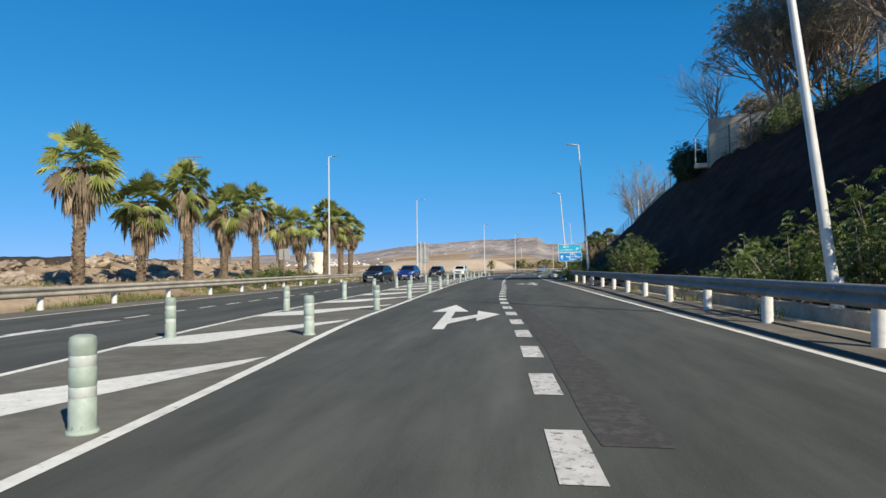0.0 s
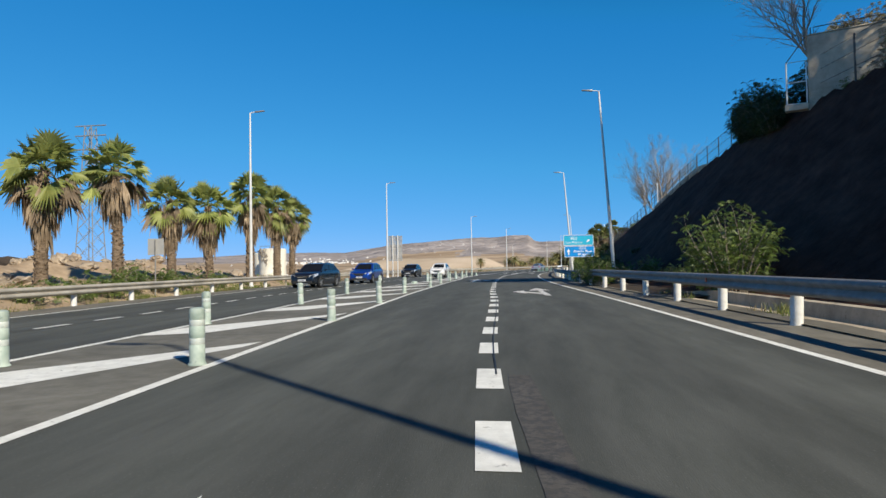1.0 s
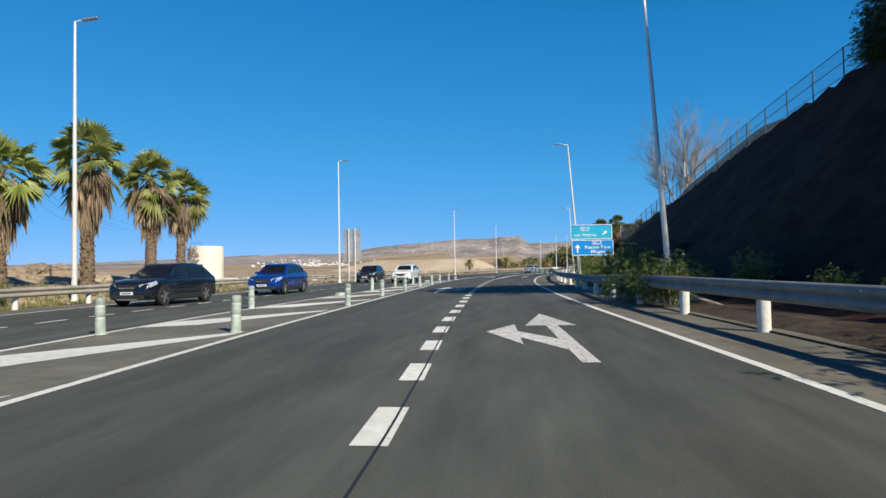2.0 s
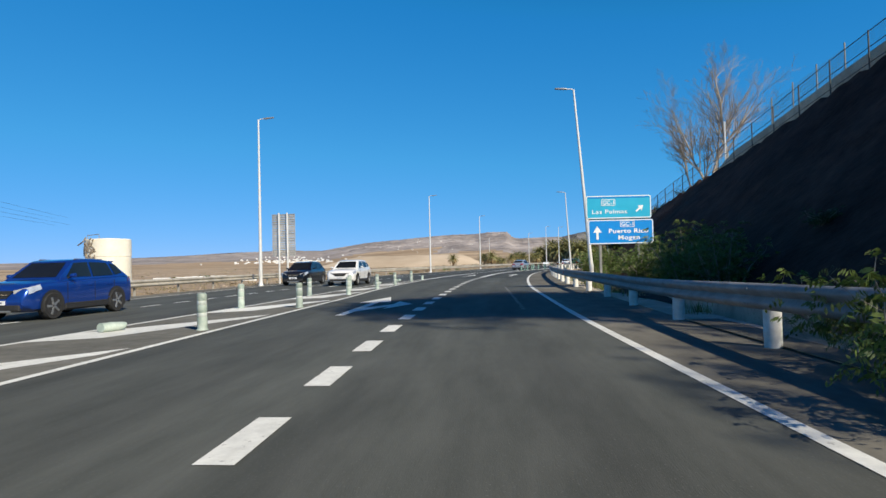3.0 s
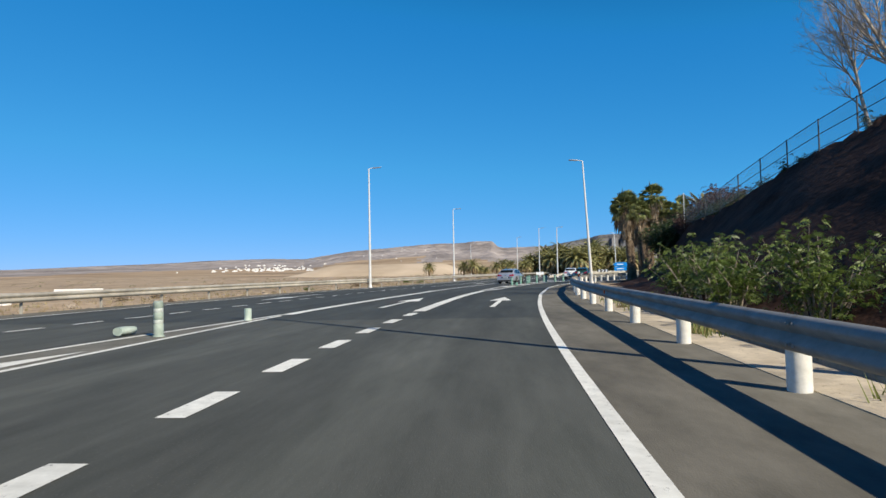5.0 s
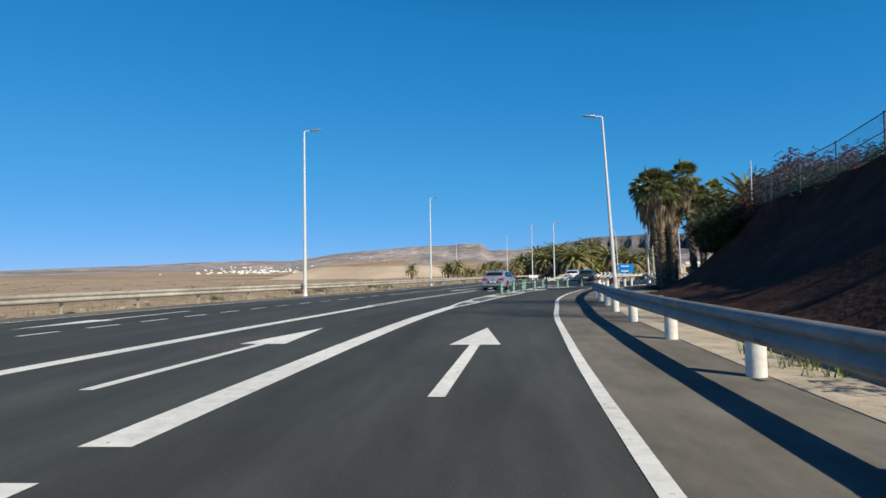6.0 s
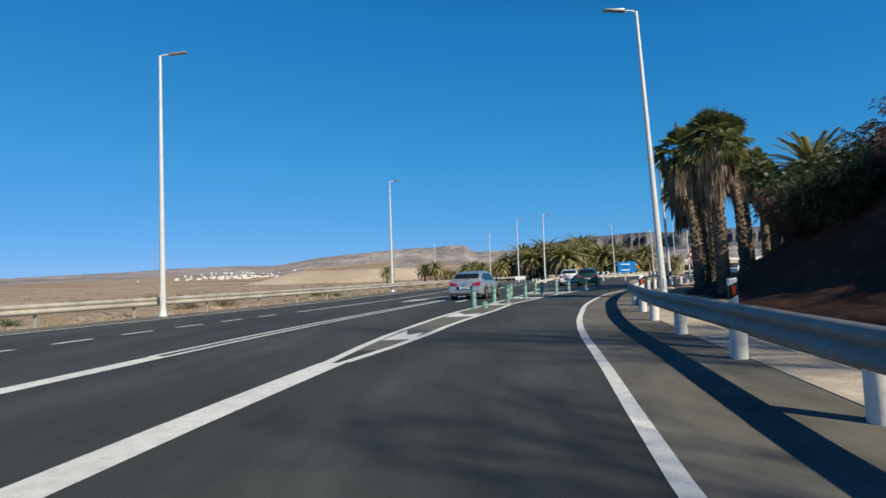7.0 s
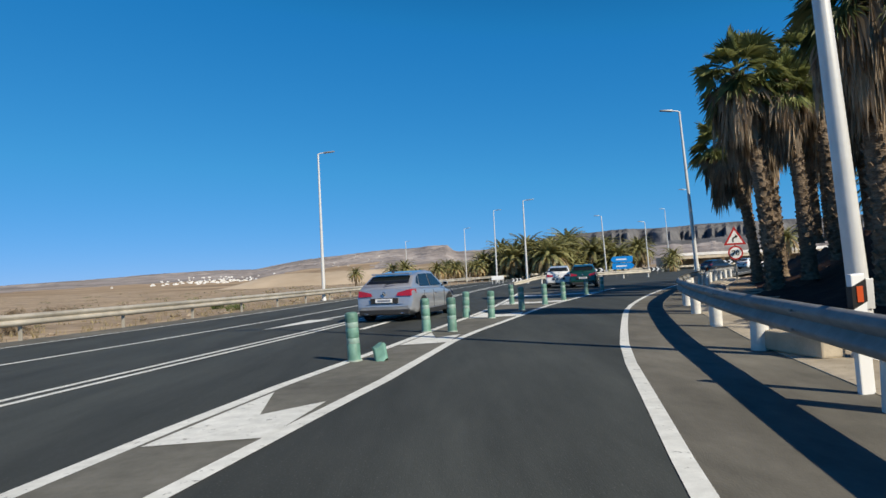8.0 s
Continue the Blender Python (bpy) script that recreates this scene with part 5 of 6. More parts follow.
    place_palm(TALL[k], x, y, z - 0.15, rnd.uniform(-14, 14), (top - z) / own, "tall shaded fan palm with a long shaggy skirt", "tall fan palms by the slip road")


def date_palm(height, length, seed, fronds=64, bend=6.8):
    rnd = random.Random(seed)
    t = M().tube([(0, 0, -0.3), (0, 0, height * 0.5), (0, 0, height)], [0.5, 0.42, 0.48], 10)
    g, d = M(), M()
    top = Vector((0, 0, height))
    for i in range(fronds):
        u = i / fronds
        az = i * 2.39996
        el0 = radians(82 - 95 * u + rnd.uniform(-6, 6))
        m = g if u < 0.72 else d
        p, el = top.copy(), el0
        prev = None
        seg = 13
        for k in range(seg + 1):
            q = k / seg
            dr = Vector((math.cos(el) * math.cos(az), math.cos(el) * math.sin(az), math.sin(el)))
            sd = Vector((-math.sin(az), math.cos(az), 0))
            up = sd.cross(dr) * -1
            if k > 0:
                for s in (-1, 1):
                    for w in (0.0, 0.34, 0.67):
                        b = prev + (p - prev) * w
                        ln = length * 0.17 * (1 - 0.5 * q) * rnd.uniform(0.8, 1.1)
                        e = b + sd * s * ln * 0.8 + dr * ln * 0.7 + up * ln * 0.15 - Vector((0, 0, ln * 0.35))
                        wv = dr * 0.058 * length / 3
                        m.add([b - wv, b + wv, e], [(0, 1, 2)])
                m.add([prev - sd * 0.03, prev + sd * 0.03, p + sd * 0.02, p - sd * 0.02], [(0, 1, 2, 3)])
            prev = p.copy()
            p = p + dr * length / seg
            el -= radians(bend + 3.5 * u)
    return mesh_of("trunk", t, TRUNK, 50), mesh_of("crown", g, DATE), mesh_of("dry_fronds", d, DATE_DRY)


DP = [date_palm(3.6, 4.2, 1, 64, 5.4), date_palm(2.4, 4.0, 2, 60, 5.0), date_palm(5.0, 4.2, 3, 64, 5.6), date_palm(3.8, 3.3, 4, 96, 3.6)]


def place_date(k, x, y, z, s, rz, label="date palm with a wide arching crown", group="date palms round the junction"):
    t = thing("date_palm", label, "palm tree", group, Matrix.LocRotScale((x, y, z), Euler((0, 0, radians(rz))), (s,) * 3))
    for name, me in zip(("trunk", "crown", "dry_fronds"), DP[k]):
        part(name, me, None, t)


rnd = random.Random(21)
place_date(3, 20.3, 148.6, 2.9, 0.98, 20, "shaded date palm with a dense arching crown above the slope")
place_date(2, -22.75, 281, -0.6, 0.68, 40)
for i in range(40):
    u = i / 39
    x = 3.5 + 33 * u + rnd.uniform(-1.2, 1.2)
    y = 243 + rnd.uniform(-10, 14) - 8 * math.sin(math.pi * u)
    big = (0.66 + 0.56 * sm(0.05, 0.35, u) - 0.32 * sm(0.62, 1, u)) * (y - 125) / 118
    place_date(rnd.randrange(3), x, y, -0.6, big * rnd.uniform(0.82, 1.1), rnd.uniform(0, 360))
# smaller ones before and after the grove
for x, y, s in ((-9.6, 240, 0.62), (-7.2, 238, 0.66), (-3.9, 244, 0.5), (-1.2, 236, 0.58), (0.6, 246, 0.66), (2.0, 238, 0.58), (-5.4, 250, 0.6), (38.3, 228, 0.6), (36.4, 224, 0.5)):
    place_date(rnd.choice((0, 2)), x, y, -0.6, s, rnd.uniform(0, 360))
for x, y, s in ((54, 222, 0.8), (26, 158, 0.9), (23.5, 149.5, 0.95), (29, 153, 0.9), (34, 165, 0.8)):
    place_date(rnd.randrange(3), x, y, 0.2 + 2.4 * sm(20, 22, x) * sm(-160, -145, -y), s, rnd.uniform(0, 360))


def sprays(m, p, d, n, size, rnd, flat=0.5):
    """Feathery leaf clumps: short twigs with paired narrow leaflets."""
    for _ in range(n):
        v = (d + Vector((rnd.gauss(0, 0.7), rnd.gauss(0, 0.7), rnd.gauss(0, flat)))).normalized()
        s = v.cross(Vector((rnd.gauss(0, 1), rnd.gauss(0, 1), rnd.gauss(0, 1)))).normalized()
        ln = size * rnd.uniform(0.6, 1.2)
        for k in range(4):
            b = p + v * ln * (0.2 + 0.22 * k) - Vector((0, 0, 0.05 * k * k * ln))
            w = ln * 0.30 * (1 - 0.12 * k)
            f = v * ln * 0.13
            m.add([b - f * 0.5, b + s * w, b + f * 0.6], [(0, 1, 2)])
            m.add([b - f * 0.5, b + f * 0.6, b - s * w], [(0, 1, 2)])


def shrub(w, h, seed, stems=15, leafy=150, size=0.34, low=0.25):
    rnd = random.Random(seed)
    t, c = M(), M()
    for i in range(stems):
        az, r = rnd.uniform(0, 6.283), w * math.sqrt(rnd.random()) * 0.9
        hh = h * rnd.uniform(0.55, 1.05) * (1 - 0.35 * (r / w) ** 2)
        end = Vector((r * math.cos(az), r * math.sin(az), hh))
        start = Vector((0.25 * r * math.cos(az), 0.25 * r * math.sin(az), 0))
        mid = (start + end) / 2 + Vector((rnd.gauss(0, 0.12), rnd.gauss(0, 0.12), 0.12 * h))
        t.tube([start, mid, end], [0.03, 0.022, 0.008], 5, False)
        for k in range(leafy // stems):
            u = rnd.uniform(low, 1.05)
            p = (start * (1 - u) ** 2 + mid * 2 * u * (1 - u) + end * u * u) + Vector((rnd.gauss(0, 0.13 * w), rnd.gauss(0, 0.13 * w), rnd.gauss(0, 0.10 * h)))
            p.z = max(p.z, 0.05)
            sprays(c, p, (end - start).normalized() * 0.6 + Vector((0, 0, 0.1)), 3, size, rnd)
        if rnd.random() < 0.6:
            tip = end + Vector((rnd.gauss(0, 0.2), rnd.gauss(0, 0.2), rnd.uniform(0.1, 0.4)))
            t.tube([end, tip], [0.008, 0.004], 4, False)
            sprays(c, tip, Vector((0, 0, 0.6)), 4, size, rnd)
    return mesh_of("woody_base", t, BARK), mesh_of("foliage", c, SHRUB), mesh_of("foliage", c, SHRUB_DK), mesh_of("foliage", c, MAUVE), mesh_of("foliage", c, DRY)


SH = [shrub(1.7, 2.4, 31, 18, 540, 0.26), shrub(1.5, 1.8, 32, 16, 450, 0.26), shrub(1.9, 2.9, 33, 22, 700, 0.27), shrub(1.3, 1.0, 34, 14, 300, 0.23), shrub(1.9, 2.6, 35, 26, 900, 0.36, 0.0), shrub(1.6, 2.2, 36, 22, 760, 0.36, 0.0)]


def place_shrub(k, x, y, z, s, rz, look_=1, label="leafy green feathery-leaved shrub", group="shrubs at the foot of the slope"):
    t = thing("shrub", label, "shrub", group, Matrix.LocRotScale((x, y, z), Euler((0, 0, radians(rz))), (s,) * 3 if not hasattr(s, "__len__") else s))
    part("woody_base", SH[k][0], None, t)
    part("foliage", SH[k][look_], None, t)


rnd = random.Random(8)
front = [(2, 6.1, 15.5, 1.0), (0, 5.5, 18.2, 0.9), (2, 6.9, 12.6, 1.05), (1, 5.2, 21.2, 0.9), (3, 4.7, 24.5, 0.9), (3, 4.4, 29, 0.35), (2, 4.25, 38.7, 0.98), (2, 4.6, 40.9, 0.85), (0, 4.5, 43.2, 0.5), (1, 4.3, 46.0, 0.45), (1, 4.6, 49.4, 0.4), (3, 4.2, 51.8, 0.6), (1, 4.4, 53.6, 0.6), (1, 1.55, 51.9, 0.7), (1, 1.25, 53.3, 0.75), (3, 0.95, 54.7, 0.85), (3, 1.3, 55.8, 0.9), (3, 2.4, 54.6, 1.0), (3, 1.75, 56.2, 0.8), (3, 2.9, 57.6, 1.05), (3, 2.0, 58.8, 0.8), (0, 3.6, 68.2, 0.85), (1, 3.1, 70.3, 0.95), (0, 3.9, 72.6, 0.95), (3, 3.6, 74.6, 0.95), (1, 2.75, 75.6, 0.8), (1, 4.3, 77.2, 0.95), (1, 3.6, 79.2, 0.9), (3, 3.2, 86.6, 0.9), (0, 3.8, 89.3, 0.75), (0, 3.7, 92.6, 0.8), (1, 3.5, 96.5, 0.95), (0, 4.3, 100.4, 0.85), (0, 4.2, 102.8, 0.75)]
for k, x, y, s in front:
    if y > 60:
        x = min(x, rail_right(y) + 3.3)
    base = 0.1 if x < rail_right(y) + 2.6 else max(0.0, slope_point(y, min(1, max(0.02, ((x - rail_right(y) - 1.85) / (crest_x(y) - rail_right(y) - 1.85) - 0.12) / 0.88)))[2] - 0.1)
    place_shrub(k, x, y, base, s, rnd.uniform(0, 360), 1 if y < 118 else 2)
for x, y, k, sc, lk in ((12.9, 47.6, 3, 0.7, 1), (13.6, 46.7, 0, 0.65, 4), (14.3, 45.6, 2, 0.8, 1), (14.6, 44.6, 0, 1.0, 2), (15.3, 46.6, 2, 1.1, 4)):
    place_shrub(k, x, y, crest_z(y) - 0.3, sc, rnd.uniform(0, 360), lk, "dusty green scrub in front of the concrete block", "scrub along the crest")
# darker growth on the slope
for y, u, k, s in ((67, 0.25, 3, 0.5), (81, 0.12, 3, 0.4), (26, 0.2, 3, 0.8)):
    p = slope_point(y, u)
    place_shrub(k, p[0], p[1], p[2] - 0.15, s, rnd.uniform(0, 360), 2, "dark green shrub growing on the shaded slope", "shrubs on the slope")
# along the crest
for i in range(26):
    y = 18 + 27 * rnd.random()
    x, z = slope_top(y)
    place_shrub(rnd.randrange(4), x + rnd.uniform(0.2, 2.6), y, z - 0.2, rnd.uniform(0.5, 0.85), rnd.uniform(0, 360), rnd.choice((1, 2, 4)), "dusty scrub on top of the slope", "scrub along the crest")
for y, dx, k, s in ((55.6, -0.6, 2, 0.75), (57.6, -0.3, 2, 0.95), (59.4, 0.2, 2, 1.0), (61.2, 0.5, 2, 0.9), (63.2, 0.9, 0, 0.8), (106, 1.0, 3, 0.9), (112, 0.6, 3, 0.8), (117, 1.0, 1, 0.6), (120, 0.9, 0, 0.55), (123, 1.0, 0, 0.6), (126, 0.9, 0, 0.65), (128.5, 0.9, 1, 0.6), (130.2, 0.7, 0, 0.65)):
    x, z = slope_top(y)
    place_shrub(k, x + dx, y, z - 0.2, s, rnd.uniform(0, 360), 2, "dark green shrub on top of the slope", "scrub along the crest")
for y, dx, k, s in ((61.0, 0.0, 5, 0.7), (59.5, -0.3, 4, 0.75), (58.0, -0.5, 4, 0.8), (56.6, -0.6, 4, 0.85), (55.4, -0.9, 4, 0.8), (54.2, -1.1, 5, 0.8), (53.0, -1.2, 4, 0.65)):
    x, z = slope_top(y)
    place_shrub(k, x + dx, y, z - 0.5 + 0.5 * dx, s, rnd.uniform(0, 360), 2, "dark bush hanging over the crest of the slope", "scrub along the crest")
for x, y, k, s in ((15.0, 54.2, 4, 1.35), (16.3, 52.6, 5, 1.5), (15.6, 56.6, 4, 1.25), (17.4, 54.6, 4, 1.6), (14.2, 57.8, 5, 1.1)):
    place_shrub(k, x, y, crest_z(y) - 0.4, s, rnd.uniform(0, 360), 2, "dense dark brush behind the crest fence", "scrub along the crest")
hedge = random.Random(77)
for i in range(38):
    y = 129.5 + 14.5 * hedge.random()
    x, z = slope_top(y)
    grow = sm(127, 139, y)
    out = hedge.uniform(-2.2 + 2.4 * sm(134, 140, y) + 1.6 * sm(140, 146, y), 2.8)
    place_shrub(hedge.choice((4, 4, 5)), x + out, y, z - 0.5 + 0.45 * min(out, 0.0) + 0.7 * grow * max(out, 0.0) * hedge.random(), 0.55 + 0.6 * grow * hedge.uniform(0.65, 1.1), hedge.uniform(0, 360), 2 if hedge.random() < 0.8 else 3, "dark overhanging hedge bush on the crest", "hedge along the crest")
for y, dx, s in ((124.3, 2.6, 0.75), (126, 2.9, 0.85), (127.5, 2.5, 0.9), (129.5, 2.9, 1.15), (130.7, 2.2, 1.0), (132, 3.0, 1.25), (133, 4.0, 1.3), (134, 3.4, 1.35), (136, 3.2, 1.35), (138, 3.6, 1.3)):
    x, z = slope_top(y)
    place_shrub(2, x + dx, y, z - 0.3, s, rnd.uniform(0, 360), 3, "dry reddish bougainvillea-like shrub on the crest", "reddish shrubs on the crest")


def branch(t, c, p, d, ln, r, depth, rnd, leaf, lsize, spread=1.0):
    q = p + d * ln
    t.tube([p, (p + q) / 2 + Vector((rnd.gauss(0, 0.04), rnd.gauss(0, 0.04), 0)) * ln, q], [r, r * 0.85, r * 0.68], 6 if depth > 2 else 4, False)
    if depth == 0:
        if rnd.random() < leaf:
            sprays(c, q, d, 3, lsize, rnd)
        return
    for k in range((rnd.choice((2, 3, 3)) if depth > 1 else 3) if spread > 0.9 else (2 if depth > 1 else 3)):
        a = d.cross(Vector((rnd.gauss(0, 1), rnd.gauss(0, 1), rnd.gauss(0, 1)))).normalized()
        nd = (d + a * rnd.uniform(0.3, 0.8) * spread + Vector((0, 0, 0.12 + 0.25 * (1 - spread)))).normalized()
        branch(t, c, q, nd, ln * rnd.uniform(0.66, 0.86), r * 0.62, depth - 1, rnd, leaf, lsize, spread)
    if depth > 2:
        branch(t, c, q, (d + Vector((rnd.gauss(0, 0.1), rnd.gauss(0, 0.1), 0.15))).normalized(), ln * 0.85, r * 0.7, depth - 1, rnd, leaf, lsize, spread)


def bare_limb(t, p, d, ln, r, level, rnd):
    """A wavering limb with side limbs along it, down to fine twigs."""
    n = 7 if level < 2 else 4
    pts, rad = [p], [r]
    for i in range(n):
        d = (d + Vector((rnd.gauss(0, 0.13), rnd.gauss(0, 0.13), rnd.gauss(0.03, 0.08)))).normalized()
        pts.append(pts[-1] + d * ln / n)
        rad.append(r * (1 - 0.85 * (i + 1) / n))
    t.tube(pts, rad, 6 if level < 2 else 3, False)
    if level == 3:
        return
    for k in range((14, 11, 8)[level]):
        u = rnd.uniform(0.28 if level == 0 else 0.15, 1.0)
        i = min(int(u * n), n - 1)
        base = pts[i].lerp(pts[i + 1], u * n - i)
        along = (pts[i + 1] - pts[i]).normalized()
        side = along.cross(Vector((rnd.gauss(0, 1), rnd.gauss(0, 1), rnd.gauss(0, 0.6)))).normalized()
        nd = (along * rnd.uniform(0.8, 1.2) + side * rnd.uniform(0.45, 0.85) + Vector((0, 0, 0.12))).normalized()
        bare_limb(t, base, nd, ln * rnd.uniform(0.34, 0.62) * (1.15 - 0.55 * u), max(r * (1 - 0.8 * u) * 0.55, 0.006), level + 1, rnd)


def bare_tree(x, y, z, h, seed, label, leans):
    rnd = random.Random(seed)
    ob = thing("bare_tree", label, "tree", "leafless trees on the crest", pose(x, y, z))
    for k, (lx, ly, f) in enumerate(leans):
        t = M()
        bare_limb(t, Vector((k * 0.35, 0.2 * k, -0.4)), Vector((lx, ly, 1)).normalized(), h * f, 0.015 * h * f, 0, rnd)
        part("trunk", t, PALEBARK, ob)


def broad_tree(x, y, z, h, seed, depth, leaf, lsize, leafmat, label, stems=1, lean=(0, 0), name="tree", clear=0.0):
    rnd = random.Random(seed)
    t, c = M(), M()
    for k in range(stems):
        d = Vector((lean[0] + rnd.gauss(0, 0.14), lean[1] + rnd.gauss(0, 0.14), 1)).normalized()
        branch(t, c, Vector((k * 0.3, 0.1 * k, clear - 0.3)), d, h * (0.27 if leaf > 0.1 else 0.235), (h * 0.018 + 0.02) * (1 if leaf > 0.1 else 0.8), depth, rnd, leaf, lsize, 0.86 if leaf < 0.1 else 1.0)
    if clear > 0:
        t.tube([(0.3, 0.1, -0.4), (0.1, 0.2, clear * 0.5), (0.3, 0.1, clear)], [0.34, 0.27, 0.22], 10)
    ob = thing(name, label, "tree", at=pose(x, y, z))
    part("trunk", t, PALEBARK if leaf < 0.1 else BARK, ob, smooth=60)
    if c.f:
        part("crown", c, leafmat, ob)
    return ob


for x, y, h, seed, dep, leaf, lm, label, st in (
    (17.4, 50.6, 12.0, 41, 6, 0.36, OLIVE, "broad half-dry tree with brownish foliage on the crest", 2),
    (20.6, 48.6, 13.0, 42, 6, 0.45, OLIVE, "grey-green spreading tree on the crest", 2),
    (18.6, 58.6, 7.0, 43, 6, 0.45, OLIVE, "half-bare tree with grey-green foliage on the crest", 2),
    (21.5, 38.0, 11.0, 44, 6, 0.25, DRY, "broad half-dry tree with brownish foliage on the crest", 2),
    (20.0, 33.0, 7.0, 48, 5, 0.9, SHRUB_DK, "dark green tree on the crest", 2),
):
    broad_tree(x, y, crest_z(y) - 0.4, h, seed, dep, leaf, 0.45, lm, label, st)
# out-of-view tree, added to cast the shade that lies across the road
broad_tree(22.9, 38.2, 9.2, 9.0, 52, 6, 0.97, 0.5, SHRUB_DK, "unseen very tall tree, dense crown on a bare trunk, added to shade the road", 3, clear=12.0)
bare_tree(14.0, 54.6, 10.6, 9.5, 45, "slender leafless tree behind the concrete block", ((-0.1, 0, 1.0),))
bare_tree(14.6, 100.6, 6.9, 9.8, 46, "tall leafless pale-barked tree on the crest", ((0.06, 0, 1.0),))
bare_tree(15.5, 109.6, 6.1, 9.0, 47, "leafless twiggy tree on the crest", ((-0.3, 0, 0.9), (0.06, 0.1, 0.8)))
bare_tree(15.3, 106.3, 6.4, 10.6, 49, "leafless tree with several upright stems on the crest", ((0.0, 0, 1.0), (-0.14, 0.1, 0.92), (0.12, -0.1, 0.85)))

# mesh fence along the crest
fence = thing("crest_fence", "green wire mesh fence on dark posts along the crest", "fence")
mm = M()
for yy in span(58, 130, 3.0):
    x, z = slope_top(yy)
    part("post", M().tube([(x - 0.1, yy, z - 0.2), (x - 0.1, yy, z + 1.45)], 0.035, 6), FENCEPOST, fence)
for zz in (0.12, 0.75, 1.4):
    part("wire", M().tube([(slope_top(yy)[0] - 0.1, yy, slope_top(yy)[1] + zz) for yy in span(58, 130, 3.0)], 0.02, 4), FENCEPOST, fence)
ys = span(58, 130, 0.13)
for i in range(len(ys) - 1):
    for a, b in ((0, 1), (1, 0)):
        for s in range(5):
            z0, z1 = 0.1 + 0.27 * s, 0.1 + 0.27 * (s + 1)
            pa, pb = slope_top(ys[i + a]), slope_top(ys[i + b])
            A, B = Vector((pa[0] - 0.1, ys[i + a], pa[1] + z0)), Vector((pb[0] - 0.1, ys[i + b], pb[1] + z1))
            mm.add([A, A + Vector((0, 0.012, 0)), B + Vector((0, 0.012, 0)), B], [(0, 1, 2, 3)])
tagged(part("mesh", mm, FENCE, fence), kind="stuff")
fence = thing("crest_fence", "tall dark fence posts with thin wires through scrub", "fence")
for yy in (22, 26, 30, 34, 38.5, 43, 47, 50.5):
    x, z = slope_top(yy)
    part("post", M().tube([(x - 0.05, yy, z - 0.3), (x - 0.05, yy, z + 2.2)], 0.05, 6), FENCEPOST, fence)
for zz in (0.7, 1.4, 2.1):
    part("wire", M().tube([(slope_top(yy)[0] - 0.05, yy, slope_top(yy)[1] + zz) for yy in (22, 26, 30, 34, 38.5, 43, 47, 50.5)], 0.012, 4), FENCEPOST, fence)
mast = thing("mast", "slender white mast on the crest", "mast", at=pose(12.45, 129.4, 3.7))
part("pole", M().tube([(0, 0, -0.3), (0, 0, 3.3)], [0.035, 0.03], 8), POLE, mast, smooth=40)
# tall thin net and masts behind the crest
fence = thing("sports_net", "tall thin netting fence on slender grey masts", "fence")
mast = [(14.6, 82.5), (14.9, 86.0), (15.2, 89.6), (15.4, 93.2)]
for x, y in mast:
    part("mast", M().tube([(x, y, 7.0), (x, y, 11.9)], 0.045, 6), GALV, fence)
mm = M()
for k in range(len(mast) - 1):
    (xa, ya), (xb, yb) = mast[k], mast[k + 1]
    for j in range(20):
        z = 7.8 + j * 0.2
        mm.tube([(xa, ya, z), (xb, yb, z)], 0.006, 3, False)
    for j in range(14):
        u = j / 14
        mm.tube([(xa + (xb - xa) * u, ya + (yb - ya) * u, 7.6), (xa + (xb - xa) * u, ya + (yb - ya) * u, 11.7)], 0.006, 3, False)
tagged(part("net", mm, FENCE, fence), kind="stuff")
part("mast", M().tube([(13.6, 97.0, 6.6), (13.6, 97.0, 11.2)], 0.06, 8), POLE, fence, "pale lamp mast")

# concrete block with a gate frame on the crest, and a wall further on
t = thing("concrete_block", "weathered beige concrete block with a railing on the crest", "wall", at=pose(11.7, 50.35, 9.2, 0, 0, -25))
part("body", M().box(0, 4.2, 0, 3.5, -1.2, 3.4, 0.05), CONC, t)
part("coping", M().box(-0.04, 4.24, -0.04, 3.54, 3.4, 3.46, 0.015), CONC, t)
part("railing", M().tube([(0.3, 0.2, 3.45), (0.3, 0.2, 3.85), (1.6, 0.2, 3.85), (1.6, 0.2, 3.45)], 0.025, 6), FENCEPOST, t)
part("railing", M().tube([(2.0, 0.2, 3.45), (2.0, 0.2, 3.85), (3.4, 0.2, 3.85), (3.4, 0.2, 3.45)], 0.025, 6), FENCEPOST, t)
part("railing", M().tube([(0.15, 0.4, 3.45), (0.15, 0.4, 3.9), (0.15, 3.2, 3.9), (0.15, 3.2, 3.45)], 0.025, 6), FENCEPOST, t)
part("gate_frame", M().tube([(-0.95, -0.1, 0.0), (-0.95, -0.1, 2.15), (-0.06, -0.06, 2.15), (-0.06, -0.06, 0.0), (-0.95, -0.1, 0.0)], 0.035, 6), POSTW, t, "white steel gate frame")
part("gate_bar", M().tube([(-0.95, -0.1, 1.1), (-0.06, -0.06, 1.1)], 0.03, 6), POSTW, t)
part("gate_brace", M().tube([(-0.95, -0.1, 2.15), (-0.06, -0.06, 3.35)], 0.025, 6), FENCEPOST, t)
part("gate_sill", M().box(-1.05, 0.0, -0.25, 0.3, -0.35, -0.03, 0.03), CONC, t)
m = M()
ys = span(68, 100, 1.0)
for y in ys:
    x, z = slope_top(y)
    h = 0.95 * sm(68, 76, y) * (1 - sm(92, 99, y))
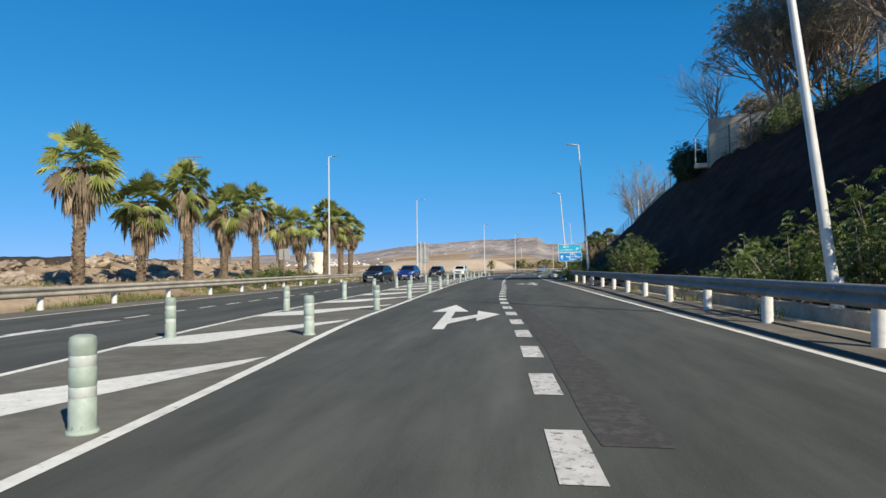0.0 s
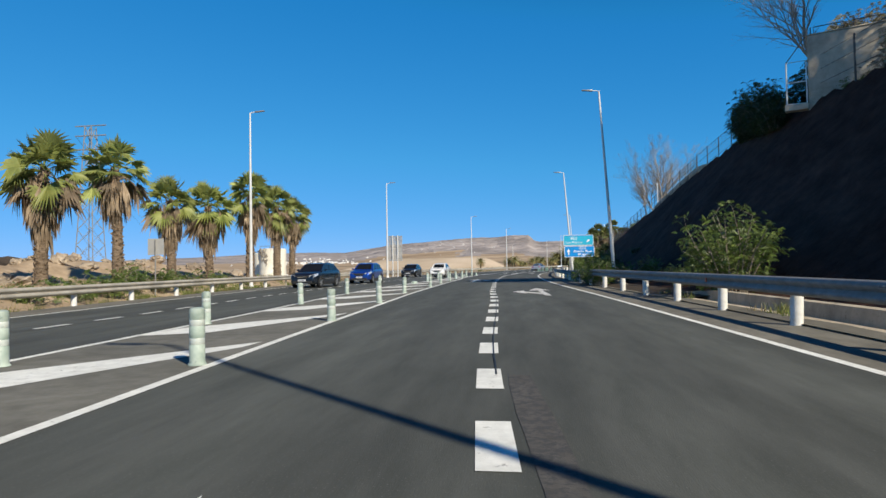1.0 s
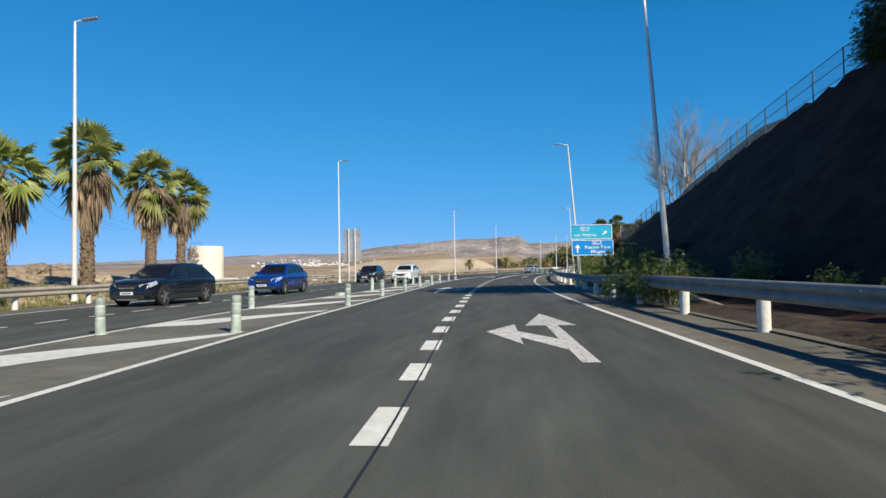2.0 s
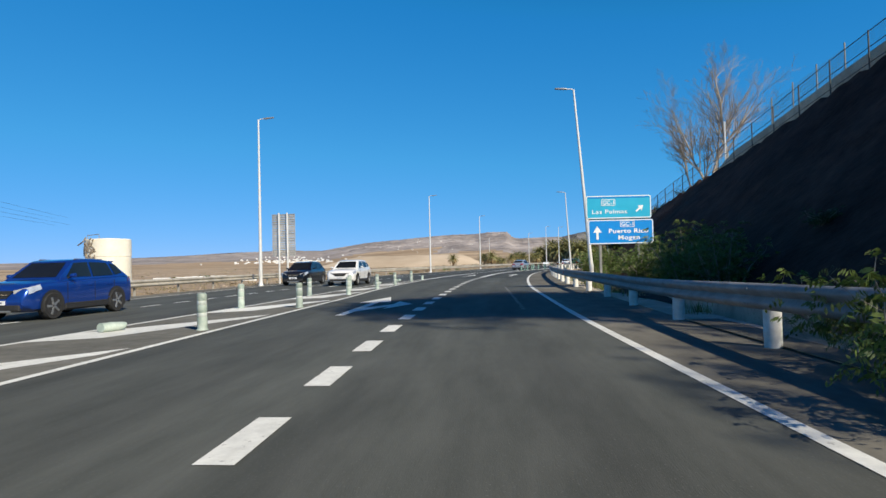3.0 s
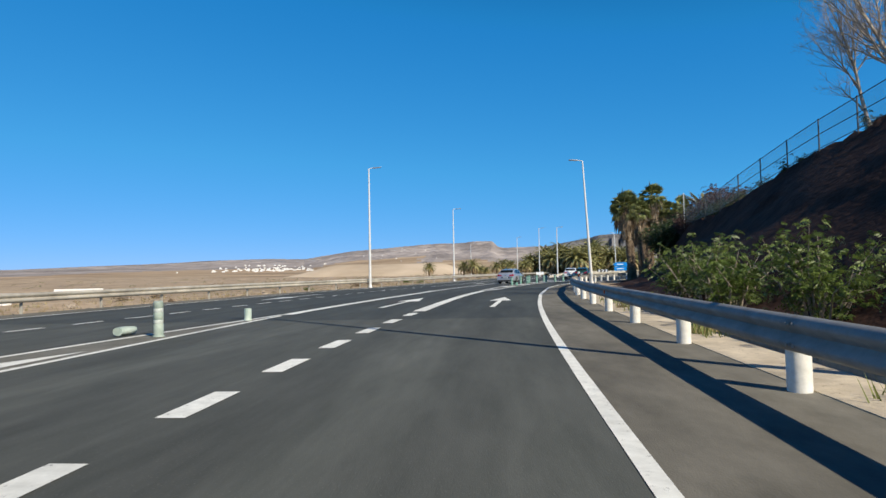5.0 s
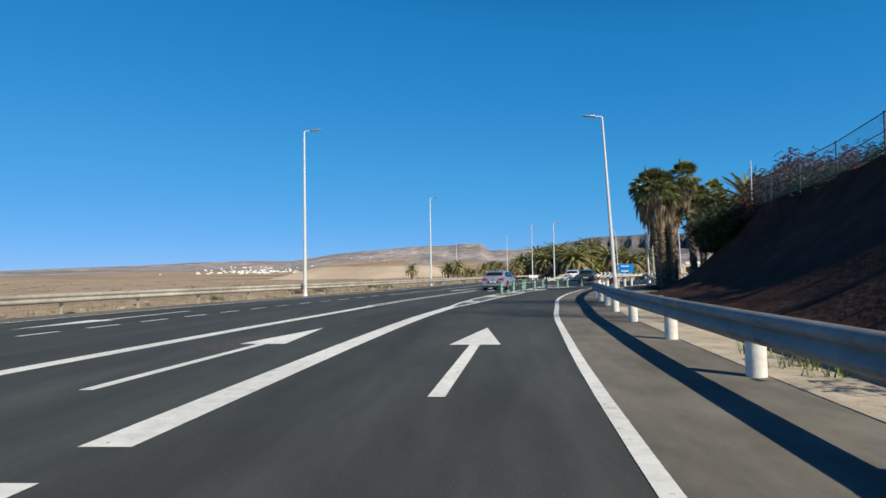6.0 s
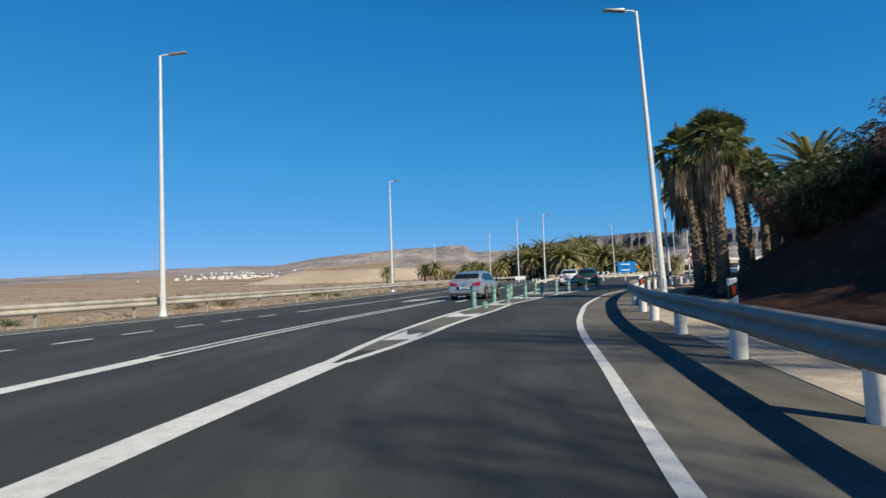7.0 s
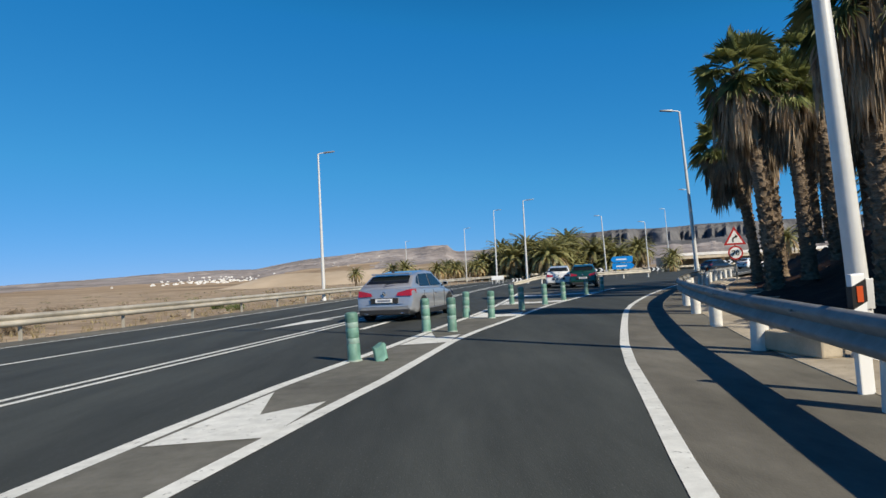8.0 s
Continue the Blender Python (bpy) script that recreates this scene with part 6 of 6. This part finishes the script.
    m.v += [(x + 0.5, y, z - 0.5), (x + 0.5, y, z + h), (x + 0.8, y, z + h), (x + 0.8, y, z - 0.5)]
for i in range(len(ys) - 1):
    for k in range(3):
        q = 4 * i + k
        m.f.append((q, q + 4, q + 5, q + 1))
tagged(part("retaining_wall", m, CONC), "long low grey concrete wall along the crest", "wall", kind="structure")


# ---- verge grass and stones ----
def tufts(m, places, h, rnd, n=9):
    for x, y, z in places:
        for _ in range(n):
            a, ln = rnd.uniform(0, 6.283), h * rnd.uniform(0.5, 1.3)
            b = Vector((x + rnd.gauss(0, 0.08), y + rnd.gauss(0, 0.08), z))
            e = b + Vector((math.cos(a) * ln * 0.5, math.sin(a) * ln * 0.5, ln))
            s = Vector((-math.sin(a), math.cos(a), 0)) * 0.012
            m.add([b - s, b + s, e], [(0, 1, 2)])


rnd = random.Random(17)
g, s = M(), M()
pl, ps = [], []
for _ in range(4200):
    y = rnd.uniform(-5, 78)
    x = rail_left(y) - abs(rnd.gauss(0, 1.9)) - 0.1
    if fbm(x * 0.25, y * 0.25, 11) > -0.05:
        pl.append((x, y, ground_z(x, y) - 0.02))
for _ in range(1900):
    y = rnd.uniform(5, 200)
    x = rail_left(y) - abs(rnd.gauss(0, 7)) - 0.3
    ps.append((x, y, ground_z(x, y) - 0.02))
for _ in range(26):
    yc = rnd.uniform(6, 112)
    for _ in range(rnd.randrange(3, 9)):
        y = yc + rnd.gauss(0, 0.35)
        (pl if rnd.random() < 0.6 else ps).append((rail_right(y) + 0.85 + rnd.gauss(0, 0.12), y, 0.02))
near = random.Random(61)
for yc, n in ((78.4, 16), (77.3, 10), (76.4, 14), (75.6, 8), (74.8, 6), (72.5, 7), (69.8, 6)):
    for _ in range(n):
        y = yc + near.gauss(0, 0.28)
        (pl if near.random() < 0.7 else ps).append((rail_right(y) + 0.72 + abs(near.gauss(0, 0.14)), y, 0.02))
tufts(g, pl, 0.26, rnd)
tufts(s, ps, 0.22, rnd)
tagged(part("verge_grass", g, GRASS), "yellow-green grass tufts along the verge", "grass", kind="stuff")
tagged(part("dry_grass", s, STRAW), "straw-coloured dry grass tufts on stony ground", "grass", kind="stuff")
# low bushes on the left side
for x, y, k, sc in ((-21.6, 41.0, 3, 1.0), (-21.9, 43.6, 3, 1.25), (-22.4, 45.8, 1, 0.8), (-22.6, 48.4, 3, 1.2), (-22.8, 51.0, 3, 1.1), (-21.4, 38.4, 3, 0.9), (-23.0, 55.0, 3, 1.0), (-21.0, 35.0, 3, 0.7)):
    place_shrub(k, x, y, ground_z(x, y) - 0.1, sc, rnd.uniform(0, 360), 1, "low green bush on the roadside verge", "bushes on the roadside verge")
for i in range(26):
    y = rnd.uniform(112, 210)
    x = edge_left(y) - rnd.uniform(5, 30)
    place_shrub(3, x, y, ground_z(x, y) - 0.1, rnd.uniform(0.35, 0.75), rnd.uniform(0, 360), rnd.choice((4, 4, 1)), "low olive scrub bush on the desert plain", "scrub on the plain")

stone = M()
bm = bmesh.new()
bmesh.ops.create_icosphere(bm, subdivisions=3, radius=1)
for v in bm.verts:
    v.co *= 1 + 0.42 * fbm(v.co.x * 1.9, v.co.y * 1.9, v.co.z * 1.9)
    v.co.z *= 0.7
stone.take(bm)
SM = mesh_of("boulder", stone, RUBBLE, 22)
for i in range(120):
    y = rnd.uniform(8, 74)
    d = rnd.uniform(7.5, 17)
    x = edge_left(y) - 2.3 - d
    sc = rnd.choice((0.15, 0.2, 0.3, 0.45, 0.6)) * rnd.uniform(0.8, 1.3)
    ob = new("boulder", SM)
    ob.matrix_basis = Matrix.LocRotScale((x, y, ground_z(x, y) + 0.1 * sc), Euler((rnd.uniform(-0.4, 0.4), rnd.uniform(-0.4, 0.4), rnd.uniform(0, 6.28))), (sc * rnd.uniform(0.8, 1.5), sc, sc * rnd.uniform(0.7, 1.1)))
    tagged(ob, "rough tan boulder on the rubble bank", "rock", "boulders on the bank")
for i in range(70):
    y = rnd.uniform(18, 46)
    x = edge_left(y) - 2.3 - rnd.uniform(6.0, 10.5)
    sc = rnd.choice((0.25, 0.35, 0.5, 0.75)) * rnd.uniform(0.8, 1.2)
    ob = new("boulder", SM)
    ob.matrix_basis = Matrix.LocRotScale((x, y, ground_z(x, y) + 0.05 * sc), Euler((rnd.uniform(-0.4, 0.4), rnd.uniform(-0.4, 0.4), rnd.uniform(0, 6.28))), (sc * rnd.uniform(0.8, 1.6), sc, sc * rnd.uniform(0.6, 1.0)))
    tagged(ob, "rough tan boulder on the rubble bank", "rock", "boulders on the bank")
specks = M()
for i in range(900):
    y = 90 + 520 * rnd.random() ** 1.6
    x = edge_left(min(y, 250)) - 9 - 300 * rnd.random() ** 1.5
    if fbm(x * 0.02, y * 0.02, 5) < -0.15:
        continue
    w = rnd.uniform(0.12, 0.42) * (1 + (y - 90) / 260)
    for _ in range(5):
        sprays(specks, Vector((x + rnd.gauss(0, w), y + rnd.gauss(0, w), ground_z(x, y) + rnd.uniform(0.0, 0.5) * w)), Vector((0, 0, 0.7)), 3, w, rnd)
tagged(part("desert_scrub", specks, OLIVE), "scattered low dusty scrub across the desert plain", "scrub", kind="stuff")
for i in range(170):
    y = rnd.uniform(68, 205)
    x = rail_left(y) - 0.5 - abs(rnd.gauss(0, 2.2))
    sc = rnd.choice((0.08, 0.11, 0.15, 0.22)) * rnd.uniform(0.8, 1.3)
    ob = new("stone", SM)
    ob.matrix_basis = Matrix.LocRotScale((x, y, ground_z(x, y) + 0.1 * sc), Euler((rnd.uniform(-0.4, 0.4), rnd.uniform(-0.4, 0.4), rnd.uniform(0, 6.28))), (sc * rnd.uniform(0.8, 1.7), sc, sc * rnd.uniform(0.6, 1.0)))
    tagged(ob, "pale loose stone behind the guardrail", "rock", "stones along the far verge")
# low white blocks on the plain, standing for plastic greenhouse sheeting
for x, y, w in ((-34, 118, 3.0), (-41, 122, 4.0), (-48, 127, 2.2), (-30, 113, 1.6), (-58, 160, 6)):
    ob = part("white_sheeting", M().box(-w / 2, w / 2, -0.25, 0.25, -0.3, 0.55, 0.06), WHITE, at=pose(x, y, ground_z(x, y), 0, 0, rnd.uniform(-20, 20)))
    tagged(ob, "low white block standing for plastic sheeting on the plain", "wall")
ob = part("stone_block", M().box(-0.55, 0.55, -0.16, 0.16, 0, 0.26, 0.03), CONC, at=pose(5.2, 132.0, 0.02, 0, 0, 97))
tagged(ob, "beige concrete block lying behind the guardrail", "block")


# ---- cars ----
def car(x, y, rz, paint, label, L=4.3, Wd=1.82, H=1.46, suv=False, rim=None, group=""):
    """A five-door car; local front along +y, on its wheels at z = 0."""
    t = thing("car", label, "car", group, pose(x, y, 0.0, 0, 0, rz))
    hw, g = Wd / 2, 0.24 if suv else 0.19
    belt = H * (0.66 if suv else 0.64)
    R = 0.36 if suv else 0.32
    front, rear = L / 2, -L / 2
    # side profile of the upper edge and the plan half width along the length
    st = [(-1.0, 0.50, 0.80), (-0.985, 0.58, 0.90), (-0.955, 0.97, 0.955), (-0.90, 1.03, 0.985), (-0.6, 1.02, 1.0), (-0.2, 1.0, 1.0), (0.2, 0.985, 1.0), (0.42, 0.965, 0.995), (0.60, 0.915, 0.985), (0.80, 0.84, 0.965), (0.91, 0.76, 0.92), (0.965, 0.66, 0.85), (0.99, 0.55, 0.78), (1.0, 0.45, 0.74)]
    if suv:
        st = st[:8] + [(0.60, 0.945, 0.985), (0.80, 0.895, 0.97), (0.90, 0.845, 0.935), (0.955, 0.77, 0.88), (0.985, 0.64, 0.82), (1.0, 0.50, 0.78)]
    m = M()
    n = 11
    for u, zt, w in st:
        yy = u * front
        top = belt * zt
        low = g + (0.16 if abs(u) > 0.985 else 0.06 if abs(u) > 0.95 else 0.0)
        b = hw * w
        sec = [(b * 0.80, low), (b * 0.97, low + 0.07), (b, low + 0.26 * (top - low)), (b * 0.985, low + 0.55 * (top - low)), (b * 0.995, low + 0.72 * (top - low)), (b * 0.955, low + 0.93 * (top - low)), (b * 0.86, top), (b * 0.6, top + 0.025), (b * 0.3, top + 0.04), (0, top + 0.045)]
        full = sec + [(-px, pz) for px, pz in sec[-2::-1]]
        n = len(full)
        m.v += [(px, yy, pz) for px, pz in full]
    for i in range(len(st) - 1):
        for k in range(n - 1):
            q = i * n + k
            m.f.append((q, q + n, q + n + 1, q + 1))
        m.f.append((i * n + n - 1, (i + 1) * n + n - 1, (i + 1) * n, i * n))
    m.f.append(tuple(range(n)))
    m.f.append(tuple((len(st) - 1) * n + k for k in range(n - 1, -1, -1)))
    part("body", m, paint, t, smooth=38)
    # cabin
    zb = belt * 0.99
    zr = H
    if suv:
        A, B, C, D, E = (0.47 * front, zb * 0.99), (0.13 * front, zr - 0.05), (-0.15 * front, zr), (-0.66 * front, zr - 0.07), (-0.93 * front, zb + 0.05)
    else:
        A, B, C, D, E = (0.50 * front, zb * 0.985), (0.12 * front, zr - 0.04), (-0.12 * front, zr), (-0.66 * front, zr - 0.13), (-0.93 * front, zb + 0.10)
    B2, C2 = ((B[0] + C[0]) / 2, (B[1] + C[1]) / 2 + 0.012), ((C[0] + D[0]) / 2, (C[1] + D[1]) / 2 + 0.022)
    wb, wt = hw * 0.90, hw * 0.70
    bm = bmesh.new()
    rows = []
    for yy, zz in (A, B, B2, C, C2, D, E):
        w = wb - (wb - wt) * (zz - zb) / (zr - zb)
        rows.append([bm.verts.new((-w, yy, zz)), bm.verts.new((w, yy, zz))])
    lows = [[bm.verts.new((-wb, yy, zb - 0.08)), bm.verts.new((wb, yy, zb - 0.08))] for yy in (A[0], E[0])]
    for i in range(6):
        bm.faces.new((rows[i][0], rows[i][1], rows[i + 1][1], rows[i + 1][0]))
    bm.faces.new((lows[0][0], lows[0][1], rows[0][1], rows[0][0]))
    bm.faces.new((rows[6][0], rows[6][1], lows[1][1], lows[1][0]))
    for s in (0, 1):
        loop = [lows[0][s]] + [r[s] for r in rows] + [lows[1][s]]
        bm.faces.new(loop if s == 0 else loop[::-1])
    bmesh.ops.recalc_face_normals(bm, faces=bm.faces[:])
    bmesh.ops.bevel(bm, geom=[e for e in bm.edges if all(v.co.z > zb for v in e.verts)], offset=0.10, segments=4, profile=0.55, affect="EDGES")
    part("cabin", M().take(bm), paint, t, smooth=40)

    def width(zz):
        return wb - (wb - wt) * (zz - zb) / (zr - zb)

    def pane(name, pts, label=""):
        part(name, M().add(pts, [tuple(range(len(pts)))]), GLASS, t, label)

    def across(P, Q, a, b, off, inset):
        """A pane across the car between side points P and Q."""
        out = []
        nrm = Vector((0, -(Q[1] - P[1]), Q[0] - P[0])).normalized()
        if nrm.z < 0:
            nrm = -nrm
        for u, s in ((a, -1), (a, 1), (b, 1), (b, -1)):
            yy, zz = P[0] + (Q[0] - P[0]) * u, P[1] + (Q[1] - P[1]) * u
            out.append((s * (width(zz) - inset), yy + nrm.y * off, zz + nrm.z * off))
        return out

    pane("windscreen", across(A, B, 0.12, 0.88, 0.008, 0.14))
    pane("rear_window", across(D, E, 0.10, 0.78, 0.008, 0.10))
    for s in (-1, 1):
        def at(yy, zz):
            return (s * (width(zz) + 0.006), yy, zz)

        zl, zh = zb + 0.05, zr - 0.12
        f1 = [at(A[0] - 0.28 * front * 0.5, zl), at(B[0] - 0.02, zh), at(-0.13 * front, zh + 0.02), at(-0.14 * front, zl)]
        f2 = [at(-0.18 * front, zl), at(-0.17 * front, zh + 0.02), at(-0.52 * front, zh - 0.0), at(-0.60 * front, zl + 0.02)]
        f3 = [at(-0.63 * front, zl + 0.05), at(-0.555 * front, zh - 0.03), at(-0.64 * front, zh - 0.10), at(-0.71 * front, zl + 0.12)] if not suv else [at(-0.64 * front, zl + 0.03), at(-0.57 * front, zh - 0.02), at(-0.70 * front, zh - 0.07), at(-0.80 * front, zl + 0.08)]
        for nm, q in (("front_side_window", f1), ("rear_side_window", f2), ("quarter_window", f3)):
            pane(nm, q if s < 0 else q[::-1])
        my = A[0] - 0.16 * front
        mm_ = M().box(-0.085, 0.085, -0.05, 0.07, -0.06, 0.06, 0.03)
        mm_.v = [(px * (1 - 0.25 * (py > 0)), py - 0.12 * abs(px), pz * (1 - 0.25 * (py > 0))) for px, py, pz in mm_.v]
        mirror = part("mirror", mm_.move(Matrix.Translation((s * (hw + 0.07), my, zb + 0.09))), paint, t, smooth=50)
        part("mirror_arm", M().tube([(s * (hw - 0.08), my + 0.02, zb + 0.02), (s * (hw + 0.03), my + 0.01, zb + 0.06)], 0.025, 6), PLASTIC, mirror)
        part("mirror_glass", M().box(s * (hw + 0.07) - 0.06, s * (hw + 0.07) + 0.06, my - 0.062, my - 0.056, zb + 0.05, zb + 0.13), GLASS, mirror)
        part("sill", M().box(s * (hw - 0.06) - 0.045, s * (hw - 0.06) + 0.07, -0.42 * front, 0.42 * front, g - 0.03, g + 0.11, 0.02), PLASTIC, t, "black sill")
        for yy in (0.36 * front, -0.15 * front, -0.55 * front):
            part("door_seam", M().box(s * hw * 0.996 - 0.004, s * hw * 0.996 + 0.004, yy - 0.006, yy + 0.006, g + 0.14, belt * 0.92), PLASTIC, t)
        for yy in (-0.05 * front, -0.45 * front):
            part("door_handle", M().box(s * (hw + 0.005) - 0.015, s * (hw + 0.005) + 0.015, yy - 0.1, yy + 0.1, belt * 0.80, belt * 0.80 + 0.03, 0.008), paint, t)
        # lamps
        q = M().add([(s * hw * 0.40, rear - 0.012 + 0.05, belt * 0.80), (s * hw * 0.88, rear + 0.045, belt * 0.79), (s * hw * 0.965, rear + 0.30, belt * 0.86), (s * hw * 0.955, rear + 0.28, belt * 0.985), (s * hw * 0.86, rear + 0.07, belt * 0.99), (s * hw * 0.45, rear + 0.055, belt * 0.90)], [(0, 1, 4, 5) if s < 0 else (5, 4, 1, 0), (1, 2, 3, 4) if s < 0 else (4, 3, 2, 1)])
        q.v = [(px * 1.012, py - 0.012, pz) for px, py, pz in q.v]
        part("tail_lamp", q, REDLENS, t, "red tail lamp")
        q = M().add([(s * hw * 0.50, 0.972 * front, belt * 0.64), (s * hw * 0.90, 0.925 * front, belt * 0.66), (s * hw * 0.99, 0.78 * front, belt * 0.77), (s * hw * 0.95, 0.79 * front, belt * 0.88), (s * hw * 0.84, 0.915 * front, belt * 0.82), (s * hw * 0.5, 0.975 * front, belt * 0.75)], [(0, 1, 4, 5), (1, 2, 3, 4)])
        q.v = [(px * 1.02, py + 0.03, pz) for px, py, pz in q.v]
        part("headlamp", q, CLEARLENS, t, "clear headlamp")
        # wheels
        for wy in (0.615 * front, -0.60 * front):
            # black disc proud of the body; stands for the shaded wheel well
            arch = M()
            kk = 20
            ra = R + 0.075
            xo = s * (hw * 0.985)
            pts = [(xo + s * 0.012, wy + ra * math.cos(a), max(R + ra * math.sin(a), g - 0.02)) for a in [math.pi * (-0.15 + 1.3 * j / kk) for j in range(kk + 1)]]
            arch.add(pts, [tuple(range(len(pts)))[::s]])
            part("wheel_arch", arch, PLASTIC, t, "black arch disc, dark for the shade in the wheel well")
            wheel = part("wheel", M().lathe([(R * 0.66, -0.02), (R * 0.93, -0.015), (R, 0.03), (R, 0.18), (R * 0.93, 0.215), (R * 0.68, 0.21), (R * 0.66, 0.17)], 28).move(Matrix.Translation((s * (hw - 0.185), wy, R)) @ Matrix.Rotation(radians(90 * s), 4, "Y")), RUBBER, t, "black tyre", 40)
            rm = M().lathe([(R * 0.2, 0.17), (R * 0.62, 0.15), (R * 0.68, 0.19), (R * 0.69, 0.20)], 28)
            part("rim_dish", rm.move(Matrix.Translation((s * (hw - 0.18), wy, R)) @ Matrix.Rotation(radians(90 * s), 4, "Y")), RIM_DK, wheel, smooth=40)
            for k in range(5):
                sp = M().box(-R * 0.09, R * 0.09, R * 0.08, R * 0.66, 0.185, 0.212, 0.008)
                part("spoke", sp.move(Matrix.Translation((s * (hw - 0.18), wy, R)) @ Matrix.Rotation(radians(90 * s), 4, "Y") @ Matrix.Rotation(radians(72 * k), 4, "Z")), rim or RIM, wheel)
    part("rear_bumper_insert", M().box(-hw * 0.84, hw * 0.84, rear - 0.028, rear + 0.10, g + 0.02, g + 0.17, 0.03), PLASTIC, t, "black lower bumper")
    part("front_bumper_insert", M().box(-hw * 0.72, hw * 0.72, front - 0.08, front + 0.022, g + 0.03, g + 0.2, 0.03), PLASTIC, t, "black lower air intake")
    if suv:
        part("grille", upright([(-hw * 0.30, 0.0), (hw * 0.30, 0.0), (hw * 0.52, 0.20), (-hw * 0.52, 0.20)], front - 0.10, front + 0.004, 0, belt * 0.56), PLASTIC, t, "dark grille")
        part("grille_bar", M().box(-hw * 0.36, hw * 0.36, front - 0.02, front + 0.012, belt * 0.56 + 0.085, belt * 0.56 + 0.105), CHROME, t)
        part("skid_plate", M().box(-hw * 0.45, hw * 0.45, front - 0.05, front + 0.03, g + 0.0, g + 0.06, 0.015), RIM, t, "grey skid plate")
        for s in (-1, 1):
            part("roof_rail", M().tube([(s * wt * 0.84, B[0] - 0.1, zr - 0.09), (s * wt * 0.86, B[0] - 0.22, zr - 0.012), (s * wt * 0.86, D[0] + 0.34, zr - 0.025), (s * wt * 0.84, D[0] + 0.2, zr - 0.1)], 0.018, 6), RIM, t, "grey roof rail")
            part("side_cladding", M().box(s * (hw - 0.04) - 0.05, s * (hw - 0.04) + 0.05, -0.40 * front, 0.40 * front, g, g + 0.17, 0.02), PLASTIC, t, "black door cladding")
            part("fog_lamp", M().lathe([(0.055, 0.0), (0.055, 0.02), (0.03, 0.028)], 14).move(Matrix.Translation((s * hw * 0.66, front * 0.975 + 0.02, g + 0.2)) @ Matrix.Rotation(radians(-90), 4, "X")), CLEARLENS, t)
    else:
        part("grille", M().box(-hw * 0.45, hw * 0.45, front - 0.10, front - 0.0, belt * 0.58, belt * 0.70, 0.02), PLASTIC, t, "dark grille")
    part("badge", M().lathe([(0.055, 0), (0.055, 0.012), (0.045, 0.016)], 16).move(Matrix.Translation((0, rear + 0.022, belt * 0.88)) @ Matrix.Rotation(radians(90), 4, "X")), CHROME, t)
    plate = part("number_plate", M().box(-0.26, 0.26, rear - 0.035, rear - 0.01, belt * 0.60, belt * 0.60 + 0.11, 0.004), PLATE, t, "white plate with plain bars")
    part("plate_bar", M().box(-0.19, 0.2, rear - 0.039, rear - 0.0345, belt * 0.60 + 0.03, belt * 0.60 + 0.08), PLATEBAR, plate)
    plate = part("number_plate", M().box(-0.26, 0.26, front + 0.015, front + 0.035, g + 0.2, g + 0.31, 0.004), PLATE, t, "white plate with plain bars")
    part("plate_bar", M().box(-0.19, 0.2, front + 0.0345, front + 0.039, g + 0.23, g + 0.28), PLATEBAR, plate)
    part("plate_recess", M().box(-0.42, 0.42, rear - 0.008, rear + 0.05, belt * 0.57, belt * 0.60 + 0.13, 0.01), PLASTIC, t)
    part("roof_spoiler", M().box(-wt * 0.95, wt * 0.95, D[0] - 0.16, D[0] + 0.05, zr - 0.10, zr - 0.06, 0.015), paint, t)
    for s in (-1, 1):
        part("exhaust_tip", M().box(s * 0.55 - 0.07, s * 0.55 + 0.07, rear - 0.05, rear + 0.05, g + 0.03, g + 0.08, 0.012), CHROME, t)
    part("hatch_seam", M().box(-hw * 0.62, hw * 0.62, rear - 0.012, rear + 0.03, belt * 0.545, belt * 0.553), PLASTIC, t)
    if not suv:
        part("rear_wiper", M().tube([(0, E[0] - 0.02, E[1] + 0.02), (0.05, E[0] - 0.012, E[1] + 0.05), (0.32, E[0] + 0.012, E[1] + 0.085)], 0.012, 5), PLASTIC, t)
        part("rear_crease", M().box(-hw * 0.80, hw * 0.80, rear - 0.010, rear + 0.05, belt * 0.47, belt * 0.485, 0.004), paint, t)
        part("aerial", M().box(-0.02, 0.02, -0.66 * front, -0.58 * front, zr - 0.05, zr + 0.04, 0.01), PLASTIC, t)
    return t


car(-0.5, 143.7, -17, SILVER, "silver hatchback with red tail lamps on the open road", 4.2, 1.82, 1.45)
car(-16.7, 57.2, 176, NAVY, "dark blue-grey SUV on the oncoming carriageway", 4.5, 1.86, 1.62, True)
car(-15.6, 66.2, 179, BLUECAR, "bright blue SUV on the oncoming carriageway", 4.35, 1.8, 1.63, True)
car(-16.6, 91.1, 178, BLACKCAR, "black compact SUV on the oncoming carriageway", 4.2, 1.8, 1.58, True)
car(-12.75, 88.6, 178, WHITECAR, "white SUV on the oncoming carriageway", 4.4, 1.82, 1.6, True)
car(8.7, 168.6, -12, WHITECAR, "white hatchback further ahead on the road", 4.2, 1.8, 1.5)
car(9.9, 166.0, -15, GREENCAR, "dark green hatchback ahead on the slip road", 4.0, 1.75, 1.5)
car(36.0, 206.0, -60, NAVY, "dark car at the far junction", 4.3, 1.8, 1.5)
car(43.0, 211.0, -60, WHITECAR, "white car at the far junction", 4.3, 1.8, 1.5)
